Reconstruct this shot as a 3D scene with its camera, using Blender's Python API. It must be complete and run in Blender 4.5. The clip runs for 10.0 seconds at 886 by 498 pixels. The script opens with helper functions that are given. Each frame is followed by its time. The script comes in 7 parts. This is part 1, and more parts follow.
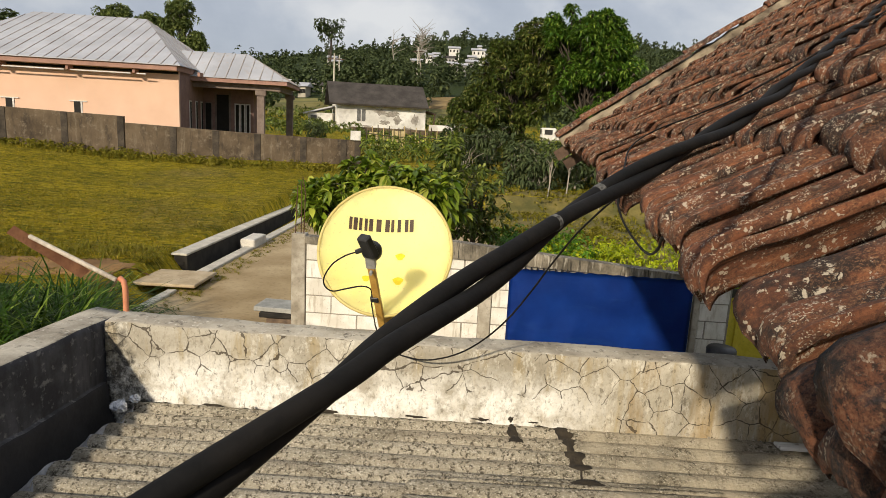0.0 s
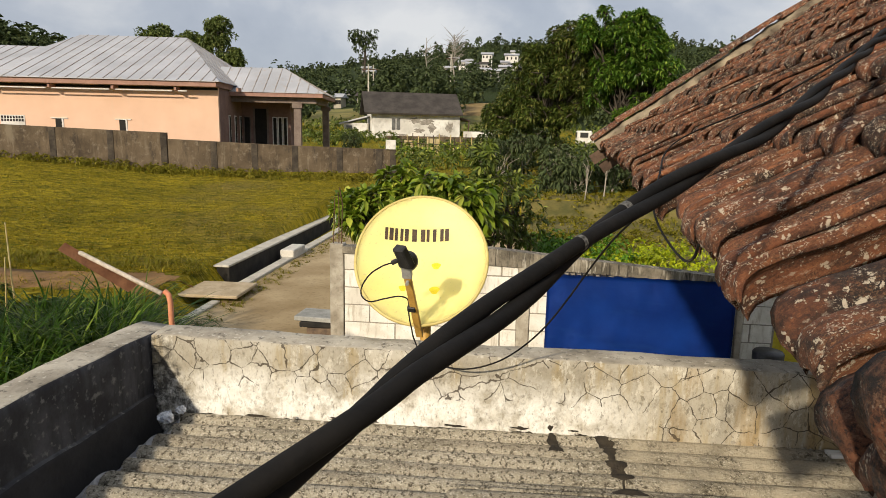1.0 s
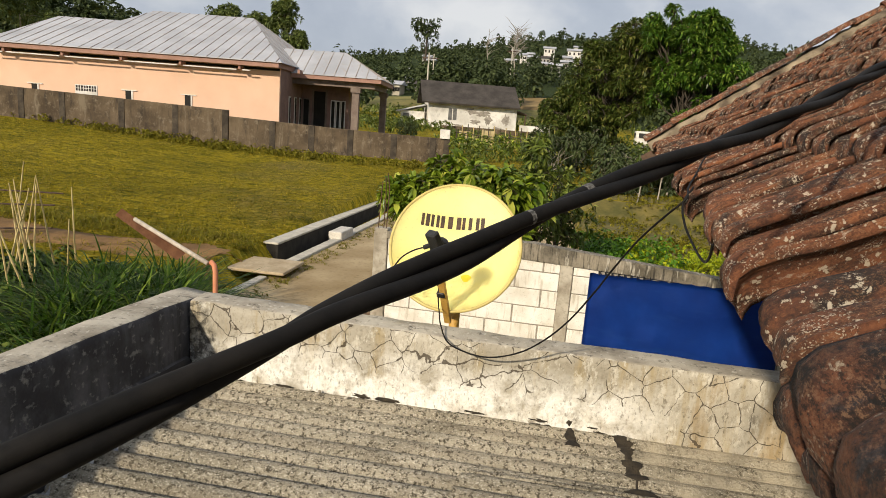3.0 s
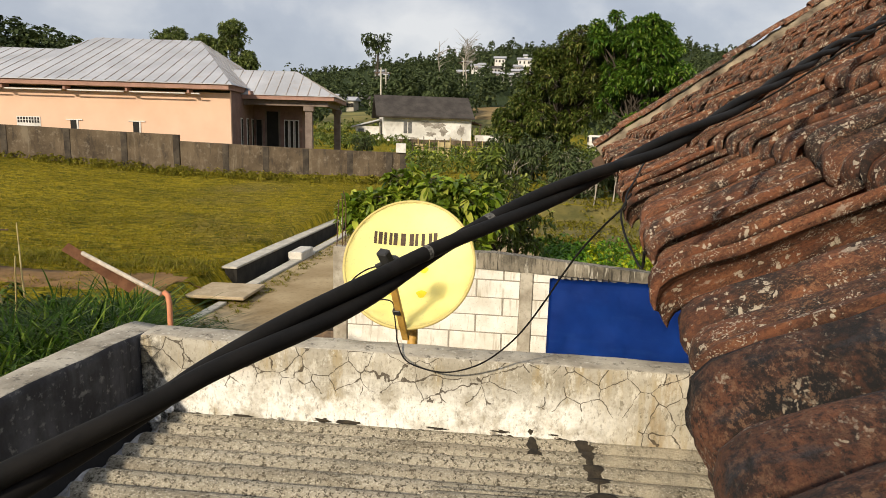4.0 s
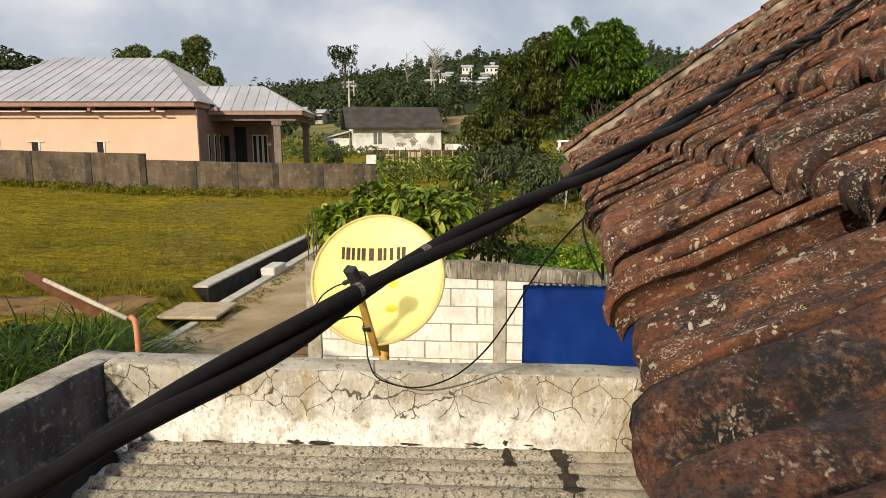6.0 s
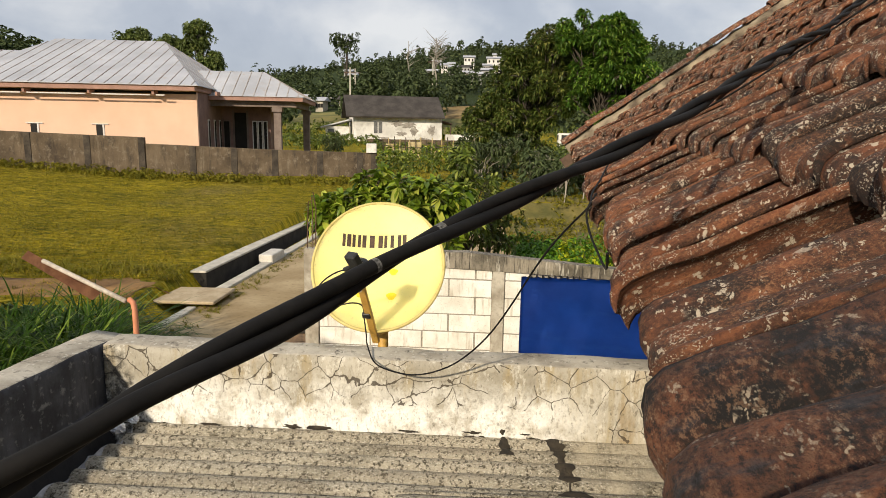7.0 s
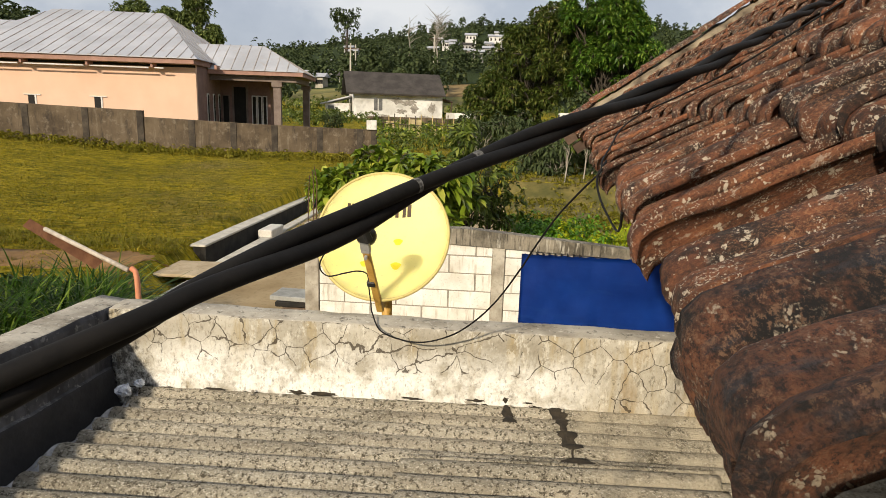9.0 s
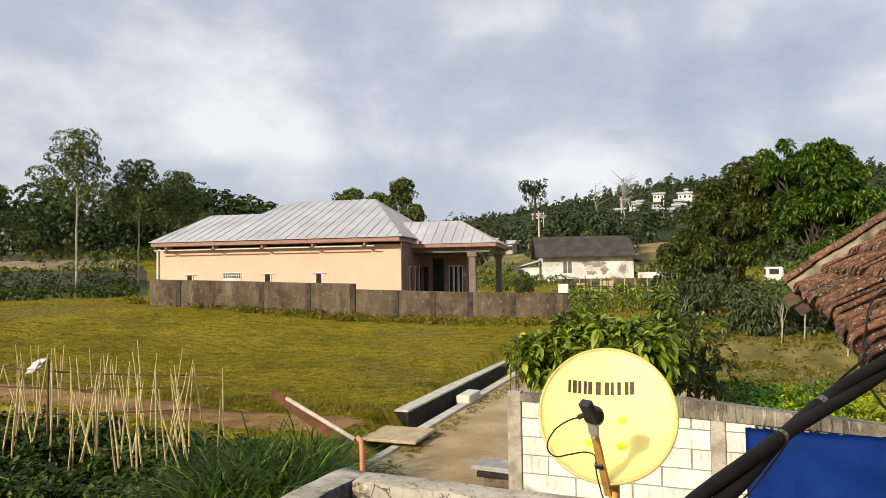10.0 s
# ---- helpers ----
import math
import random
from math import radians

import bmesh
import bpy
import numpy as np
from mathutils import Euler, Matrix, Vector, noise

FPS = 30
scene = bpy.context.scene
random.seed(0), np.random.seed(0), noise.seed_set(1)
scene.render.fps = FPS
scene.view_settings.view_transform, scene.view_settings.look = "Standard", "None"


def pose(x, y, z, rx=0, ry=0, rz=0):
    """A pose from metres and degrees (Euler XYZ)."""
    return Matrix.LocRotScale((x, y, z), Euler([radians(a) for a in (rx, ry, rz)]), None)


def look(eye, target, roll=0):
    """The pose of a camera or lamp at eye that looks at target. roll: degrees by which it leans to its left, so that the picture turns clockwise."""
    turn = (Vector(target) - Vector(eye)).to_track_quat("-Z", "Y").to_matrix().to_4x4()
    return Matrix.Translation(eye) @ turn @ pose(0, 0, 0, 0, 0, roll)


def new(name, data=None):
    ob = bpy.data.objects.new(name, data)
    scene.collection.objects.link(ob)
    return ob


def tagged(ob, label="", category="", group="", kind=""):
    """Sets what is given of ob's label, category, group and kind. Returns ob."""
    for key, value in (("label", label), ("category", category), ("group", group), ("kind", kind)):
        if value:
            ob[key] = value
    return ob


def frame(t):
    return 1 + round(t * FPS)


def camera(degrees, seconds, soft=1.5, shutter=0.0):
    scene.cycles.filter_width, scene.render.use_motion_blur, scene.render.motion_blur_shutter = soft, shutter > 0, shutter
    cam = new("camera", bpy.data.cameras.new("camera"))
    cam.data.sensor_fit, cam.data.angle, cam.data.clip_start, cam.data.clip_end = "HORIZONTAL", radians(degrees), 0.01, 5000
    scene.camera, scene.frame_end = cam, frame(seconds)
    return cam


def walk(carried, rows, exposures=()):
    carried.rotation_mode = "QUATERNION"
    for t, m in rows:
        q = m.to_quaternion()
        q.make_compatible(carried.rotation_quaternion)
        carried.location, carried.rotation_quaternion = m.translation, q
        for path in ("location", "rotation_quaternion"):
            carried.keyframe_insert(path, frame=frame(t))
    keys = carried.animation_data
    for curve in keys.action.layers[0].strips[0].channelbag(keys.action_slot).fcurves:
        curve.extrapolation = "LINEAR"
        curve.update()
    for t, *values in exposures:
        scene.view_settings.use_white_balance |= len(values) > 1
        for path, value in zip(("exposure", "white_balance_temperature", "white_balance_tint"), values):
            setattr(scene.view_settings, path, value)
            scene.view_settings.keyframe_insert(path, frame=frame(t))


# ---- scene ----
cam = camera(68.64, 10.0, soft=0.7)
PATH = [
    (0.0, pose(-0.0000, 0.0000, 2.9000, 78.994, -3.018, 3.296)),
    (0.5, pose(0.0112, 0.0218, 2.8897, 79.007, -3.039, 1.624)),
    (1.0, pose(0.0060, -0.0047, 2.9108, 79.450, -1.206, 6.286)),
    (1.5, pose(-0.0082, -0.0314, 2.9153, 80.121, -0.877, 11.494)),
    (2.0, pose(-0.0259, -0.0506, 2.9118, 79.546, -0.864, 16.289)),
    (2.5, pose(-0.0015, -0.0481, 2.8873, 78.962, -6.179, 16.715)),
    (3.0, pose(0.0649, -0.0211, 2.9031, 78.466, -4.318, 11.204)),
    (3.2, pose(0.0734, -0.0258, 2.9129, 78.774, -3.325, 9.793)),
    (4.3, pose(0.1078, -0.0096, 2.9214, 79.823, -1.440, 6.980)),
    (4.5, pose(0.1066, 0.0031, 2.9197, 79.729, -1.565, 6.667)),
    (5.0, pose(0.1082, -0.0042, 2.9208, 79.770, -1.706, 6.421)),
    (5.5, pose(0.1162, -0.0045, 2.9266, 80.043, -1.018, 6.483)),
    (5.7, pose(0.1284, -0.0042, 2.9373, 80.755, 0.584, 4.953)),
    (6.8, pose(0.1189, -0.0109, 2.9276, 79.594, -1.253, 4.314)),
    (7.0, pose(0.1164, -0.0079, 2.9275, 79.730, -0.963, 4.818)),
    (7.5, pose(0.1195, -0.0165, 2.9337, 80.447, -0.488, 5.345)),
    (8.0, pose(0.0956, -0.0136, 2.9195, 79.293, -2.080, 6.753)),
    (8.5, pose(0.0902, 0.0046, 2.9013, 79.234, -3.155, 5.719)),
    (9.0, pose(0.0925, -0.0176, 2.8927, 77.901, -1.803, 4.840)),
    (9.5, pose(0.0396, -0.0740, 2.9411, 85.153, 0.004, 10.797)),
    (10.0, pose(-0.0067, -0.1323, 2.9637, 92.010, 0.889, 21.187)),
]
walk(cam, PATH, [(0.0, -0.08), (3.0, -0.05), (5.0, 0.02), (9.0, 0.02), (9.5, 0.09), (10.0, 0.19)])

# ---- light ----
SUN_ELEV, SUN_AZ = 25.5, 22.0  # height of the sun; its light travels this far east of the y axis
_d = Vector((math.cos(radians(SUN_ELEV)) * math.sin(radians(SUN_AZ)), math.cos(radians(SUN_ELEV)) * math.cos(radians(SUN_AZ)), -math.sin(radians(SUN_ELEV))))
sun = new("sun", bpy.data.lights.new("sun", "SUN"))
sun.data.energy, sun.data.angle, sun.data.color = 4.5, radians(1.8), (1.0, 0.86, 0.66)
sun.matrix_world = look((0, 0, 0), _d)
world = bpy.data.worlds.new("sky")
scene.world = world
world.use_nodes = True
_n, _l = world.node_tree.nodes, world.node_tree.links
_bg = _n["Background"]
_sky = _n.new("ShaderNodeTexSky")
_sky.sky_type, _sky.sun_disc = "NISHITA", False
_sky.sun_elevation, _sky.sun_rotation = radians(SUN_ELEV), radians(180 + SUN_AZ)
_tc = _n.new("ShaderNodeTexCoord")
_map = _n.new("ShaderNodeMapping")
_map.inputs["Scale"].default_value = (1.5, 1.5, 2.3)
_map.inputs["Location"].default_value = (0.9, 0.45, 0.2)
_l.new(_tc.outputs["Generated"], _map.inputs["Vector"])
_cl = _n.new("ShaderNodeTexNoise")
_cl.inputs["Scale"].default_value, _cl.inputs["Detail"].default_value, _cl.inputs["Roughness"].default_value = 2.1, 7.0, 0.52
_cl.inputs["Distortion"].default_value = 0.15
_l.new(_map.outputs["Vector"], _cl.inputs["Vector"])
_cr = _n.new("ShaderNodeValToRGB")
_cr.color_ramp.elements[0].position, _cr.color_ramp.elements[0].color = 0.34, (4.9, 5.45, 6.6, 1)
_cr.color_ramp.elements[1].position, _cr.color_ramp.elements[1].color = 0.66, (10.6, 10.6, 10.7, 1)
_e = _cr.color_ramp.elements.new(0.5)
_e.color = (6.55, 7.05, 8.05, 1)
_l.new(_cl.outputs["Fac"], _cr.inputs["Fac"])
_mx = _n.new("ShaderNodeMix")
_mx.data_type = "RGBA"
_mx.inputs["Factor"].default_value = 0.86
_l.new(_sky.outputs["Color"], _mx.inputs["A"])
_l.new(_cr.outputs["Color"], _mx.inputs["B"])
_l.new(_mx.outputs["Result"], _bg.inputs["Color"])
_bg.inputs["Strength"].default_value = 0.080


# ---- tools ----
def bm_object(name, bm, material, smooth=False):
    me = bpy.data.meshes.new(name)
    bm.to_mesh(me)
    bm.free()
    for m in (material if isinstance(material, (list, tuple)) else [material]):
        me.materials.append(m)
    if smooth:
        me.polygons.foreach_set("use_smooth", [True] * len(me.polygons))
    return new(name, me)


def raw_object(name, verts, faces, material, smooth=False):
    me = bpy.data.meshes.new(name)
    me.from_pydata([tuple(v) for v in verts], [], [tuple(q) for q in faces])
    me.materials.append(material)
    if smooth:
        me.polygons.foreach_set("use_smooth", [True] * len(me.polygons))
    me.update()
    return new(name, me)


def under(ob, parent, label=""):
    ob.parent = parent
    ob.matrix_parent_inverse = parent_inverse(parent)
    return tagged(ob, label)


def parent_inverse(p):
    m = p.matrix_basis.copy()
    if p.parent:
        m = p.parent.matrix_basis @ p.matrix_parent_inverse @ m
    return m.inverted()


def part(name, bm, material, parent, label="", smooth=False):
    """One mesh, given in world places, under a thing or a part."""
    return under(bm_object(name, bm, material, smooth), parent, label)


def thing(name, at, label, category, group="", kind=""):
    ob = new(name)
    ob.location = at
    ob.empty_display_size = 0.05
    ob.matrix_basis = Matrix.Translation(at)
    return tagged(ob, label, category, group, kind)


def single(name, bm, material, label, category, group="", kind="", smooth=False):
    return tagged(bm_object(name, bm, material, smooth), label, category, group, kind)


def box(lo, hi, bevel=0.0, turn=0.0, bm=None, seg=1):
    """A block between two corners, turned about its middle by degrees round z."""
    own = bmesh.new()
    mid = [(a + b) / 2 for a, b in zip(lo, hi)]
    size = [abs(b - a) for a, b in zip(lo, hi)]
    bmesh.ops.create_cube(own, size=1, matrix=pose(*mid, 0, 0, turn) @ Matrix.Diagonal((*size, 1)))
    if bevel:
        bmesh.ops.bevel(own, geom=own.edges[:], offset=bevel, segments=seg, affect="EDGES")
    if bm is None:
        return own
    me = bpy.data.meshes.new("t")
    own.to_mesh(me)
    own.free()
    bm.from_mesh(me)
    bpy.data.meshes.remove(me)
    return bm


def prism(pts, lo, hi, axis="z", bm=None):
    """A flat outline drawn out between lo and hi along an axis."""
    bm = bm or bmesh.new()
    def put(p, h):
        return {"z": (p[0], p[1], h), "y": (p[0], h, p[1]), "x": (h, p[0], p[1])}[axis]
    a = [bm.verts.new(put(p, lo)) for p in pts]
    b = [bm.verts.new(put(p, hi)) for p in pts]
    bm.faces.new(a[::-1])
    bm.faces.new(b)
    for i in range(len(pts)):
        j = (i + 1) % len(pts)
        bm.faces.new((a[i], a[j], b[j], b[i]))
    bmesh.ops.recalc_face_normals(bm, faces=bm.faces[:])
    return bm


def tube(points, radius, sides=10, bm=None, caps=True):
    """A round bar along points; radius may be a list."""
    bm = bm or bmesh.new()
    pts = [Vector(p) for p in points]
    rad = radius if isinstance(radius, (list, tuple)) else [radius] * len(pts)
    rings, ref = [], None
    for i, p in enumerate(pts):
        d = (pts[min(i + 1, len(pts) - 1)] - pts[max(i - 1, 0)]).normalized()
        if ref is None:
            ref = Vector((0, 0, 1)) if abs(d.z) < 0.9 else Vector((1, 0, 0))
        a = (ref - d * ref.dot(d)).normalized()
        ref = a
        b = d.cross(a)
        rings.append([bm.verts.new(p + (a * math.cos(k * math.tau / sides) + b * math.sin(k * math.tau / sides)) * rad[i]) for k in range(sides)])
    for r, s in zip(rings, rings[1:]):
        for k in range(sides):
            bm.faces.new((r[k], r[(k + 1) % sides], s[(k + 1) % sides], s[k]))
    if caps:
        bm.faces.new(rings[0][::-1])
        bm.faces.new(rings[-1])
    return bm


def spline(points, n=8):
    """A smooth line (Catmull-Rom) through points."""
    p = [Vector(q) for q in points]
    p = [p[0] * 2 - p[1]] + p + [p[-1] * 2 - p[-2]]
    out = []
    for i in range(1, len(p) - 2):
        for k in range(n):
            t = k / n
            out.append(0.5 * (2 * p[i] + (p[i + 1] - p[i - 1]) * t + (2 * p[i - 1] - 5 * p[i] + 4 * p[i + 1] - p[i + 2]) * t * t + (3 * p[i] - p[i - 1] - 3 * p[i + 1] + p[i + 2]) * t ** 3))
    out.append(p[-2])
    return out


# ---- materials ----
class Nodes:
    """A short hand for a node material."""

    def __init__(self, name, rough=0.8, metal=0.0):
        self.m = bpy.data.materials.new(name)
        self.m.use_nodes = True
        self.n, self.l = self.m.node_tree.nodes, self.m.node_tree.links
        self.b = self.n["Principled BSDF"]
        self.b.inputs["Roughness"].default_value = rough
        self.b.inputs["Metallic"].default_value = metal
        tc = self.n.new("ShaderNodeTexCoord")
        self.co = tc.outputs["Object"]

    def shift(self):
        """Moves the pattern by each object's own random number."""
        oi = self.n.new("ShaderNodeObjectInfo")
        v = self.n.new("ShaderNodeVectorMath")
        v.operation = "MULTIPLY_ADD"
        cmb = self.n.new("ShaderNodeCombineXYZ")
        for k, f in enumerate((17.0, 31.0, 23.0)):
            mm = self.math("MULTIPLY", oi.outputs["Random"], f)
            self.l.new(mm, cmb.inputs[k])
        v.operation = "ADD"
        self.l.new(self.co, v.inputs[0])
        self.l.new(cmb.outputs[0], v.inputs[1])
        self.co = v.outputs[0]
        self.rand = oi.outputs["Random"]
        return self

    def scaled(self, sx, sy, sz):
        mp = self.n.new("ShaderNodeMapping")
        mp.inputs["Scale"].default_value = (sx, sy, sz)
        self.l.new(self.co, mp.inputs["Vector"])
        return mp.outputs[0]

    def math(self, op, a, b=0.5, clamp=False):
        m = self.n.new("ShaderNodeMath")
        m.operation, m.use_clamp = op, clamp
        for i, v in enumerate((a, b)):
            if isinstance(v, (int, float)):
                m.inputs[i].default_value = v
            else:
                self.l.new(v, m.inputs[i])
        return m.outputs[0]

    def noise(self, scale, detail=4.0, rough=0.55, co=None, dist=0.0):
        t = self.n.new("ShaderNodeTexNoise")
        t.inputs["Scale"].default_value, t.inputs["Detail"].default_value, t.inputs["Roughness"].default_value = scale, detail, rough
        t.inputs["Distortion"].default_value = dist
        self.l.new(co or self.co, t.inputs["Vector"])
        return t.outputs["Fac"]

    def voronoi(self, scale, feature="F1", co=None, out="Distance", rand=1.0):
        t = self.n.new("ShaderNodeTexVoronoi")
        t.feature = feature
        t.inputs["Scale"].default_value, t.inputs["Randomness"].default_value = scale, rand
        self.l.new(co or self.co, t.inputs["Vector"])
        return t.outputs[out]

    def warp(self, scale, amount, co=None):
        t = self.n.new("ShaderNodeTexNoise")
        t.inputs["Scale"].default_value = scale
        t.inputs["Detail"].default_value = 3.0
        self.l.new(self.co, t.inputs["Vector"])
        v = self.n.new("ShaderNodeVectorMath")
        v.operation = "MULTIPLY_ADD"
        self.l.new(t.outputs["Color"], v.inputs[0])
        v.inputs[1].default_value = (amount,) * 3
        self.l.new(co or self.co, v.inputs[2])
        return v.outputs[0]

    def ramp(self, fac, lo, hi, inv=False):
        r = self.n.new("ShaderNodeMapRange")
        r.inputs["From Min"].default_value, r.inputs["From Max"].default_value = lo, hi
        if inv:
            r.inputs["To Min"].default_value, r.inputs["To Max"].default_value = 1.0, 0.0
        self.l.new(fac, r.inputs["Value"])
        return r.outputs["Result"]

    def mix(self, fac, a, b):
        m = self.n.new("ShaderNodeMix")
        m.data_type = "RGBA"
        for key, v in (("Factor", fac), ("A", a), ("B", b)):
            if isinstance(v, tuple):
                m.inputs[key].default_value = (*v, 1)
            elif isinstance(v, (int, float)):
                m.inputs[key].default_value = v
            else:
                self.l.new(v, m.inputs[key])
        return m.outputs["Result"]

    def axis(self, k):
        s = self.n.new("ShaderNodeSeparateXYZ")
        self.l.new(self.co, s.inputs[0])
        return s.outputs[k]

    def island(self):
        return self.n.new("ShaderNodeNewGeometry").outputs["Random Per Island"]

    def done(self, color, bump=None, strength=0.3, dist=0.01, rough=None):
        if isinstance(color, tuple):
            self.b.inputs["Base Color"].default_value = (*color, 1)
        else:
            self.l.new(color, self.b.inputs["Base Color"])
        if bump is not None:
            bp = self.n.new("ShaderNodeBump")
            bp.inputs["Strength"].default_value, bp.inputs["Distance"].default_value = strength, dist
            self.l.new(bump, bp.inputs["Height"])
            self.l.new(bp.outputs[0], self.b.inputs["Normal"])
        if rough is not None:
            self.l.new(rough, self.b.inputs["Roughness"])
        return self.m


def simple(name, a, b, scale=8.0, rough=0.8, bump=0.2, dist=0.004, metal=0.0, fine=6.0):
    """Two tones in a coarse pattern, and fine grain."""
    q = Nodes(name, rough, metal)
    n1, n2 = q.noise(scale), q.noise(scale * fine, 3)
    c = q.mix(q.ramp(n1, 0.35, 0.65), a, b)
    dark = tuple(v * 0.6 for v in a)
    c = q.mix(q.math("MULTIPLY", q.ramp(n2, 0.52, 0.75), 0.5), c, dark)
    return q.done(c, n2, bump, dist)


def mat_plaster():
    q = Nodes("cracked_plaster", 0.9)
    w = q.warp(46.0, 0.010, q.warp(9.0, 0.045))
    edge = q.voronoi(10.5, "DISTANCE_TO_EDGE", w)
    right = q.ramp(q.axis(0), 0.35, 0.55)
    band = q.math("MAXIMUM", q.ramp(q.math("ADD", q.axis(2), q.math("MULTIPLY", q.noise(5, 3), 0.10)), 2.045, 2.075), right)
    thin = q.math("MULTIPLY", q.ramp(q.noise(24, 4), 0.30, 0.75), 0.030)
    cracks = q.math("MULTIPLY", q.math("LESS_THAN", edge, q.math("MULTIPLY", thin, 0.95)), q.math("GREATER_THAN", q.math("MULTIPLY", q.noise(2.6, 3), band), 0.37))
    base = q.mix(q.ramp(q.noise(2.6, 5), 0.36, 0.62), (0.33, 0.30, 0.235), (0.56, 0.52, 0.43))
    streak = q.noise(1.0, 5, 0.65, q.scaled(16, 16, 2.2))
    base = q.mix(q.math("MULTIPLY", q.ramp(streak, 0.52, 0.70), 0.8), base, (0.34, 0.26, 0.12))
    white = q.math("MULTIPLY", q.ramp(q.noise(7.5, 6, 0.72), 0.38, 0.55), q.ramp(q.math("ADD", q.axis(2), q.math("MULTIPLY", q.noise(3.0, 4), 0.24)), 2.23, 2.12))
    base = q.mix(q.math("MULTIPLY", white, q.ramp(q.axis(0), 0.55, 0.25)), base, (0.86, 0.85, 0.80))
    grime = q.ramp(q.noise(1.0, 6, 0.80, q.scaled(60, 60, 34)), 0.515, 0.62)
    base = q.mix(q.math("MULTIPLY", grime, 0.45), base, (0.20, 0.17, 0.12))
    flake = q.ramp(q.noise(1.0, 6, 0.75, q.scaled(30, 30, 16)), 0.54, 0.60)
    base = q.mix(q.math("MULTIPLY", flake, 0.45), base, (0.74, 0.71, 0.62))
    rust = q.math("MULTIPLY", q.ramp(q.noise(1.0, 5, 0.6, q.scaled(7, 7, 1.2)), 0.54, 0.64), q.ramp(q.axis(0), 0.30, 0.45))
    base = q.mix(q.math("MULTIPLY", rust, 0.75), base, (0.30, 0.205, 0.08))
    pit = q.math("MULTIPLY", q.ramp(q.noise(1.0, 5, 0.7, q.scaled(70, 70, 34)), 0.585, 0.65), 0.55)
    base = q.mix(pit, base, (0.10, 0.085, 0.055))
    base = q.mix(q.math("MULTIPLY", cracks, 0.85), base, (0.05, 0.036, 0.022))
    corner = q.math("ADD", q.math("ADD", q.axis(0), q.math("MULTIPLY", q.axis(2), 0.42)), q.math("MULTIPLY", q.noise(18, 5, 0.7), 0.07))
    mould = q.math("MULTIPLY", q.ramp(corner, -0.222, -0.252), q.ramp(q.noise(34, 5, 0.75), 0.62, 0.42))
    base = q.mix(q.math("MULTIPLY", mould, 0.93), base, (0.05, 0.046, 0.038))
    h = q.math("SUBTRACT", q.math("ADD", q.noise(60, 5), q.math("MULTIPLY", q.noise(7, 3), 2.0)), q.math("MULTIPLY", cracks, 2.0))
    return q.done(base, h, 0.75, 0.007)


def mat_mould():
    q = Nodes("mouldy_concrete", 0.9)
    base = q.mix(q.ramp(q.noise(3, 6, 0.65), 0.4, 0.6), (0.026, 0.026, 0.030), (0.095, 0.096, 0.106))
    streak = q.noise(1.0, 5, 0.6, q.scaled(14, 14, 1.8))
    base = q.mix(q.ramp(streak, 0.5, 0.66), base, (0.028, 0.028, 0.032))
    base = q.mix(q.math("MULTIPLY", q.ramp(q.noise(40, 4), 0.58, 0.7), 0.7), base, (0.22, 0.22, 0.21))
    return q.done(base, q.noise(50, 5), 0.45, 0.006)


def mat_coping():
    q = Nodes("parapet_top_concrete", 0.92)
    base = q.mix(q.ramp(q.noise(6, 6, 0.65), 0.35, 0.62), (0.26, 0.23, 0.18), (0.50, 0.46, 0.38))
    base = q.mix(q.ramp(q.noise(28, 5, 0.7), 0.55, 0.68), base, (0.09, 0.08, 0.065))
    base = q.mix(q.math("MULTIPLY", q.ramp(q.noise(55, 3), 0.6, 0.7), 0.7), base, (0.66, 0.63, 0.55))
    return q.done(base, q.noise(45, 6), 0.5, 0.008)


def mat_fibre():
    q = Nodes("fibre_cement_sheet", 0.93)
    base = q.mix(q.ramp(q.noise(2.4, 5), 0.38, 0.62), (0.25, 0.225, 0.165), (0.46, 0.41, 0.315))
    sp = q.noise(70, 6, 0.78)
    base = q.mix(q.ramp(sp, 0.50, 0.575), base, (0.075, 0.062, 0.040))
    base = q.mix(q.math("MULTIPLY", q.ramp(q.noise(1.0, 5, 0.75, q.scaled(110, 170, 170)), 0.54, 0.61), 0.85), base, (0.70, 0.65, 0.54))
    base = q.mix(q.math("MULTIPLY", q.ramp(q.noise(1.0, 4, 0.6, q.scaled(1.5, 9, 9)), 0.52, 0.68), 0.55), base, (0.16, 0.13, 0.09))
    pale = q.ramp(q.math("ADD", q.axis(0), q.math("MULTIPLY", q.noise(4, 4), 0.12)), 0.42, 0.50)
    base = q.mix(q.math("MULTIPLY", pale, q.ramp(q.noise(9, 5, 0.7), 0.62, 0.36)), base, (0.50, 0.44, 0.33))
    return q.done(base, q.math("ADD", sp, q.noise(120, 4)), 0.95, 0.009)


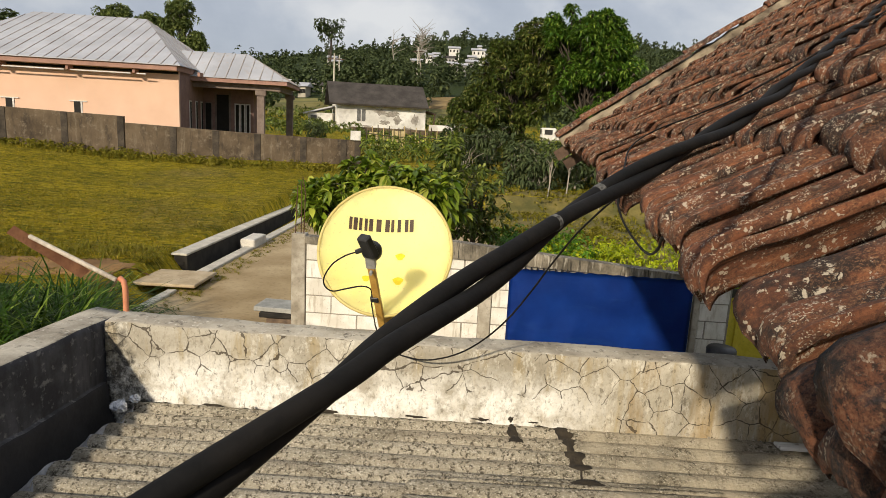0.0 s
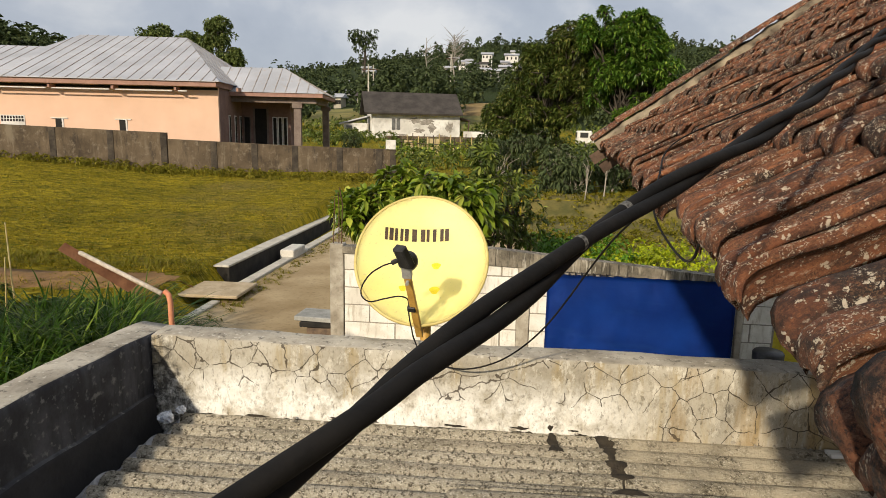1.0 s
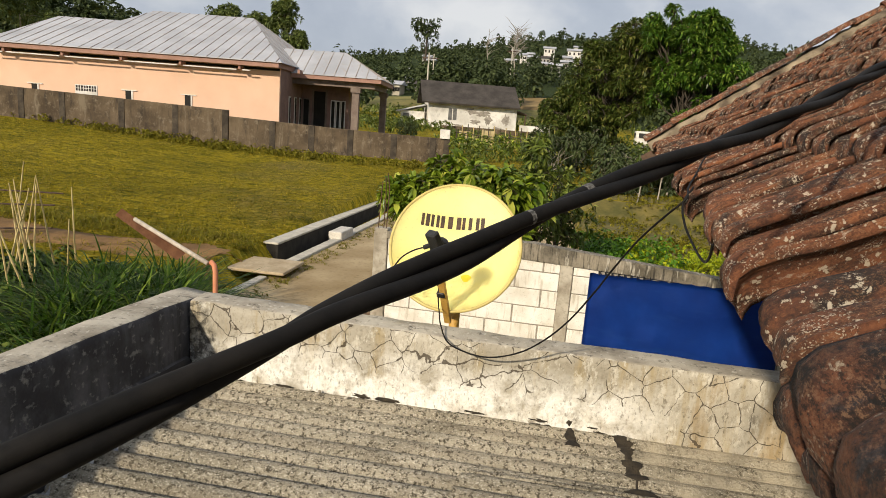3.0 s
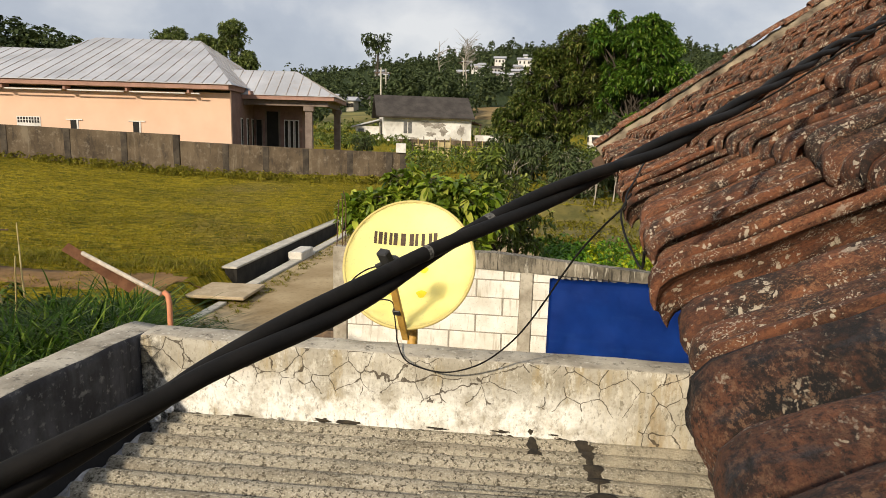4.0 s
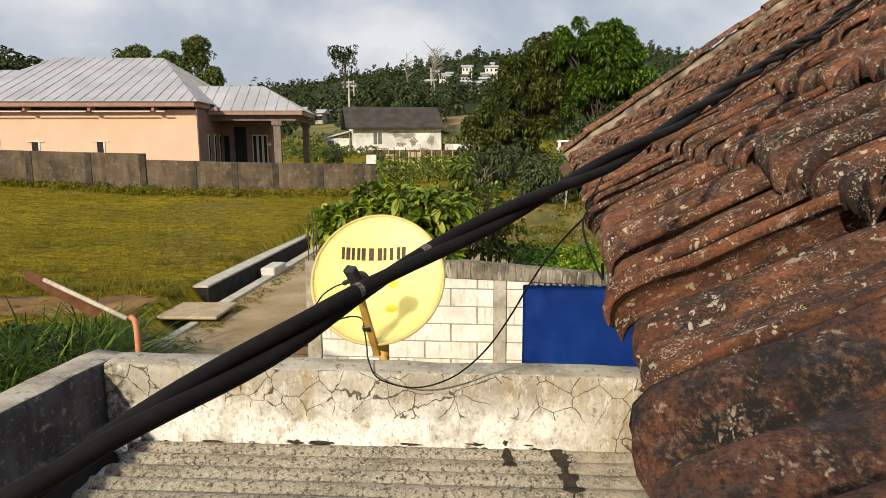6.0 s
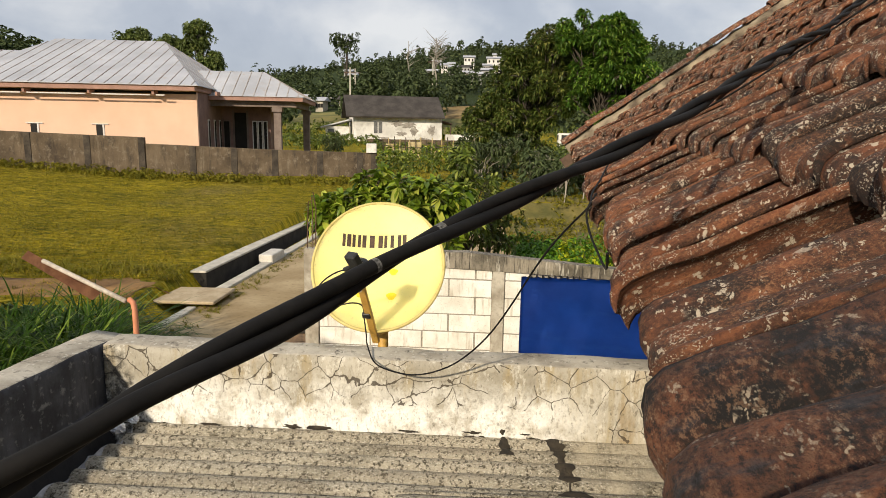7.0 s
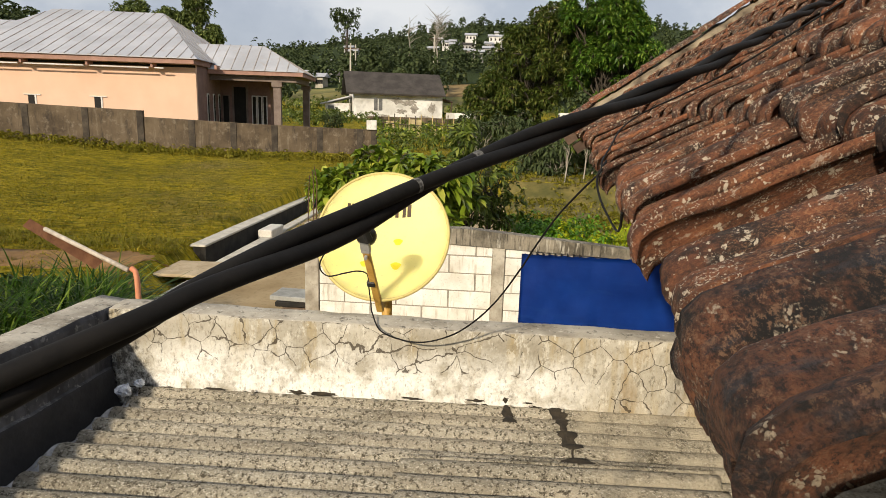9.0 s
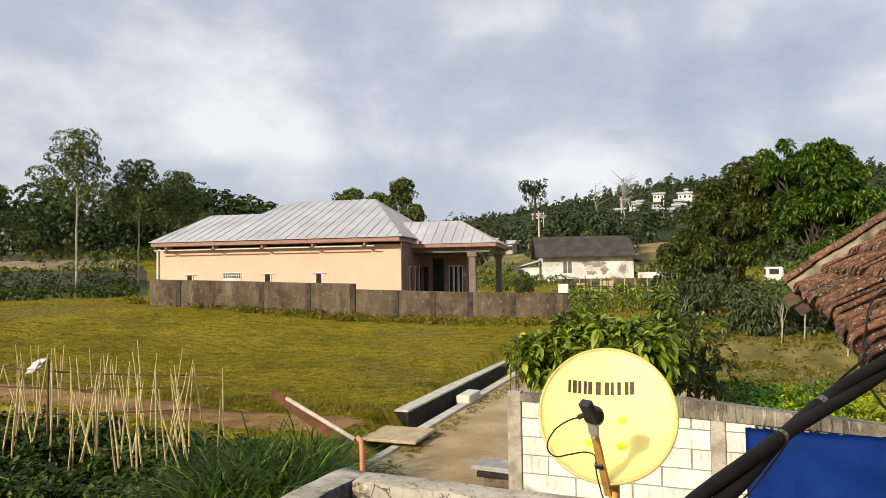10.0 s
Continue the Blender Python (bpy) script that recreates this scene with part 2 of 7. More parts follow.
def mat_tile(loose=False):
    q = Nodes("clay_roof_tile" if not loose else "clay_roof_tile_far", 0.9)
    if loose:
        pick = q.island()
    else:
        q.shift()
        pick = q.rand
    base = q.mix(q.ramp(q.noise(1.0, 6, 0.7, q.scaled(34, 12, 34)), 0.36, 0.62), (0.040, 0.017, 0.011), (0.245, 0.085, 0.038))
    wash = q.noise(1.0, 6, 0.74, q.scaled(95, 16, 60))
    base = q.mix(q.math("MULTIPLY", q.ramp(wash, 0.50, 0.64), 0.8), base, (0.016, 0.010, 0.008))
    base = q.mix(q.math("MULTIPLY", q.ramp(wash, 0.46, 0.34), 0.7), base, (0.37, 0.14, 0.055))
    base = q.mix(q.math("MULTIPLY", pick, 0.35), base, (0.060, 0.025, 0.015))
    grain = q.noise(290, 6, 0.8)
    base = q.mix(q.math("MULTIPLY", q.ramp(grain, 0.52, 0.62), 0.35), base, (0.30, 0.13, 0.06))
    base = q.mix(q.math("MULTIPLY", q.ramp(grain, 0.47, 0.38), 0.5), base, (0.014, 0.008, 0.006))
    soot = q.math("ADD", q.noise(12, 7, 0.74), q.math("MULTIPLY", q.math("SUBTRACT", pick, 0.55), 0.16))
    base = q.mix(q.math("MULTIPLY", q.ramp(soot, 0.48, 0.59), 0.88), base, (0.014, 0.011, 0.010))
    where = q.noise(9, 4, 0.6)
    crust = q.math("MULTIPLY", q.ramp(q.noise(1.0, 6, 0.8, q.scaled(420, 240, 420)), 0.51, 0.58), q.ramp(where, 0.42, 0.60))
    base = q.mix(q.math("MULTIPLY", crust, 0.45), base, (0.42, 0.22, 0.11))
    fleck = q.voronoi(360, co=q.warp(170, 0.010))
    spots = q.math("MULTIPLY", q.ramp(fleck, 0.42, 0.28), q.ramp(q.noise(38, 5, 0.65), 0.515, 0.58))
    spots = q.math("MAXIMUM", spots, q.math("MULTIPLY", q.ramp(q.voronoi(125, co=q.warp(110, 0.016)), 0.44, 0.38), q.ramp(q.noise(40, 5, 0.7), 0.555, 0.58)))
    patches = q.math("MULTIPLY", q.ramp(q.noise(1.0, 5, 0.65, q.scaled(75, 45, 75)), 0.60, 0.66), q.ramp(q.noise(7, 3), 0.45, 0.60))
    base = q.mix(q.math("MULTIPLY", patches, 0.7), base, (0.50, 0.42, 0.33))
    base = q.mix(q.math("MULTIPLY", spots, 0.85), base, (0.62, 0.54, 0.42))
    h = q.math("ADD", q.noise(130, 6, 0.78), q.math("MULTIPLY", q.noise(600, 3), 0.4))
    return q.done(base, q.math("ADD", h, q.math("MULTIPLY", spots, 0.25)), 1.0, 0.004)


def mat_grass_ground():
    q = Nodes("mown_grass", 0.95)
    q.b.inputs["Specular IOR Level"].default_value = 0.1
    a = q.mix(q.ramp(q.noise(0.35, 5), 0.36, 0.64), (0.225, 0.180, 0.007), (0.40, 0.305, 0.016))
    rows = q.noise(1.0, 5, 0.65, q.scaled(0.9, 3.2, 1))
    a = q.mix(q.math("MULTIPLY", q.ramp(rows, 0.50, 0.66), 0.85), a, (0.070, 0.070, 0.006))
    a = q.mix(q.ramp(q.noise(0.16, 4), 0.55, 0.7), a, (0.25, 0.19, 0.06))
    a = q.mix(q.math("MULTIPLY", q.ramp(q.noise(1.0, 6, 0.75, q.scaled(3.0, 10, 2)), 0.47, 0.60), 0.85), a, (0.055, 0.078, 0.006))
    a = q.mix(q.math("MULTIPLY", q.ramp(q.noise(1.0, 6, 0.75, q.scaled(4.5, 14, 3)), 0.52, 0.64), 0.75), a, (0.50, 0.40, 0.060))
    a = q.mix(q.math("MULTIPLY", q.ramp(q.noise(22, 4, 0.7), 0.58, 0.7), 0.5), a, (0.30, 0.25, 0.07))
    a = q.mix(q.ramp(q.math("ADD", q.axis(1), q.math("MULTIPLY", q.noise(0.05, 3), 30.0)), 112, 130), a, (0.035, 0.050, 0.018))
    tuft = q.noise(1.0, 5, 0.7, q.scaled(3.0, 10, 2))
    return q.done(a, q.math("ADD", q.math("MULTIPLY", tuft, 2.0), q.noise(16, 5, 0.7)), 1.0, 0.07)


def mat_leaf(name, a, b, c, gloss=0.45):
    q = Nodes(name, gloss)
    pick = q.island()
    col = q.mix(q.ramp(pick, 0.0, 0.6), a, b)
    col = q.mix(q.ramp(pick, 0.75, 1.0), col, c)
    col = q.mix(q.math("MULTIPLY", q.ramp(q.noise(0.9, 3), 0.4, 0.62), 0.5), col, tuple(v * 0.6 for v in a))
    q.b.inputs["Specular IOR Level"].default_value = 0.3
    m = q.done(col)
    tr = q.n.new("ShaderNodeBsdfTranslucent")
    q.l.new(col, tr.inputs["Color"])
    ms = q.n.new("ShaderNodeMixShader")
    ms.inputs[0].default_value = 0.22
    q.l.new(q.b.outputs[0], ms.inputs[1])
    q.l.new(tr.outputs[0], ms.inputs[2])
    q.l.new(ms.outputs[0], q.n["Material Output"].inputs["Surface"])
    return m


PLASTER, MOULD, COPING, FIBRE = mat_plaster(), mat_mould(), mat_coping(), mat_fibre()
# Nearest tiles: soot, plus a standing person's shade put into the darker colour.
def mat_shaded_soot_tile():
    q = Nodes("shade_dark_sooty_tile", 0.85).shift()
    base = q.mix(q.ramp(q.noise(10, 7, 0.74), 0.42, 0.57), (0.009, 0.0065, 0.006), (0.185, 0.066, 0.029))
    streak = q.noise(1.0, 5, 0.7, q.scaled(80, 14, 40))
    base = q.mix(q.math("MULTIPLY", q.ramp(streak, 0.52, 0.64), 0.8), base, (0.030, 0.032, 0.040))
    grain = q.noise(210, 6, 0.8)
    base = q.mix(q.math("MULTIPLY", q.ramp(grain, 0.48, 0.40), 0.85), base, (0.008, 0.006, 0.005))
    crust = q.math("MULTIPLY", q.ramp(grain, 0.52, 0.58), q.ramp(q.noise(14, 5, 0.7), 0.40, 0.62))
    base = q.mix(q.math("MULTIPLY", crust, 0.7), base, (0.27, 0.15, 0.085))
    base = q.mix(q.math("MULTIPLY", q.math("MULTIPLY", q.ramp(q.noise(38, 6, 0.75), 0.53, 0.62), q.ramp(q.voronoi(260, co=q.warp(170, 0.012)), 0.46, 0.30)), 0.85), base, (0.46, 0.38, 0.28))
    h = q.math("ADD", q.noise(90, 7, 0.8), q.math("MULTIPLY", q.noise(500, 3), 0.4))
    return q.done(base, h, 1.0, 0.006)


SHADED_SOOT_TILE = mat_shaded_soot_tile()
TILE, TILE_FAR, GRASS = mat_tile(), mat_tile(True), mat_grass_ground()
CONCRETE = simple("grey_concrete", (0.45, 0.42, 0.35), (0.62, 0.58, 0.49), 5, 0.9, 0.4)
GUTTER_BLACK = simple("black_gutter_render", (0.008, 0.008, 0.009), (0.024, 0.023, 0.024), 7, 0.85, 0.5, 0.006)
FILLET = simple("broken_grey_mortar", (0.26, 0.26, 0.27), (0.50, 0.50, 0.50), 16, 0.95, 0.7, 0.008)
# near-black, so that it carries the shade of the retaining wall's face
DARK_WALL = simple("near_black_concrete", (0.010, 0.009, 0.008), (0.035, 0.030, 0.024), 4, 0.9, 0.4)
DRIVE = simple("dusty_concrete_drive", (0.29, 0.205, 0.098), (0.46, 0.355, 0.205), 0.9, 0.95, 0.5, 0.01, fine=14)
SOIL = simple("bare_brown_soil", (0.16, 0.085, 0.027), (0.34, 0.19, 0.064), 1.4, 0.97, 0.6, 0.03, fine=9)

# ---- ground ----
def lerp_table(v, table):
    if v <= table[0][0]:
        return table[0][1]
    for (a, p), (b, q) in zip(table, table[1:]):
        if v <= b:
            return p + (q - p) * (v - a) / (b - a)
    return table[-1][1]


FIELD = ((-40, -0.1), (4, -0.1), (9, 0.08), (12, 0.14), (28, 0.96), (50, 1.2), (80, 1.6), (110, 3.0), (150, 6.0), (250, 17.0), (420, 44.0), (700, 70.0), (1500, 80.0))


def ground_z(x, y):
    d = max(y, math.hypot(x, y) * 0.85) if y > 0 else y
    z = lerp_table(d, FIELD)
    if y > 110:
        az = math.degrees(math.atan2(x, y))
        k = lerp_table(az, ((-60, 0.9), (-38, 0.8), (-24, 0.72), (-18, 0.79), (-10, 1.04), (-2, 1.25), (10, 1.25), (30, 1.2)))
        k += 0.10 * noise.noise((x * 0.012, y * 0.012, 3.0))
        z = 3.0 + (z - 3.0) * k
    if 12 < y < 110 and x < -12:
        z += 0.58 * min(1.0, (-x - 12) / 14) * min(1.0, (y - 12) / 10)
    if y < 110:
        z += 0.05 * noise.noise((x * 0.25, y * 0.25, 1.0))
    far = math.hypot(x, y)
    if y > 0 and x < -20 and far > 62:
        z += 4.2 * min(1.0, (far - 62) / 36) * min(1.0, max(0.0, (-34 - math.degrees(math.atan2(x, y))) / 6))
    # the yard, the drive and the ditch lie lower than the field
    if -5.75 < x < 8 and y < 22:
        edge = min(1.0, (x + 5.75) / 0.35)
        low = -0.45 if x < 0.5 or y < 7.5 else 0.02
        z = z + (low - z) * edge * min(1.0, max(0.0, (22 - y)))
    if x < -1.4 and -2 < y < 9.4 and x >= -16.5:
        z = min(z, -0.25)
    return z


def make_ground():
    xs = sorted(set([-900, -600, -400, -280, -200, -150, -125] + [-110 + 3 * i for i in range(22)] + [-44 + 1.1 * i for i in range(28)] + [-13 + 0.42 * i for i in range(50)] + [8 + 1.5 * i for i in range(16)] + [36, 45, 60, 80, 110, 150, 200, 280, 400, 600, 900]))
    ys = sorted(set([-300, -150, -60, -25, -12] + [-6 + 0.5 * i for i in range(60)] + [24 + 1.2 * i for i in range(24)] + [54 + 3 * i for i in range(19)] + [111, 120, 132, 145, 160, 180, 200, 225, 250, 280, 315, 350, 385, 420, 470, 540, 640, 800, 1100, 1500]))
    verts = [(x, y, ground_z(x, y)) for y in ys for x in xs]
    n = len(xs)
    faces = [(j * n + i, j * n + i + 1, (j + 1) * n + i + 1, (j + 1) * n + i) for j in range(len(ys) - 1) for i in range(n - 1)]
    ob = raw_object("ground", verts, faces, GRASS, True)
    return tagged(ob, "yellowish mown grass field with faint mower lines", "ground", kind="structure")


make_ground()


# ---- low roof with parapet ----
def rough_wall(line, inner, outer, z0, z1, step, seed, front_drop=0.016):
    """A plastered wall drawn along a line; uneven faces, worn top edges. Up faces take the second material."""
    bm = bmesh.new()
    prof = [(inner, z0), (inner, (z0 + z1) / 2), (inner, z1 - 0.3), (inner, z1 - 0.2), (inner, z1 - 0.12), (inner, z1 - front_drop - 0.02), (inner + 0.005, z1 - front_drop * 0.5), (inner + 0.016, z1 - 0.006),
            (inner + 0.055, z1 - 0.002), (outer - 0.03, z1), (outer - 0.008, z1 - 0.008), (outer, z1 - 0.03), (outer, (z0 + z1) / 2), (outer, z0)]
    a, b = Vector(line[0]), Vector(line[1])
    d = (b - a)
    length = d.length
    d.normalize()
    side = Vector((-d.y, d.x, 0))
    n = max(2, int(length / step))
    rings = []
    for i in range(n + 1):
        p = a + d * (length * i / n)
        ring = []
        for k, (o, z) in enumerate(prof):
            q = p + side * o
            w = noise.noise((q.x * 9 + seed, q.y * 9, z * 9)) * 0.004 + noise.noise((q.x * 2.2 + seed, q.y * 2.2, z * 2)) * 0.006
            if 0 < i < n:
                q = q + side * w
            ring.append(bm.verts.new((q.x, q.y, z + (w * 0.9 if 5 <= k <= 11 else 0))))
        rings.append(ring)
    for r, s in zip(rings, rings[1:]):
        for k in range(len(prof) - 1):
            f = bm.faces.new((r[k], s[k], s[k + 1], r[k + 1]))
            f.material_index = 1 if 6 <= k <= 9 else 0
            f.smooth = True
    bm.faces.new(rings[0])
    bm.faces.new(rings[-1][::-1])
    bmesh.ops.recalc_face_normals(bm, faces=bm.faces[:])
    return bm


single("parapet_wall", rough_wall(((-1.235, 2.05, 0), (1.6, 2.03, 0)), 0.0, 0.135, -0.4, 2.18, 0.04, 3), (PLASTER, COPING), "cracked cream plaster parapet with white salt bloom and stains", "parapet wall", kind="structure")
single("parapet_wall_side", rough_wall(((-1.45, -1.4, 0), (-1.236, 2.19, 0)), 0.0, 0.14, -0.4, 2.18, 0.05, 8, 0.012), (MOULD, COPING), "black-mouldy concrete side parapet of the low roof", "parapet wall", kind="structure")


def wave(y, pitch=0.078, amp=0.0155):
    """Broad round crests with narrow troughs between them."""
    return 2.4 * amp * abs(math.cos(math.pi * y / pitch)) ** 0.55 - 1.4 * amp


def corrugated(x0, x1, y0, y1, z_at, pitch=0.078, amp=0.0155, turn=0.0, phase=0.0, skew=0.0):
    """A fibre-cement sheet with its waves running along x, 7 mm thick."""
    bm = bmesh.new()
    n = int((y1 - y0) / pitch * 12)
    cols = [x0 + (x1 - x0) * i / 40 for i in range(41)]
    grid = []
    m = Matrix.Translation(((x0 + x1) / 2, (y0 + y1) / 2, 0)) @ Matrix.Rotation(radians(turn), 4, "Z") @ Matrix.Translation((-(x0 + x1) / 2, -(y0 + y1) / 2, 0))
    for j in range(n + 1):
        y = y0 + (y1 - y0) * j / n
        h = wave(y - phase, pitch, amp)
        row = []
        for i, x in enumerate(cols):
            x += skew * (y - y0) * (1 - i / 40)
            end = (0.02 * noise.noise((y * 11, 5.0, x0)) if i == 0 else 0)
            q = m @ Vector((x + end, y, 0))
            row.append((q.x, q.y, z_at(q.x, q.y) + h + 0.0015 * noise.noise((x * 6, y * 6, 2)) + 0.0012 * noise.noise((x * 30, y * 40, 6))))
        grid.append(row)
    top = [[bm.verts.new(p) for p in row] for row in grid]
    low = [[bm.verts.new((p[0], p[1], p[2] - 0.007)) for p in row] for row in grid]
    for j in range(n):
        for i in range(40):
            bm.faces.new((top[j][i], top[j][i + 1], top[j + 1][i + 1], top[j + 1][i])).smooth = True
            bm.faces.new((low[j][i], low[j + 1][i], low[j + 1][i + 1], low[j][i + 1])).smooth = True
        bm.faces.new((top[j][0], top[j + 1][0], low[j + 1][0], low[j][0]))
        bm.faces.new((top[j][40], low[j][40], low[j + 1][40], top[j + 1][40]))
    for i in range(40):
        bm.faces.new((top[0][i], low[0][i], low[0][i + 1], top[0][i + 1]))
        bm.faces.new((top[n][i], top[n][i + 1], low[n][i + 1], low[n][i]))
    return bm


def sheet_z(x, y):
    return 1.895 + (y - 2.0) * 0.02 + 0.012 * (x + 0.4)


low_roof = thing("corrugated_roof", (0, 1.0, 1.88), "weathered grey corrugated fibre-cement roof with black lichen", "roof", kind="structure")
part("sheet", corrugated(-1.205, 1.6, 0.99, 2.045, sheet_z, skew=0.085), FIBRE, low_roof)
part("sheet", corrugated(-1.195, -0.02, -1.3, 1.10, lambda x, y: sheet_z(x, y) + 0.010), FIBRE, low_roof)
part("sheet", corrugated(-0.12, 0.76, -1.3, 1.69, lambda x, y: sheet_z(x, y) + 0.020, turn=0.8), FIBRE, low_roof)
part("sheet", corrugated(0.70, 1.7, -1.3, 1.10, lambda x, y: sheet_z(x, y) + 0.010), FIBRE, low_roof)
part("gutter_floor", box((-1.5, -1.4, 1.74), (1.7, 2.05, 1.80)), GUTTER_BLACK, low_roof, "dark concrete gutter floor")


def side_face(y):
    """Where the inner face of the side parapet stands."""
    return -1.45 + (y + 1.4) * 0.214 / 3.59


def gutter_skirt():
    """A black band of render, a little proud of the parapet, with a worn upper edge."""
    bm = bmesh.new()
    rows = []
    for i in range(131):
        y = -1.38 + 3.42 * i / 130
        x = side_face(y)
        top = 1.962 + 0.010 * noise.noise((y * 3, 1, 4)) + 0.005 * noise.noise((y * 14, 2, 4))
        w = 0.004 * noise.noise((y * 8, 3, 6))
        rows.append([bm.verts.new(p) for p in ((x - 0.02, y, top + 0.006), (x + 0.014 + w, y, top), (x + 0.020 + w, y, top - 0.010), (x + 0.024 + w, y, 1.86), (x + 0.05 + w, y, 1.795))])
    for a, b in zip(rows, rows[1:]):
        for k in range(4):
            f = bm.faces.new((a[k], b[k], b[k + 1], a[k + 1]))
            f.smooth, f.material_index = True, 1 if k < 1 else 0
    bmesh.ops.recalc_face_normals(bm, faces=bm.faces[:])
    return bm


single("gutter_skirt", gutter_skirt(), (GUTTER_BLACK, MOULD), "black band of render along the roof gutter", "render band", kind="structure")


def sheet_fillet():
    """Broken mortar smeared along the ends of the sheets."""
    bm = bmesh.new()
    rows = []
    for i in range(301):
        y = 0.55 + 1.46 * i / 300
        x1 = -1.205 + 0.085 * max(0.0, y - 0.99) + 0.028 * noise.noise((y * 9, 2, 1)) + 0.016 * noise.noise((y * 33, 5, 1))
        x0 = x1 - 0.034 - 0.026 * abs(noise.noise((y * 12, 7, 2)))
        z = sheet_z(x1, y)
        r = 0.007 * noise.noise((y * 40, 3, 3))
        rows.append([bm.verts.new(p) for p in ((x0 - 0.012, y, 1.80), (x0, y, z - 0.030 + r), (x0 + 0.022, y, z - 0.010 + r), (x1, y, z + wave(y) * 0.55 + 0.004 + 0.4 * r), (x1 + 0.02, y, z - 0.03))])
    for a, b in zip(rows, rows[1:]):
        for k in range(4):
            bm.faces.new((a[k], b[k], b[k + 1], a[k + 1]))
    bmesh.ops.recalc_face_normals(bm, faces=bm.faces[:])
    return bm


part("mortar_fillet", sheet_fillet(), FILLET, low_roof, "broken grey mortar along the ends of the sheets")


# ---- tiled roof ----
ROOF_O = Vector((0.245, 0.60, 2.752))
ROOF_E = Vector((0.099, 0.995, 0)).normalized()
ROOF_PITCH = radians(35.5)
_u = Vector((ROOF_E.y, -ROOF_E.x, 0))
ROOF_S = _u * math.cos(ROOF_PITCH) + Vector((0, 0, math.sin(ROOF_PITCH)))
ROOF_N = -_u * math.sin(ROOF_PITCH) + Vector((0, 0, math.cos(ROOF_PITCH)))
ROOF_M = Matrix(((ROOF_E.x, ROOF_S.x, ROOF_N.x, ROOF_O.x), (ROOF_E.y, ROOF_S.y, ROOF_N.y, ROOF_O.y), (ROOF_E.z, ROOF_S.z, ROOF_N.z, ROOF_O.z), (0, 0, 0, 1)))
TW, TX, TL = 0.155, 0.25, 0.34  # cover width, exposed length, full length


def tile_profile(v):
    """Two round waves; the near edge rides on the crest of the tile before it."""
    u = (v + 0.25) % 0.5 - 0.25
    crest = 0.038 if v < 0.27 or v > 0.77 else 0.029
    return crest * max(0.0, 1 - (u / 0.25) ** 2) ** 0.62 + 0.012 * (1 - v)


def tile_mesh(seed, coarse=False):
    """An S-shaped clay tile: across x, up the slope y, 13 mm thick, with a worn nose."""
    rng = random.Random(seed)
    xs = [0.0, 0.01, 0.05, 0.11, 0.17, 0.215, 0.24, 0.25, 0.26, 0.285, 0.33, 0.39, 0.45, 0.5, 0.55, 0.61, 0.67, 0.715, 0.74, 0.75, 0.76, 0.785, 0.83, 0.9, 0.98, 1.08]
    ys = [(0.0, -0.030), (0.001, -0.020), (0.006, -0.010), (0.016, -0.003), (0.032, 0.001), (0.065, 0.002), (0.11, 0.0), (0.17, 0.0), (0.24, 0.0), (TL, -0.004)]
    if coarse:
        xs = [0.0, 0.05, 0.17, 0.24, 0.26, 0.33, 0.5, 0.67, 0.74, 0.76, 0.83, 0.98, 1.08]
        ys = [(0.0, -0.030), (0.006, -0.010), (0.032, 0.001), (0.17, 0.0), (TL, -0.004)]
    off = rng.random() * 50
    verts, faces = [], []
    for under_side in (0, 1):
        for y, dz in ys:
            for v in xs:
                w = noise.noise((v * 6 + off, y * 14, off)) * 0.003 + noise.noise((v * 2 + off, y * 5, off + 9)) * 0.006 + noise.noise((v * 17 + off, y * 60, off)) * 0.0012
                nose = 0.008 * noise.noise((v * 9 + off, 2, off)) * max(0.0, 1 - y / 0.03)
                h = tile_profile(v) * (0.80 + 0.20 * min(1.0, y / 0.02))
                thick = 0.014
                lift = 0.050 * (1 - y / TL)  # each tile lies flatter than the roof
                verts.append((v * TW + 0.007 * noise.noise((y * 11 + off, v * 1.5, off + 4)), y + nose, h + (dz if not under_side else max(dz, -0.016)) + w + lift - (thick if under_side else 0)))
    n, m = len(xs), len(ys)
    for j in range(m - 1):
        for i in range(n - 1):
            a = j * n + i
            faces.append((a, a + 1, a + n + 1, a + n))
            b = a + n * m
            faces.append((b, b + n, b + n + 1, b + 1))
    for i in range(n - 1):
        faces.append((i, i + n * m, i + 1 + n * m, i + 1))
    for j in range(m - 1):
        a, b = j * n, j * n + n - 1
        faces.append((a, a + n, a + n + n * m, a + n * m))
        faces.append((b, b + n * m, b + n + n * m, b + n))
    return verts, faces


roof = thing("tiled_roof", tuple(ROOF_O), "old lichen-spotted brown clay tile roof, sagging and uneven", "roof", kind="structure")
TILE_MESHES = []
for _k in range(7):
    _v, _f = tile_mesh(_k)
    _me = bpy.data.meshes.new("roof_tile")
    _me.from_pydata(_v, [], _f)
    _me.materials.append(TILE)
    _me.polygons.foreach_set("use_smooth", [True] * len(_me.polygons))
    TILE_MESHES.append(_me)
COL0, COLS, ROWS = -7, 45, 14
NEAR_COLS = 20
FAR_TILES = [tile_mesh(_k, True) for _k in range(7)]
SHADED_SOOT_MESHES = []
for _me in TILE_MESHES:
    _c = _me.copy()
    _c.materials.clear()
    _c.materials.append(SHADED_SOOT_TILE)
    SHADED_SOOT_MESHES.append(_c)
E_OFF = -0.140


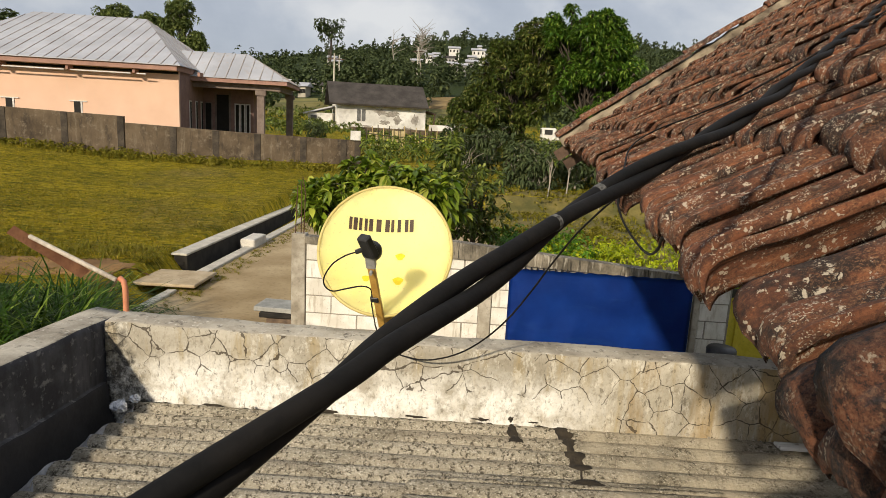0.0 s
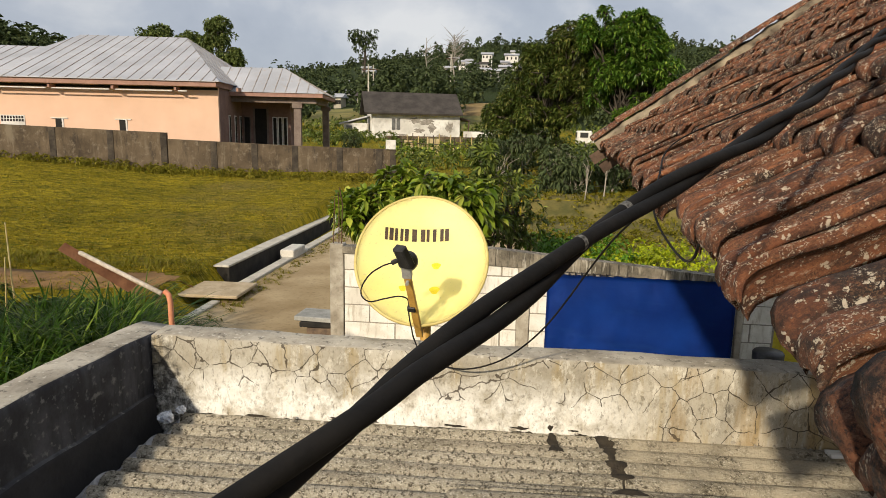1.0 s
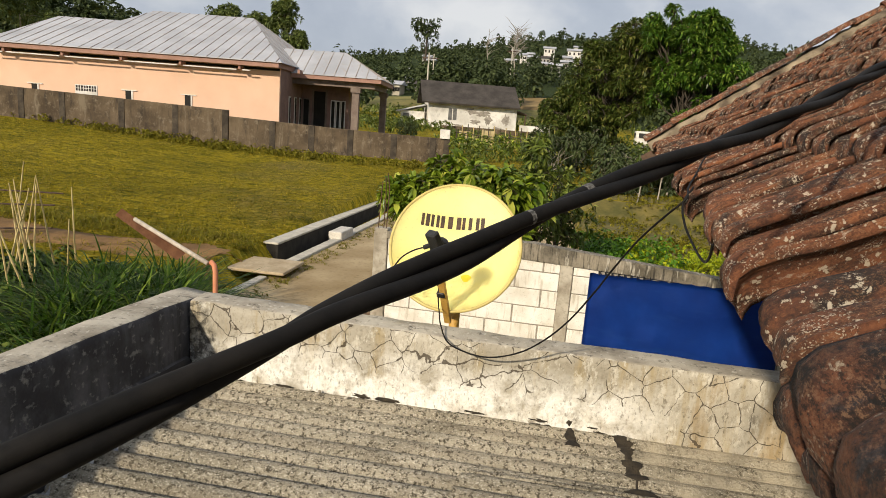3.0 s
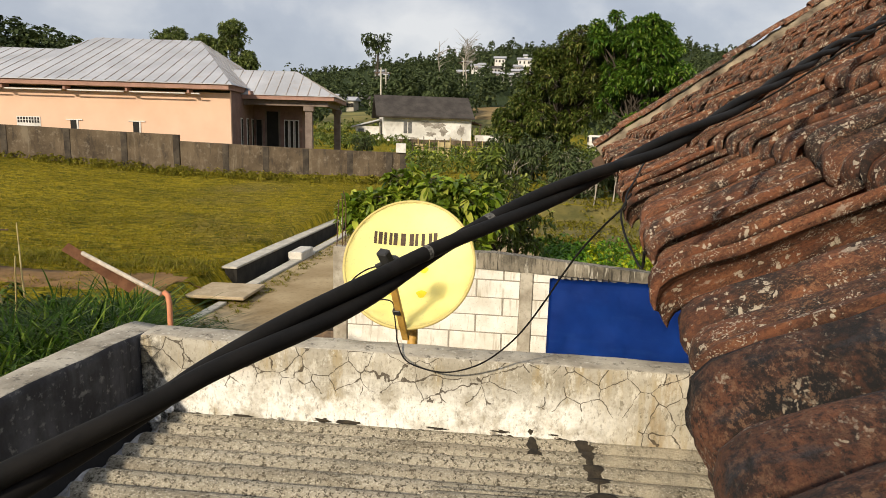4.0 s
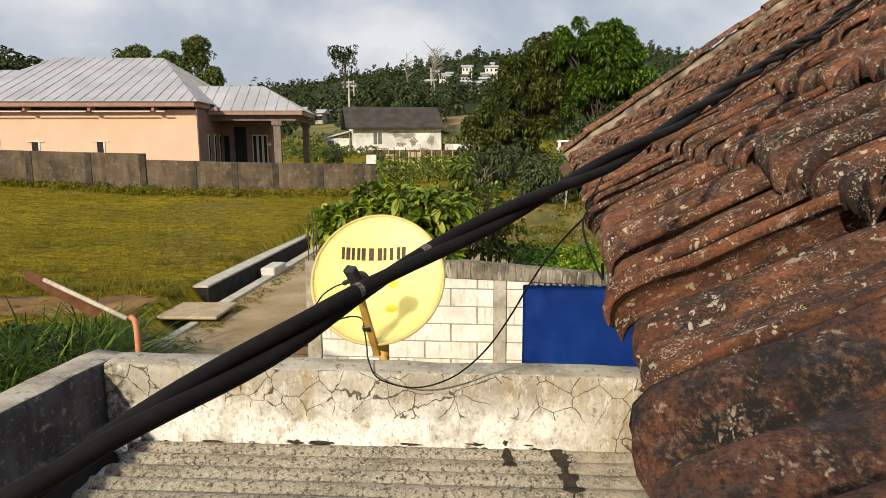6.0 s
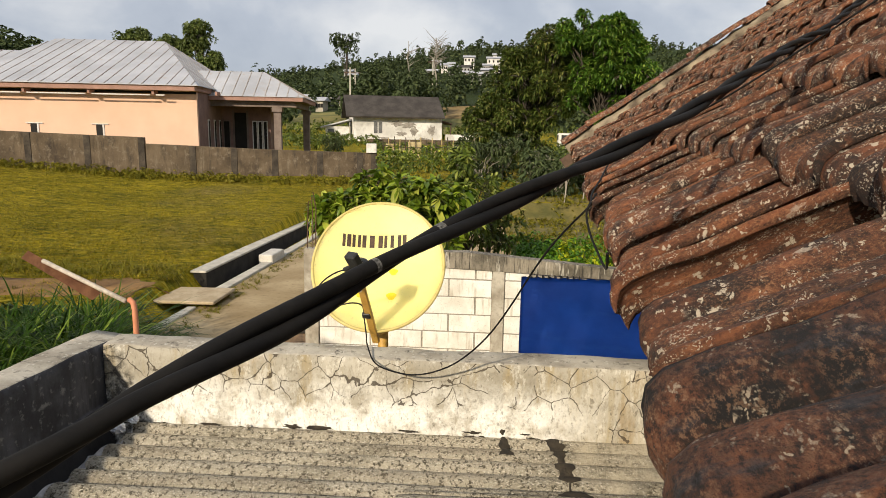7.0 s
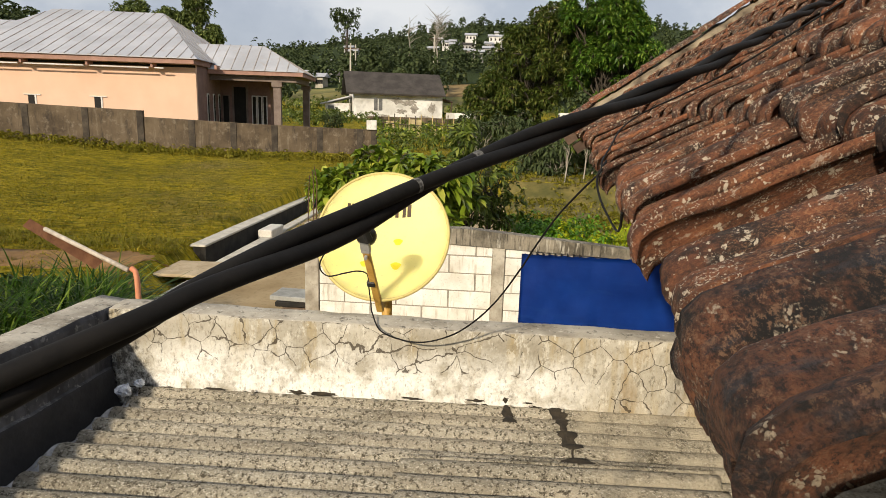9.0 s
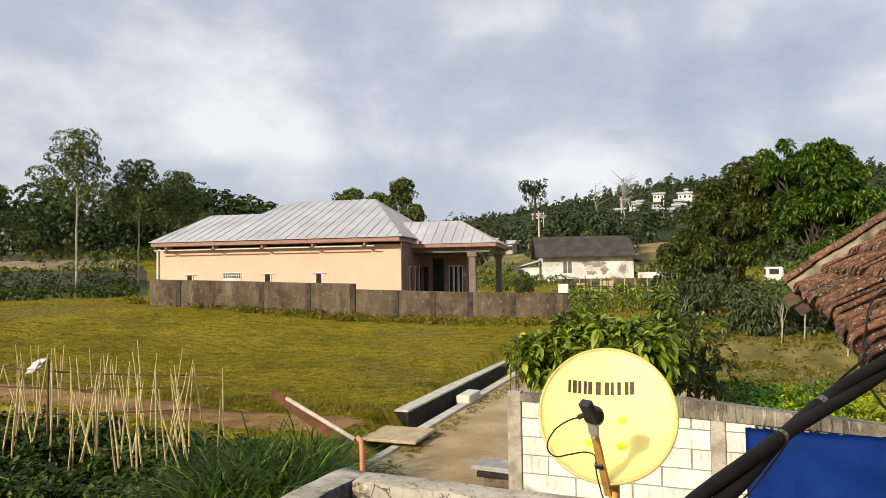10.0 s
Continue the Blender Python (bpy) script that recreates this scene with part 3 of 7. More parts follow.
def tile_place(c, r, rng):
    slip = 0.012 + rng.uniform(-0.014, 0.014) + (rng.uniform(-0.012, 0.010) if r == 0 else 0)
    drop, along, size = -0.082, 0.0, 1.0
    if c <= 0:  # the first tiles have slid down
        drop = -0.106
        slip -= 0.014
    if c == 0 and r == 0:
        drop, along = -0.098, 0.025
    if c == -2:  # a larger one rides over them
        drop, along, size = -0.062, 0.030, 1.2
        slip -= 0.022
    if c == 1 and r == 0:
        drop, along, slip = -0.070, 0.080, -0.014
    drop += 0.034 * min(1.0, max(0.0, (c - 8) / 14))
    sag = 0.006 * math.sin(c * 0.9 + r * 0.7) + 0.005 * math.sin(c * 0.37)
    m = Matrix.Translation((c * TW + along + rng.uniform(-0.006, 0.006) + E_OFF, r * TX + slip, drop + sag * (0.4 if c < 4 else 1.0) + rng.uniform(-0.004, 0.004)))
    return m @ Euler((radians(rng.uniform(-1.5, 1.5)), radians(rng.uniform(-3, 4)), radians(rng.uniform(-3.2, 3.2)))).to_matrix().to_4x4() @ Matrix.Diagonal((size, 1.0, size, 1.0))


def lay_tiles():
    rng = random.Random(4)
    inv = parent_inverse(roof)
    far_v, far_f = [], []
    for c in range(COL0, COL0 + COLS):
        for r in range(ROWS):
            m = ROOF_M @ tile_place(c, r, rng)
            pick = rng.randrange(7)
            # the nearest columns take the copy with shade in its colour
            me = (SHADED_SOOT_MESHES if c <= -1 else TILE_MESHES)[pick]
            if c < COL0 + NEAR_COLS:
                ob = new("roof_tile", me)
                ob.matrix_basis = m
                ob.parent = roof
                ob.matrix_parent_inverse = inv
            else:
                k = len(far_v)
                far_v += [m @ Vector(v) for v in FAR_TILES[pick][0]]
                far_f += [tuple(i + k for i in f) for f in FAR_TILES[pick][1]]
    ob = raw_object("roof_tiles", far_v, far_f, TILE_FAR, True)
    under(ob, roof)
    tagged(ob, kind="stuff")


def slab_on_roof(e0, e1, s0, s1, n0, n1):
    bm = box((e0, s0, n0), (e1, s1, n1))
    bm.transform(ROOF_M)
    return bm


ROOF_END = (COL0 + COLS) * TW
WOOD_DARK = simple("weathered_dark_timber", (0.05, 0.03, 0.02), (0.12, 0.075, 0.05), 6, 0.85, 0.4)
VERGE = simple("lichened_cement_verge", (0.055, 0.038, 0.026), (0.40, 0.33, 0.23), 6, 0.93, 0.6, 0.01, fine=4)
# one slab in place of battens, added so no light leaks between tiles
part("roof_deck", slab_on_roof(COL0 * TW, ROOF_END - 0.05, 0.16, 3.6, -0.19, -0.16), WOOD_DARK, roof, "dark timber slab for the battens, added under the tiles against light leaks")
part("fascia_board", slab_on_roof(0.35, ROOF_END - 0.05, 0.22, 0.245, -0.31, -0.194), WOOD_DARK, roof)
lay_tiles()

# ---- block wall, blue sheet ----
WALL_Y = 6.90


def wall_top(x):
    return lerp_table(x, ((-2.0, 1.60), (-0.2, 1.645), (2.4, 1.43), (4.2, 1.36)))


def mat_block():
    q = Nodes("white_aerated_block", 0.9).shift()
    c = q.mix(q.ramp(q.noise(5, 5), 0.35, 0.65), (0.66, 0.63, 0.55), (0.86, 0.84, 0.78))
    c = q.mix(q.math("MULTIPLY", q.ramp(q.noise(1.0, 5, 0.6, q.scaled(22, 22, 3)), 0.54, 0.7), 0.7), c, (0.36, 0.30, 0.21))
    c = q.mix(q.math("MULTIPLY", q.ramp(q.noise(60, 4), 0.6, 0.7), 0.5), c, (0.4, 0.36, 0.3))
    return q.done(c, q.noise(70, 4), 0.35, 0.004)


BLOCK = mat_block()
JOINT = simple("grey_mortar", (0.25, 0.23, 0.19), (0.37, 0.34, 0.29), 12, 0.95, 0.5)
STREAK = simple("streaky_cement_render", (0.27, 0.235, 0.18), (0.52, 0.48, 0.40), 5, 0.93, 0.5)
def mat_wall_cap():
    q = Nodes("streaked_wall_coping", 0.93)
    c = q.mix(q.ramp(q.noise(3, 6, 0.7), 0.38, 0.62), (0.10, 0.088, 0.066), (0.30, 0.265, 0.205))
    c = q.mix(q.ramp(q.noise(1.0, 5, 0.7, q.scaled(26, 26, 2.5)), 0.50, 0.62), c, (0.045, 0.040, 0.032))
    c = q.mix(q.math("MULTIPLY", q.ramp(q.noise(1.0, 5, 0.7, q.scaled(19, 19, 3)), 0.56, 0.66), 0.8), c, (0.52, 0.49, 0.42))
    return q.done(c, q.noise(45, 5), 0.5, 0.006)


WALL_CAP = mat_wall_cap()
bw = thing("block_wall", (0.5, WALL_Y + 0.06, -0.3), "white aerated-block wall with grey mortar joints and cement posts", "wall", kind="structure")
part("core", prism([(-1.83, -0.4), (2.8, -0.4), (2.8, wall_top(2.8) - 0.07), (2.4, wall_top(2.4) - 0.07), (-0.2, wall_top(-0.2) - 0.07), (-1.83, wall_top(-1.83) - 0.07)], WALL_Y + 0.012, WALL_Y + 0.10, "y"), JOINT, bw, "grey mortar bed")
part("coping", prism([(-1.84, wall_top(-1.84) - 0.075), (2.8, wall_top(2.8) - 0.075), (2.8, wall_top(2.8)), (2.4, wall_top(2.4)), (-0.2, wall_top(-0.2)), (-1.84, wall_top(-1.84))], WALL_Y - 0.022, WALL_Y + 0.13, "y"), WALL_CAP, bw, "stained cement coping")
for _x0, _x1 in ((-1.99, -1.835), (0.10, 0.235), (2.40, 2.47)):
    part("post", box((_x0, WALL_Y - 0.014, -0.4), (_x1, WALL_Y + 0.12, wall_top(_x0) + (0.03 if _x0 < -1 else -0.06)), 0.008), STREAK, bw, "rough cement post")


def lay_blocks():
    rng = random.Random(2)
    meshes = {}
    inv = parent_inverse(bw)
    H, L = 0.2, 0.585
    row = 0
    z = 1.14 - 0.2 * 6 + 0.0
    while z < 1.62:
        x = -1.833 + (0.0 if row % 2 else -L / 2)
        while x < 2.75:
            a, b = max(x, -1.83), min(x + L, 2.78)
            cuts = [(a, b)]
            for p, q in ((0.10, 0.235), (2.40, 2.47)):
                nxt = []
                for s, t in cuts:
                    if t <= p or s >= q:
                        nxt.append((s, t))
                    else:
                        if s < p:
                            nxt.append((s, p))
                        if t > q:
                            nxt.append((q, t))
                cuts = nxt
            for s, t in cuts:
                top = min(z + H, wall_top((s + t) / 2) - 0.08)
                if t - s < 0.05 or top - z < 0.04 or (0.46 < s and t < 2.36):
                    continue
                key = (round(t - s, 2), round(top - z, 2))
                if key not in meshes:
                    bm = box((0, -0.045, 0.006), (key[0] - 0.012, 0.04, key[1] - 0.006), 0.004)
                    me = bpy.data.meshes.new("block")
                    bm.to_mesh(me)
                    bm.free()
                    me.materials.append(BLOCK)
                    meshes[key] = me
                ob = new("block", meshes[key])
                ob.matrix_basis = pose(s + 0.006, WALL_Y + 0.047 + rng.uniform(-0.003, 0.003), z, 0, rng.uniform(-0.25, 0.25), 0)
                ob.parent = bw
                ob.matrix_parent_inverse = inv
            x += L
        z += H
        row += 1


def mat_blue():
    q = Nodes("blue_plastic_sheet", 0.42)
    c = q.mix(q.ramp(q.noise(1.6, 4), 0.35, 0.65), (0.004, 0.036, 0.26), (0.010, 0.070, 0.42))
    c = q.mix(q.math("MULTIPLY", q.ramp(q.noise(1.0, 4, 0.6, q.scaled(2.0, 2.0, 9)), 0.55, 0.75), 0.35), c, (0.03, 0.11, 0.42))
    return q.done(c, q.math("ADD", q.noise(3.5, 3), q.math("MULTIPLY", q.noise(30, 3), 0.1)), 0.35, 0.02)


def blue_sheet():
    bm = bmesh.new()
    nx, nz = 46, 20
    rows = []
    for j in range(nz + 1):
        row = []
        for i in range(nx + 1):
            x = 0.41 + (2.37 - 0.41) * i / nx
            z = 0.30 + (1.405 - 0.30) * j / nz - 0.01 * i / nx
            b = 0.012 * noise.noise((x * 2.2, z * 3, 4)) + 0.010 * noise.noise((x * 6, z * 2, 9))
            row.append(bm.verts.new((x, WALL_Y - 0.045 + b, z + (0.006 * math.sin(i * 1.9) if j == nz else 0))))
        rows.append(row)
    for a, b in zip(rows, rows[1:]):
        for i in range(nx):
            bm.faces.new((a[i], a[i + 1], b[i + 1], b[i])).smooth = True
    bmesh.ops.solidify(bm, geom=bm.faces[:], thickness=0.004)
    return bm


tarp = thing("blue_sheet", (1.4, WALL_Y - 0.05, 0.3), "deep blue plastic sheet hung on the block wall by small ties", "plastic sheet")
part("sheet", blue_sheet(), mat_blue(), tarp)
BLACK = simple("black_plastic", (0.012, 0.012, 0.012), (0.03, 0.03, 0.03), 20, 0.45, 0.1)
for _i in range(9):
    part("tie", box((0.50 + _i * 0.065, WALL_Y - 0.062, 1.395), (0.508 + _i * 0.065, WALL_Y - 0.02, 1.43), 0.002), BLACK, tarp)
lay_blocks()

# ---- pink house and its fence ----
def mat_paint():
    q = Nodes("salmon_pink_paint", 0.85)
    c = q.mix(q.ramp(q.noise(0.8, 5), 0.35, 0.65), (0.72, 0.475, 0.335), (0.78, 0.53, 0.385))
    c = q.mix(q.math("MULTIPLY", q.ramp(q.noise(1.0, 5, 0.65, q.scaled(3.5, 3.5, 0.6)), 0.58, 0.74), 0.35), c, (0.66, 0.50, 0.38))
    return q.done(c, q.noise(14, 4), 0.12, 0.01)


def mat_fence():
    q = Nodes("grey_mildewed_render", 0.95)
    c = q.mix(q.ramp(q.noise(0.9, 6, 0.65), 0.36, 0.64), (0.060, 0.042, 0.025), (0.140, 0.104, 0.066))
    run = q.noise(1.0, 6, 0.72, q.scaled(2.6, 2.6, 0.55))
    c = q.mix(q.math("MULTIPLY", q.ramp(run, 0.53, 0.68), 0.85), c, (0.026, 0.021, 0.017))
    c = q.mix(q.math("MULTIPLY", q.ramp(run, 0.45, 0.34), 0.6), c, (0.21, 0.175, 0.125))
    c = q.mix(q.math("MULTIPLY", q.ramp(q.noise(4, 6, 0.75), 0.54, 0.66), 0.6), c, (0.23, 0.19, 0.14))
    return q.done(c, q.noise(12, 5), 0.4, 0.02)


PINK = mat_paint()
PINK_DARK = simple("faded_rose_fascia", (0.31, 0.175, 0.135), (0.39, 0.225, 0.175), 3, 0.8, 0.15)
WHITE = simple("old_white_paint", (0.60, 0.58, 0.54), (0.78, 0.76, 0.72), 2.5, 0.85, 0.2)
HOLE = simple("dark_opening", (0.012, 0.011, 0.01), (0.02, 0.018, 0.016), 4, 0.9, 0.1)
SOFFIT = simple("unpainted_soffit", (0.16, 0.12, 0.10), (0.24, 0.19, 0.16), 3, 0.9, 0.2)


def mat_tin():
    q = Nodes("galvanised_roof_sheet", 0.62, 0.10)
    c = q.mix(q.ramp(q.noise(0.5, 5), 0.35, 0.65), (0.38, 0.39, 0.42), (0.50, 0.51, 0.545))
    c = q.mix(q.math("MULTIPLY", q.ramp(q.noise(3.5, 6, 0.7), 0.55, 0.7), 0.6), c, (0.42, 0.33, 0.26))
    return q.done(c, q.noise(9, 3), 0.15, 0.02)


TIN, FENCE = mat_tin(), mat_fence()
FENCE_DARK = simple("black_mildewed_render", (0.030, 0.024, 0.018), (0.085, 0.068, 0.050), 2.5, 0.95, 0.4, 0.02)
SEAM = simple("rust_stained_seam", (0.24, 0.20, 0.17), (0.44, 0.42, 0.40), 1.1, 0.7, 0.2)
HL, HR = Vector((-26.2, 25.7, 0)), Vector((-13.1, 27.95, 0))  # ends of the front eave
HD = (HR - HL).normalized()
HB = Vector((-HD.y, HD.x, 0))  # away from the camera
EAVE_Z = 4.72
house = thing("pink_house", (-19, 31, 0.8), "salmon-pink bungalow with a hipped grey tin roof and a columned porch", "house")


def hpt(along, back, z, right=False):
    p = (HR if right else HL) + HD * along + HB * back
    return Vector((p.x, p.y, z))


HLEN = (HR - HL).length
DEPTH = 14.0
A0, A1, B0, B1 = -0.02, HLEN - 0.11, 0.65, DEPTH - 0.65
PORCH_B, PORCH_A = 4.9, 15.66  # the wall at the back of the porch


def hbox(a0, a1, b0, b1, z0, z1, bevel=0.0):
    bm = box((a0, b0, z0), (a1, b1, z1), bevel)
    bm.transform(Matrix(((HD.x, HB.x, 0, HL.x), (HD.y, HB.y, 0, HL.y), (0, 0, 1, 0), (0, 0, 0, 1))))
    return bm


# walls: one block of rooms with its openings set in
part("wall", hbox(A0, A1, B0, B0 + 0.18, 0.4, EAVE_Z - 0.12), PINK, house)
part("wall", hbox(A0, A0 + 0.18, B0 + 0.18, B1, 0.4, EAVE_Z - 0.12), PINK, house)
# End and porch walls: shade put into a darker copy of the pink.
SHADE_MAUVE = simple("shade_toned_mauve_render", (0.20, 0.12, 0.10), (0.29, 0.18, 0.15), 1.5, 0.9, 0.2)
part("wall", hbox(A1 - 0.18, A1, B0 + 0.18, PORCH_B, 0.4, EAVE_Z - 0.12), SHADE_MAUVE, house, "end wall with shade put into its dull mauve colour")
part("wall", hbox(A1, PORCH_A, PORCH_B, PORCH_B + 0.18, 0.4, 4.19), SHADE_MAUVE, house, "wall at the back of the porch with shade put into its dull mauve colour")
part("wall", hbox(PORCH_A - 0.18, PORCH_A, PORCH_B + 0.18, 8.3, 0.4, 4.19), SHADE_MAUVE, house)
part("wall", hbox(A1 - 0.18, A1, PORCH_B + 0.18, B1, 0.4, EAVE_Z - 0.12), PINK, house)
part("wall", hbox(A0 + 0.18, A1 - 0.18, B1 - 0.18, B1, 0.4, EAVE_Z - 0.12), PINK, house)
part("ceiling_board", hbox(0.05, HLEN - 0.05, 0.05, DEPTH - 0.05, EAVE_Z - 0.10, EAVE_Z - 0.06), SOFFIT, house)
for _a0, _a1, _b0, _b1 in ((0, HLEN, 0, 0.06), (0, HLEN, DEPTH - 0.06, DEPTH), (0, 0.06, 0.06, DEPTH - 0.06), (HLEN - 0.06, HLEN, 0.06, DEPTH - 0.06)):
    part("fascia", hbox(_a0, _a1, _b0, _b1, EAVE_Z - 0.24, EAVE_Z), PINK_DARK, house)
# joists and conduit below the front eave
for _i in range(6):
    _x = 0.72 + _i * 2.68
    part("eave_bracket", hbox(_x, _x + 0.10, 0.10, 0.648, EAVE_Z - 0.42, EAVE_Z - 0.25), PINK_DARK, house)
    if _i < 5:
        part("conduit", hbox(_x + 0.16, min(_x + 2.6, A1 - 1.2), 0.13, 0.18, EAVE_Z - 0.47, EAVE_Z - 0.415, 0.01), WHITE, house, "white pipe under the eave")
part("conduit", hbox(A0 + 0.08, 0.72, 0.13, 0.18, EAVE_Z - 0.47, EAVE_Z - 0.415, 0.01), WHITE, house, "white pipe under the eave")
part("downpipe", hbox(A0 - 0.06, A0 + 0.04, B0 - 0.10, B0 - 0.003, 1.2, EAVE_Z - 0.39, 0.02), WHITE, house, "white downpipe at the corner")
part("eave_gap", hbox(A0, A1, B0 - 0.008, B0 - 0.002, EAVE_Z - 0.36, EAVE_Z - 0.25), HOLE, house, "dark open gap under the eave")


def opening(a, z0, w, h, sill=True):
    win = under(new("window"), house)
    part("pane", hbox(a, a + w, B0 - 0.012, B0 + 0.02, z0, z0 + h), HOLE, win)
    if sill:
        part("sill", hbox(a - 0.18, a + w + 0.26, B0 - 0.05, B0 - 0.003, z0 + h, z0 + h + 0.035), WHITE, win)
        part("jamb", hbox(a + w, a + w + 0.07, B0 - 0.03, B0 - 0.003, z0, z0 + h), WHITE, win)


for _a in (1.66, 6.04, 8.80):
    opening(_a, 2.50, 0.28, 0.48)
grille = under(new("vent_grille"), house)
part("frame", hbox(3.70, 4.74, B0 - 0.025, B0 - 0.003, 2.66, 3.09), WHITE, grille)
for _i in range(8):
    for _j in range(2):
        part("slot", hbox(3.74 + _i * 0.123, 3.825 + _i * 0.123, B0 - 0.03, B0 - 0.026, 2.81 + _j * 0.135, 2.92 + _j * 0.135), HOLE, grille)
# narrow windows and the door on the end wall
for _b in (2.3, 3.4, 4.4):
    _w = under(new("window"), house)
    part("frame", hbox(A1, A1 + 0.03, _b, _b + 0.34, 1.5, 3.3), WHITE, _w)
    part("pane", hbox(A1 + 0.031, A1 + 0.036, _b + 0.05, _b + 0.29, 1.55, 3.25), HOLE, _w)
for _a, _w2 in ((13.32, 0.26), (14.78, 0.16), (15.06, 0.14), (15.32, 0.14)):
    _w = under(new("window"), house)
    part("frame", hbox(_a - 0.05, _a + _w2 + 0.05, PORCH_B - 0.03, PORCH_B - 0.003, 1.5, 3.3), WHITE if _w2 < 0.2 else SOFFIT, _w)
    part("pane", hbox(_a, _a + _w2, PORCH_B - 0.036, PORCH_B - 0.031, 1.55, 3.25), HOLE, _w)
_dr = under(new("door"), house)
part("leaf", hbox(13.85, 14.45, PORCH_B - 0.03, PORCH_B - 0.003, 0.9, 3.7), HOLE, _dr)
part("frame", hbox(13.76, 13.85, PORCH_B - 0.05, PORCH_B - 0.003, 0.9, 3.8), SOFFIT, _dr)
part("frame", hbox(14.45, 14.54, PORCH_B - 0.05, PORCH_B - 0.003, 0.9, 3.8), SOFFIT, _dr)


def roof_face(pts, seam_dir, name, parent, gap=0.52):
    """A roof plane 2 cm thick, with raised seams that run along seam_dir."""
    bm = bmesh.new()
    n = (pts[1] - pts[0]).cross(pts[2] - pts[0]).normalized()
    if n.z < 0:
        n = -n
        pts = pts[::-1]
    top = [bm.verts.new(p) for p in pts]
    low = [bm.verts.new(p - Vector((0, 0, 0.03))) for p in pts]
    bm.faces.new(top)
    bm.faces.new(low[::-1])
    for i in range(len(pts)):
        j = (i + 1) % len(pts)
        bm.faces.new((top[j], top[i], low[i], low[j]))
    ob = part(name, bm, TIN, parent)
    s = (seam_dir - n * seam_dir.dot(n)).normalized()
    c = n.cross(s)
    ks = [(p - pts[0]).dot(c) for p in pts]
    k = min(ks) + gap * 0.5
    while k < max(ks):
        cut = []
        for p, q in zip(pts, pts[1:] + pts[:1]):
            a, b = (p - pts[0]).dot(c) - k, (q - pts[0]).dot(c) - k
            if a * b < 0:
                cut.append(p + (q - p) * (a / (a - b)))
        if len(cut) == 2 and (cut[0] - cut[1]).length > 0.3:
            u, v = cut
            r = bmesh.new()
            vs = []
            for w in (u, v):
                for h, o in ((0.0, -0.028), (0.02, -0.016), (0.02, 0.016), (0.0, 0.028)):
                    vs.append(r.verts.new(w + n * h + c * o))
            for i in range(4):
                j = (i + 1) % 4
                r.faces.new((vs[i], vs[j], vs[4 + j], vs[4 + i]))
            r.faces.new(vs[:4])
            r.faces.new(vs[4:][::-1])
            bmesh.ops.recalc_face_normals(r, faces=r.faces[:])
            part("seam", r, SEAM, ob)
        k += gap
    return ob


# main roof: a low ridge at the left end, the high ridge, and a hip above the porch
L2, J2 = hpt(0.68, 4.6, 6.459), hpt(3.85, 4.6, 6.459)
L2B, J2B = hpt(0.68, DEPTH - 4.6, 6.459), hpt(3.85, DEPTH - 4.6, 6.459)
R1L, R1R = hpt(4.52, 7.0, 7.35), hpt(9.93, 7.0, 7.35)
E0, E1 = hpt(-0.08, -0.08, EAVE_Z), hpt(HLEN + 0.16, -0.08, EAVE_Z)
E2, E3 = hpt(HLEN + 0.16, DEPTH + 0.08, EAVE_Z), hpt(-0.08, DEPTH + 0.08, EAVE_Z)
EM = hpt(3.85, -0.08, EAVE_Z)
roof_face([E0, EM, J2, L2], HB, "roof", house)
roof_face([EM, E1, R1R, R1L, J2], HB, "roof", house)
roof_face([E1, E2, R1R], -HD, "roof", house)
roof_face([E3, E0, L2, L2B], HD, "roof", house)
roof_face([L2, J2, J2B, L2B], HB, "roof", house)
roof_face([J2, R1L, J2B], HD, "roof", house)
roof_face([E2, E3, R1L, R1R], HB, "roof", house)
roof_face([E3, L2B, J2B, R1L], HB, "roof", house)

# the porch
PX0, PX1, PY0, PY1, PZ = HLEN - 0.7, HLEN + 4.3, 2.6, 8.4, 4.42
part("porch_beam", hbox(PX0, PX1 - 0.35, PY0 + 0.35, PY0 + 0.6, 3.95, 4.2), SOFFIT, house)
part("porch_beam", hbox(PX1 - 0.6, PX1 - 0.35, PY0 + 0.6, PY1 - 0.2, 3.95, 4.2), SOFFIT, house)
part("porch_ceiling", hbox(PX0, PX1 - 0.1, PY0 + 0.1, PY1 - 0.1, 4.2, 4.25), SOFFIT, house)
part("porch_fascia", hbox(PX0, PX1, PY0, PY0 + 0.06, PZ - 0.2, PZ), PINK_DARK, house)
part("porch_fascia", hbox(PX1 - 0.06, PX1, PY0 + 0.06, PY1, PZ - 0.2, PZ), PINK_DARK, house)
for _a, _b in ((PX1 - 1.45, PY0 + 0.35), (PX1 - 0.65, PY1 - 0.6)):
    _c = part("column", hbox(_a, _a + 0.35, _b, _b + 0.35, 0.5, 3.95, 0.01), SOFFIT, house, "square porch column")
    part("capital", hbox(_a - 0.07, _a + 0.42, _b - 0.07, _b + 0.42, 3.72, 3.94), SOFFIT, _c)
_r0, _r1 = hpt(HLEN - 1.5, 5.0, 5.75), hpt(HLEN + 2.1, 5.0, 5.75)
roof_face([hpt(HLEN - 0.9, PY0 - 0.05, PZ + 0.02), hpt(PX1 + 0.05, PY0 - 0.05, PZ + 0.02), _r1, _r0], HB, "porch_roof", house)
roof_face([hpt(PX1 + 0.05, PY0 - 0.05, PZ + 0.02), hpt(PX1 + 0.05, PY1 + 0.05, PZ + 0.02), _r1], -HD, "porch_roof", house)
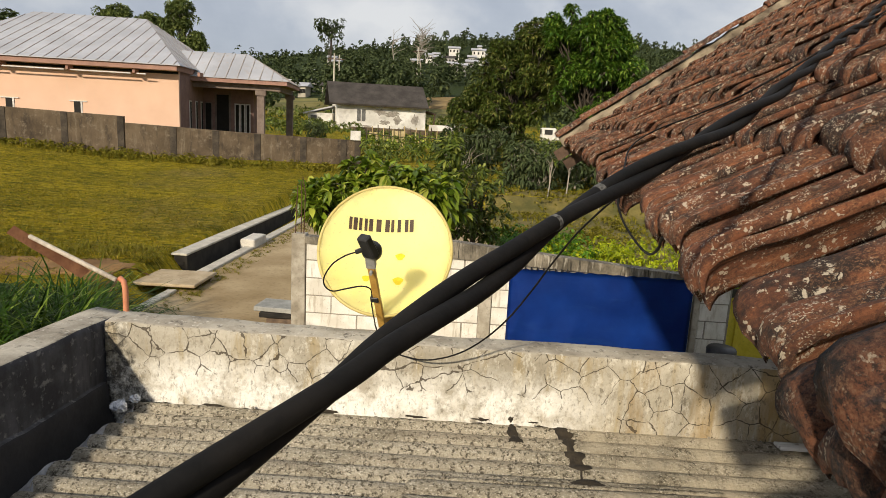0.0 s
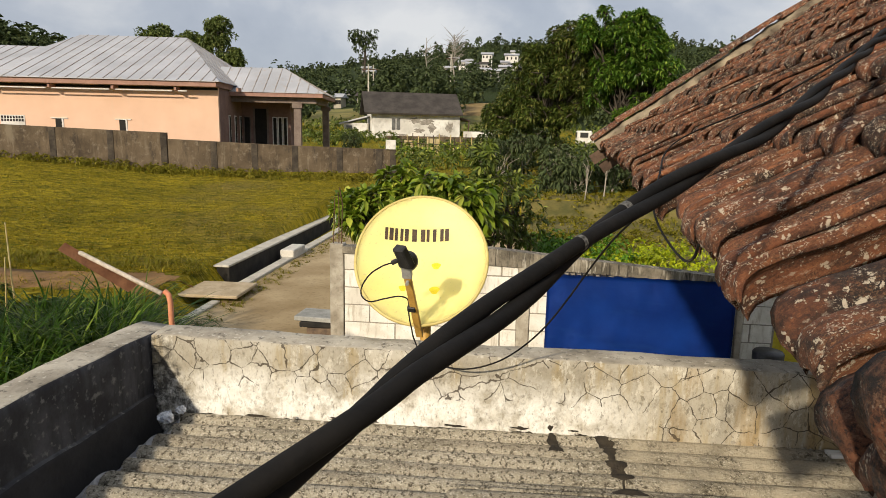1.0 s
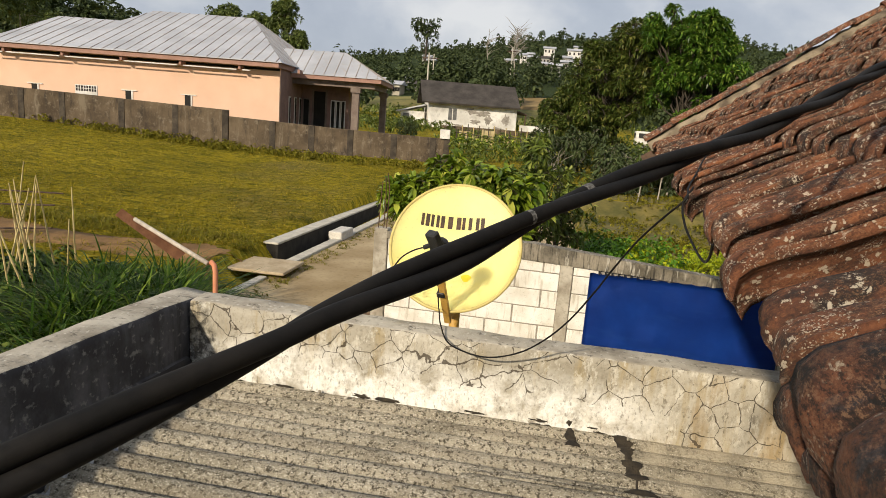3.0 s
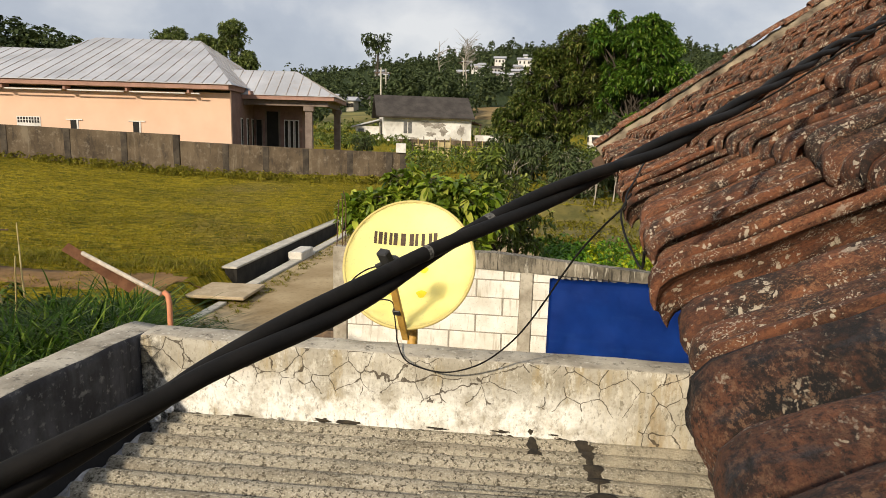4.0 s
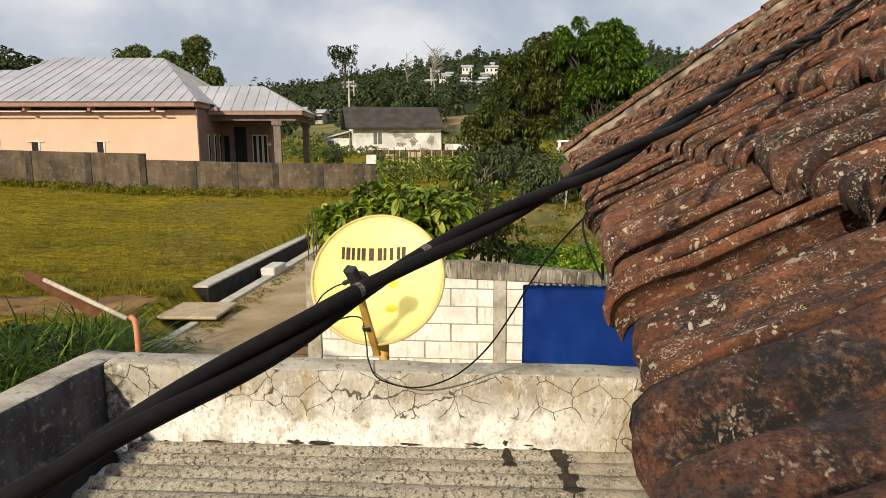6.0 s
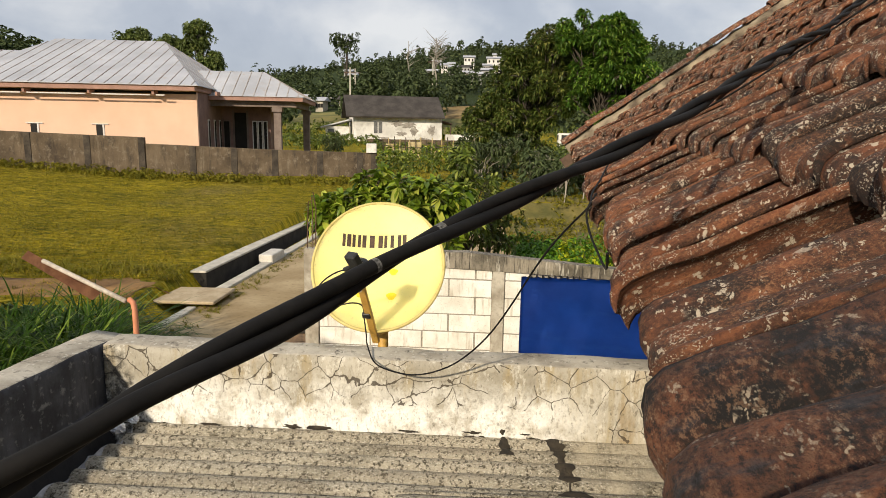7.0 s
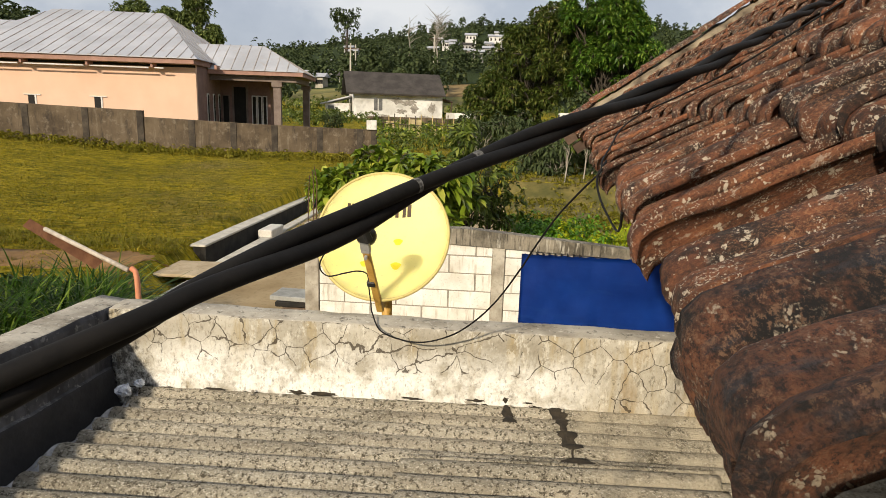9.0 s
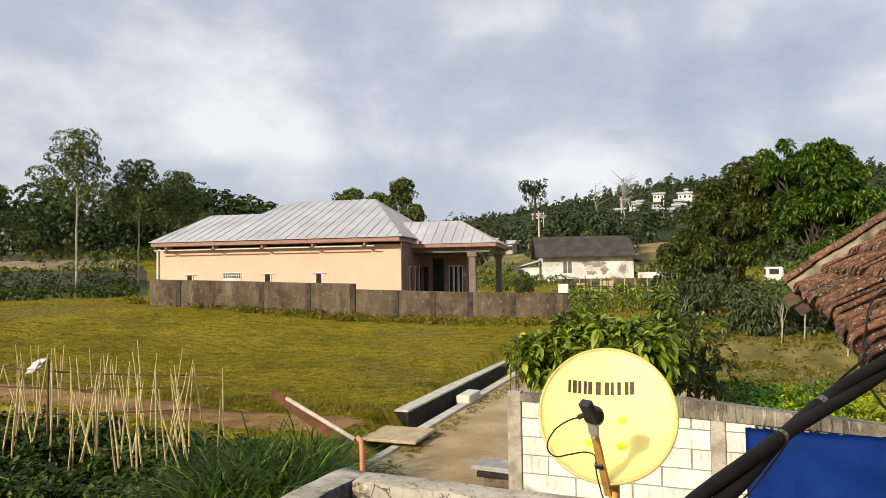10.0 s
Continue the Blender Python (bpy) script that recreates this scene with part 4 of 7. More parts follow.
roof_face([hpt(PX1 + 0.05, PY1 + 0.05, PZ + 0.02), hpt(HLEN - 0.9, PY1 + 0.05, PZ + 0.02), _r0, _r1], HB, "porch_roof", house)

# the fence wall in front of the house, in steps
fence = thing("garden_wall", (-16, 26.6, 0.8), "low grey mildewed garden wall with pilasters, stepping down", "wall", kind="structure")
FB = -1.35
FENCE_TOP = ((0.9, 2.82), (2.6, 2.76), (4.4, 2.71), (7.0, 2.62), (9.35, 2.54), (11.53, 2.48), (11.56, 2.22), (13.6, 2.15), (15.3, 2.09), (17.0, 2.04), (18.9, 2.0), (20.6, 1.97), (HLEN + 7.9, 1.95))


def hprism(pts, b0, b1):
    bm = prism(pts, b0, b1, "y")
    bm.transform(Matrix(((HD.x, HB.x, 0, HL.x), (HD.y, HB.y, 0, HL.y), (0, 0, 1, 0), (0, 0, 0, 1))))
    return bm


for (_a0, _z0), (_a1, _z1) in zip(FENCE_TOP, FENCE_TOP[1:]):
    if _a1 - _a0 > 0.1:
        part("wall_panel", hprism([(_a0, 0.3), (_a1 - 0.004, 0.3), (_a1 - 0.004, _z1), (_a0, _z0)], FB, FB + 0.14), FENCE, fence)
        part("pilaster", hbox(_a1 - 0.27, _a1 - 0.01, FB - 0.022, FB - 0.003, 0.3, _z1 - 0.01, 0.008), FENCE_DARK, fence, "mildew-black pilaster")
part("end_cap", hbox(HLEN + 7.45, HLEN + 7.88, FB - 0.1, FB + 0.24, 1.965, 2.36, 0.01), WHITE, fence, "white painted end block")

# ---- satellite dish ----
def mat_dish():
    q = Nodes("faded_yellow_moulding", 0.5)  # a slightly translucent moulded shell
    q.b.subsurface_method = "BURLEY"
    q.b.inputs["Subsurface Weight"].default_value = 0.75
    q.b.inputs["Subsurface Radius"].default_value = (1.0, 0.9, 0.6)
    q.b.inputs["Subsurface Scale"].default_value = 0.15
    c = q.mix(q.ramp(q.noise(3, 4), 0.35, 0.65), (0.84, 0.73, 0.235), (0.89, 0.80, 0.30))
    c = q.mix(q.math("MULTIPLY", q.ramp(q.noise(9, 5, 0.65), 0.56, 0.7), 0.35), c, (0.70, 0.55, 0.27))
    c = q.mix(q.math("MULTIPLY", q.ramp(q.noise(90, 3), 0.62, 0.7), 0.4), c, (0.5, 0.42, 0.2))
    return q.done(c, q.noise(14, 3), 0.06, 0.004)


DISH = mat_dish()
DISH_RIM = simple("dull_yellow_rim", (0.55, 0.44, 0.14), (0.66, 0.54, 0.20), 8, 0.5, 0.1)
ARM = simple("ochre_painted_steel", (0.44, 0.24, 0.045), (0.58, 0.35, 0.08), 14, 0.5, 0.15)
MARK = simple("dark_brown_print", (0.045, 0.025, 0.012), (0.09, 0.05, 0.025), 30, 0.6, 0.05)
SPOT = simple("bright_yellow_paint_dab", (0.80, 0.62, 0.01), (0.86, 0.70, 0.03), 30, 0.5, 0.1)
RUBBER = simple("black_cable_sheath", (0.004, 0.004, 0.004), (0.012, 0.0105, 0.009), 30, 0.72, 0.25, 0.001)
RUBBER.node_tree.nodes["Principled BSDF"].inputs["Specular IOR Level"].default_value = 0.22
GREY_CAST = simple("grey_cast_clamp", (0.28, 0.28, 0.27), (0.4, 0.4, 0.38), 20, 0.5, 0.15)
_lean, _face = radians(40), radians(5)
_h = Vector((math.sin(_face), -math.cos(_face), 0))
DN = _h * math.cos(_lean) + Vector((0, 0, math.sin(_lean)))
DX = Vector((math.cos(_face), math.sin(_face), 0))
DY = DN.cross(DX)
DC = Vector((-0.345, 2.50, 2.405))
DM = Matrix(((DX.x, DY.x, DN.x, DC.x), (DX.y, DY.y, DN.y, DC.y), (DX.z, DY.z, DN.z, DC.z), (0, 0, 0, 1)))
DA, DB = 0.262, 0.290


def bowl(x, y):
    return 0.055 * ((x / DA) ** 2 + (y / DB) ** 2) - 0.055


def dish_bowl():
    bm = bmesh.new()
    n = 64
    rings = []
    for r in [0.001] + [k / 14 for k in range(1, 15)]:
        rings.append([(DA * r * math.cos(k * math.tau / n), DB * r * math.sin(k * math.tau / n)) for k in range(n)])
    for back in (0, 1):
        vs = [[bm.verts.new((x, y, bowl(x, y) - 0.002 * back)) for x, y in ring] for ring in rings]
        for a, b in zip(vs, vs[1:]):
            for k in range(n):
                q = (a[k], b[k], b[(k + 1) % n], a[(k + 1) % n])
                bm.faces.new(q if not back else q[::-1]).smooth = True
    bm.transform(DM)
    return bm


def dish_rim():
    bm = bmesh.new()
    pts = [DM @ Vector((DA * math.cos(k * math.tau / 72), DB * math.sin(k * math.tau / 72), -0.004)) for k in range(73)]
    return tube(pts, 0.0065, 8, bm, caps=False)


def decal(outline, lift=0.0012):
    """A thin painted shape that follows the bowl."""
    bm = bmesh.new()
    bm.faces.new([bm.verts.new((x, y, 0)) for x, y in outline])
    bmesh.ops.triangulate(bm, faces=bm.faces[:])
    bmesh.ops.subdivide_edges(bm, edges=bm.edges[:], cuts=2, use_grid_fill=True)
    for v in bm.verts:
        v.co.z = bowl(v.co.x, v.co.y) + lift
    bm.transform(DM)
    bmesh.ops.recalc_face_normals(bm, faces=bm.faces[:])
    return bm


dish = thing("satellite_dish", (-0.32, 2.46, 1.6), "faded yellow offset satellite dish with dark print, on a pole", "satellite dish")
_bowl = part("reflector", dish_bowl(), DISH, dish)
part("rim", dish_rim(), DISH_RIM, _bowl, "rolled dull yellow rim", True)
for _x, _ws in ((-0.156, (0.012, 0.016, 0.012)), (-0.094, (0.012, 0.016)), (-0.046, (0.020,)), (-0.010, (0.018, 0.012)), (0.040, (0.014,)), (0.070, (0.014, 0.016))):
    for _w in _ws:
        part("print_bar", decal([(_x, 0.098 + 0.02 * _x), (_x + _w, 0.098 + 0.02 * _x), (_x + _w, 0.152 + 0.02 * _x), (_x, 0.152 + 0.02 * _x)]), MARK, _bowl, "dark brown printed bar")
        _x += _w + 0.006
for _x, _y, _a, _b in ((0.058, -0.012, 0.021, 0.015), (0.055, -0.125, 0.023, 0.018), (-0.070, -0.120, 0.018, 0.014)):
    part("paint_dab", decal([(_x + _a * math.cos(t) * (0.85 + 0.2 * math.sin(3 * t)), _y + _b * math.sin(t)) for t in [k * math.tau / 14 for k in range(14)]], 0.0022), SPOT, _bowl, "bright yellow paint dab")
part("pole", tube([(-0.318, 2.455, 1.2), (-0.318, 2.455, 2.16), (-0.32, 2.50, 2.22), (-0.32, 2.57, 2.29)], 0.021, 16), ARM, dish, "ochre steel pole", True)
part("mount", box((-0.36, 2.565, 2.27), (-0.285, 2.63, 2.35), 0.008), ARM, dish)
for _z in (1.45, 1.85):
    part("bracket", box((-0.35, 2.18, _z), (-0.286, 2.47, _z + 0.04), 0.004), ARM, dish, "ochre wall bracket")


def flat_bar(a, b, w, t):
    a, b = Vector(a), Vector(b)
    d = (b - a)
    bm = box((-w / 2, -t / 2, 0), (w / 2, t / 2, d.length), 0.002)
    bm.transform(Matrix.Translation(a) @ d.to_track_quat("Z", "Y").to_matrix().to_4x4())
    return bm


_feed = part("feed_arm", flat_bar((-0.326, 2.352, 2.128), (-0.347, 2.165, 2.405), 0.026, 0.016), ARM, dish, "ochre feed arm")
part("band", flat_bar((-0.3435, 2.263, 2.252), (-0.345, 2.252, 2.272), 0.030, 0.020), BLACK, _feed, "black tape band")
part("bolt", tube([(-0.345, 2.163, 2.385), (-0.345, 2.148, 2.378)], 0.006, 8), GREY_CAST, _feed)
part("feed_clamp", flat_bar((-0.347, 2.172, 2.40), (-0.347, 2.125, 2.47), 0.034, 0.024), GREY_CAST, dish, "grey feed clamp")
_lnb = part("feed_horn", tube([(-0.346, 2.185, 2.450), (-0.346, 2.165, 2.458), (-0.346, 2.150, 2.464), (-0.346, 2.140, 2.470), (-0.346, 2.115, 2.480), (-0.346, 2.108, 2.482)], [0.034, 0.036, 0.033, 0.022, 0.022, 0.018], 24), BLACK, dish, "round black feed horn", True)
_b = box((-0.022, -0.016, -0.045), (0.022, 0.016, 0.045), 0.005)
_b.transform(pose(-0.350, 2.105, 2.483, 35, 0, -30))
part("body", _b, BLACK, _lnb, "black plastic converter body")
part("connector", tube([(-0.365, 2.115, 2.472), (-0.392, 2.122, 2.458)], 0.0085, 10), BLACK, _lnb)


def cable(name, points, radius, material, label, category="cable", sides=8, n=8):
    return single(name, tube(spline(points, n), radius, sides), material, label, category, smooth=True)


cable("coax_cable", [(-0.388, 2.12, 2.460), (-0.43, 2.128, 2.442), (-0.475, 2.14, 2.408), (-0.505, 2.15, 2.360), (-0.508, 2.17, 2.322), (-0.484, 2.19, 2.299), (-0.435, 2.2, 2.309), (-0.384, 2.21, 2.318), (-0.355, 2.235, 2.300),
      (-0.362, 2.30, 2.235), (-0.356, 2.29, 2.206), (-0.338, 2.22, 2.197), (-0.312, 2.11, 2.196), (-0.264, 2.012, 2.168), (-0.184, 1.985, 2.150), (-0.108, 1.965, 2.156), (-0.021, 1.93, 2.198), (0.051, 1.88, 2.266), (0.115, 1.81, 2.358), (0.172, 1.74, 2.468), (0.206, 1.68, 2.548), (0.252, 1.62, 2.640), (0.298, 1.565, 2.712), (0.334, 1.53, 2.762)]
      + [tuple(ROOF_M @ Vector(p)) for p in ((1.03, 0.022, 0.022), (1.25, 0.06, 0.022), (1.58, 0.12, 0.026), (1.74, 0.185, 0.026), (1.70, 0.26, 0.024), (1.46, 0.335, 0.024), (1.28, 0.42, 0.024), (1.24, 0.6, 0.024), (1.30, 1.0, 0.024), (1.48, 1.6, 0.024))], 0.0026, RUBBER, "thin black coax cable looping from the dish to the tiled roof", n=7)
cable("coax_tail", [tuple(ROOF_M @ Vector(p)) for p in ((0.99, 0.03, 0.020), (0.93, -0.008, 0.004), (0.86, -0.026, -0.03), (0.74, -0.03, -0.062), (0.60, -0.026, -0.066), (0.48, -0.014, -0.04), (0.42, 0.0, -0.012))], 0.0025, RUBBER, "slack loop of black coax hooked at the eave")


WORN = simple("pale_scuffed_rubber", (0.02, 0.02, 0.018), (0.17, 0.165, 0.15), 500, 0.7, 0.2)


def twisted_pair():
    base = [(-0.36, -0.28, 2.675), (-0.083, 0.155, 2.790), (-0.028, 0.245, 2.816), (0.015, 0.322, 2.831), (0.08, 0.422, 2.860), (0.267, 0.672, 2.928), (0.45, 0.95, 3.008), (0.653, 1.27, 3.097), (0.80, 1.49, 3.155)]
    base += [tuple(ROOF_M @ Vector(p)) for p in ((1.365, 0.87, 0.036), (1.45, 1.08, 0.034), (1.62, 1.5, 0.034), (1.85, 2.2, 0.034), (2.2, 3.3, 0.034))]
    line = spline(base, 26)
    th = [0.9]
    for a, b in zip(line, line[1:]):
        th.append(th[-1] + (b - a).length * math.tau / (0.40 if b.y < 0.8 else 0.34))
    ob = thing("power_cable", base[0], "thick black twisted two-core overhead power cable", "cable")
    for s in (0, math.pi):
        pts = []
        for i, p in enumerate(line):
            d = (line[min(i + 1, len(line) - 1)] - line[max(i - 1, 0)]).normalized()
            a = Vector((0, 0, 1))
            a = (a - d * a.dot(d)).normalized()
            b = d.cross(a)
            w = 0.0042 + 0.0004 * math.sin(i * 0.11)
            pts.append(p + (a * math.cos(th[i] + s) + b * math.sin(th[i] + s)) * w)
        core = part("core", tube(pts, 0.0046, 14), RUBBER, ob, smooth=True)
        for at in (((0.042, 0.366),) if s == 0 else ((0.08, 0.422),)):
            k = min(range(len(pts)), key=lambda i: (pts[i].x - at[0]) ** 2 + (pts[i].y - at[1]) ** 2)
            part("worn_spot", tube([pts[k], pts[k].lerp(pts[k + 1], 0.8)], 0.00475, 12), WORN, core, "pale worn spot on the sheath")
    return ob


twisted_pair()


# ---- verge of the tiled roof ----
def verge_cap():
    bm = bmesh.new()
    prof = [(-0.10, -0.03), (-0.085, 0.035), (-0.055, 0.058), (0.03, 0.080), (0.075, 0.065), (0.085, -0.06)]
    rings = []
    n = 90
    for i in range(n + 1):
        s = -0.02 + 3.5 * i / n
        ring = []
        for k, (o, h) in enumerate(prof):
            w = 0.022 * noise.noise((s * 7, k * 1.7, 2)) + 0.016 * noise.noise((s * 22, k * 2.1, 7))
            ring.append(bm.verts.new(ROOF_M @ Vector((ROOF_END + o + w * 0.6, s, h + w + 0.02))))
        rings.append(ring)
    for a, b in zip(rings, rings[1:]):
        for k in range(len(prof)):
            j = (k + 1) % len(prof)
            bm.faces.new((a[k], a[j], b[j], b[k]))
    bm.faces.new(rings[0])
    bm.faces.new(rings[-1][::-1])
    bmesh.ops.recalc_face_normals(bm, faces=bm.faces[:])
    return bm


part("verge", verge_cap(), VERGE, roof, "patchy cement verge on the far edge")
def barrel(length, radius, thick=0.012):
    """A half-round capping tile lying along y, narrower at its upper end."""
    bm = bmesh.new()
    rows = []
    for y, k in ((0.0, 1.0), (0.01, 1.05), (length * 0.5, 0.95), (length, 0.85)):
        for rr in (radius * k, radius * k - thick):
            rows.append([bm.verts.new((rr * math.cos(t), y, rr * math.sin(t))) for t in [math.pi * i / 9 for i in range(10)]])
    for j in range(3):
        for lay in (0, 1):
            r, s = rows[2 * j + lay], rows[2 * j + 2 + lay]
            for i in range(9):
                bm.faces.new((r[i], r[i + 1], s[i + 1], s[i]))
    for j in (0, 3):
        for i in range(9):
            bm.faces.new((rows[2 * j][i], rows[2 * j][i + 1], rows[2 * j + 1][i + 1], rows[2 * j + 1][i]))
    bmesh.ops.recalc_face_normals(bm, faces=bm.faces[:])
    return bm


_rng = random.Random(15)
for _i in range(13):
    _c = barrel(0.34, _rng.uniform(0.046, 0.056))
    _c.transform(ROOF_M @ Matrix.Translation((ROOF_END - 0.015 + _rng.uniform(-0.012, 0.012), -0.04 + _i * 0.27 + _rng.uniform(-0.03, 0.03), 0.102 + _rng.uniform(-0.008, 0.012))) @ Euler((radians(_rng.uniform(-3, 1)), 0, radians(_rng.uniform(-5, 5)))).to_matrix().to_4x4())
    part("verge_tile", _c, TILE, roof, "half-round clay tile capping the verge", True)
for _k, _n in enumerate((-0.10, -0.22)):
    part("barge_board", slab_on_roof(ROOF_END - 0.03 + 0.05 * _k, ROOF_END + 0.0 + 0.05 * _k, -0.13 + 0.03 * _k, 3.4, _n, _n + 0.10), WOOD_DARK, roof)
# the house under the tiled roof stands back from the eave
_hw = bmesh.new()
prism([(1.62, -6.0), (7.5, -6.0), (7.5, 1.9), (1.62, 1.9)], -0.4, 3.0, "z", _hw)
single("house_wall", _hw, STREAK, "shaded cement-rendered house wall below the tiled roof", "wall", kind="structure")

# ---- small things on the low roof ----
TAR = simple("black_tar_and_moss", (0.015, 0.012, 0.009), (0.045, 0.035, 0.022), 30, 0.9, 0.6, 0.006)


def run_patch(x, y0, y1, width, seed):
    """A ragged run of tar lying on the waves of the sheet."""
    bm = bmesh.new()
    n = 110
    rows = []
    for j in range(n + 1):
        y = y0 + (y1 - y0) * j / n
        cx = x + 0.016 * noise.noise((y * 14, seed, 0)) + 0.006 * noise.noise((y * 60, seed, 3)) + (y0 - y) * 0.10
        w = width * 1.3 * max(0.10, 0.65 + 1.0 * noise.noise((y * 19, seed, 5)) + 0.5 * noise.noise((y * 70, seed, 9)))
        h = wave(y)
        z = sheet_z(cx, y) + h + 0.0045
        rows.append([bm.verts.new((cx + o * w, y, z - (0.004 if abs(o) > 0.9 else 0))) for o in (-1, -0.5, 0, 0.5, 1)])
    for a, b in zip(rows, rows[1:]):
        for k in range(4):
            bm.faces.new((a[k], b[k], b[k + 1], a[k + 1])).smooth = True
    bmesh.ops.recalc_face_normals(bm, faces=bm.faces[:])
    return bm


def blot(x, z, a, b, seed):
    """A ragged dark patch on the foot of the parapet."""
    bm = bmesh.new()
    mid = bm.verts.new((x, 2.036, z))
    ring = []
    for k in range(22):
        t = k * math.tau / 22
        r = 0.75 + 0.7 * noise.noise((math.cos(t) * 2 + seed, math.sin(t) * 2, seed))
        ring.append(bm.verts.new((x + a * r * math.cos(t), 2.041, z + b * r * math.sin(t))))
    for k in range(22):
        bm.faces.new((mid, ring[(k + 1) % 22], ring[k]))
    bmesh.ops.recalc_face_normals(bm, faces=bm.faces[:])
    return bm


_tar = thing("tar_stains", (0.35, 2.0, 1.9), "ragged black tar and moss stains along the sheet joint", "stain", kind="structure")
part("run", run_patch(0.335, 2.04, 1.66, 0.026, 1.0), TAR, _tar)
part("run", run_patch(0.165, 2.04, 1.93, 0.022, 4.0), TAR, _tar)
for _x, _z, _a, _b, _s in ((0.335, 1.945, 0.045, 0.035, 1), (0.405, 1.942, 0.05, 0.012, 2), (0.16, 1.938, 0.022, 0.022, 3), (0.24, 1.932, 0.05, 0.008, 4), (0.07, 1.928, 0.05, 0.009, 5), (-0.47, 1.915, 0.06, 0.011, 6), (-0.56, 1.915, 0.04, 0.010, 7), (-0.86, 1.905, 0.05, 0.008, 8), (-0.15, 1.92, 0.05, 0.006, 9), (0.72, 1.945, 0.07, 0.008, 10)):
    part("stain", blot(_x, _z, _a, _b, _s), TAR, _tar)
def joint_line():
    """The thin ragged gap along the foot of the parapet."""
    bm = bmesh.new()
    rows = []
    for i in range(441):
        x = -1.2 + 2.65 * i / 440
        mid = 1.906 + 0.0125 * (x + 0.4) + 0.006 * noise.noise((x * 9, 1, 0)) + 0.004 * noise.noise((x * 31, 2, 0))
        w = max(0.0008, 0.0026 + 0.0060 * noise.noise((x * 17, 5, 1)) + 0.004 * noise.noise((x * 60, 8, 1)))
        rows.append([bm.verts.new((x, 2.0405 - 0.007 * (x + 1.2) / 2.65, mid + o * w)) for o in (-1, 1)])
    for a, b in zip(rows, rows[1:]):
        bm.faces.new((a[0], b[0], b[1], a[1]))
    return bm


part("joint_line", joint_line(), TAR, _tar, "thin ragged dark gap")
# debris of mortar along the joint
_deb = bmesh.new()
_rng = random.Random(5)
for _i in range(26):
    _x = _rng.uniform(-1.05, 1.2)
    _s = _rng.uniform(0.003, 0.007)
    bmesh.ops.create_icosphere(_deb, subdivisions=1, radius=_s, matrix=pose(_x, 2.035 - _rng.random() * 0.03, sheet_z(_x, 2.03) + 0.021 + _s * 0.3, _rng.uniform(0, 90), 0, _rng.uniform(0, 90)) @ Matrix.Diagonal((1.6, 1, 0.7, 1)))
single("mortar_crumbs", _deb, COPING, "crumbled mortar along the roof joint", "debris", kind="stuff")


def crumpled(at, r, material, label, seed):
    bm = bmesh.new()
    bmesh.ops.create_icosphere(bm, subdivisions=3, radius=1)
    for v in bm.verts:
        v.co *= 0.7 + 0.6 * abs(noise.noise(v.co * 2.6 + Vector((seed, 0, 0)))) + 0.3 * abs(noise.noise(v.co * 7 + Vector((seed, 3, 0))))
    bm.transform(pose(*at) @ Matrix.Diagonal((r, r * 0.8, r * 0.75, 1)))
    return single("crumpled_plastic_bag", bm, material, label, "litter")


CLEAR = simple("crinkled_silver_plastic", (0.35, 0.38, 0.44), (0.85, 0.87, 0.90), 45, 0.25, 0.6, 0.004)
crumpled((-1.135, 1.945, 1.925), 0.030, CLEAR, "small crumpled silvery plastic bag in the roof corner", 1.0)
crumpled((-1.115, 2.008, 1.925), 0.020, CLEAR, "scrap of silvery plastic beside the parapet", 5.0)
_pv = thing("plastic_strips", (1.08, 2.0, 1.93), "short stack of white ribbed plastic strips by the parapet", "plastic strip")
for _i in range(3):
    part("strip", tube([(1.02, 2.02 - _i * 0.020, 1.930 + 0.003 * _i), (1.15 + 0.02 * _i, 2.02 - _i * 0.020, 1.930 + 0.003 * _i)], 0.0075, 10), WHITE, _pv, smooth=True)

# ---- drive, kerb, ditch ----
def patch(name, x0, x1, y0, y1, z, step, material, label, category, wobble=0.0, kind="structure", follow=False, lift=0.0):
    """A ground patch with uneven edges."""
    bm = bmesh.new()
    nx, ny = max(2, int((x1 - x0) / step)), max(2, int((y1 - y0) / step))
    rows = []
    for j in range(ny + 1):
        row = []
        for i in range(nx + 1):
            x, y = x0 + (x1 - x0) * i / nx, y0 + (y1 - y0) * j / ny
            if i in (0, nx):
                x += wobble * noise.noise((y * 1.3, 2.0, x0))
            if j in (0, ny):
                y += wobble * noise.noise((x * 1.3, 7.0, y0))
            h = (ground_z(x, y) + lift) if follow else z
            if follow and (i in (0, nx) or j in (0, ny)):
                h -= lift * 1.6
            row.append(bm.verts.new((x, y, h + 0.008 * noise.noise((x * 2, y * 2, 3)))))
        rows.append(row)
    for a, b in zip(rows, rows[1:]):
        for i in range(nx):
            bm.faces.new((a[i], a[i + 1], b[i + 1], b[i])).smooth = True
    return single(name, bm, material, label, category, kind=kind)


patch("drive", -5.0, 0.4, 4.5, 21.5, -0.15, 0.35, DRIVE, "dusty concrete drive strewn with dry grass", "drive")
patch("soil_path", -30, -5.75, 9.75, 11.15, 0, 0.22, SOIL, "bare brown soil path at the field edge", "soil", 0.75, follow=True, lift=0.016)
patch("bed_soil", -16, -1.6, 2.3, 9.2, -0.235, 0.4, simple("dark_wet_soil", (0.03, 0.022, 0.014), (0.07, 0.05, 0.03), 3, 0.95, 0.6, 0.03), "dark damp soil of the vegetable bed", "soil", 0.2)
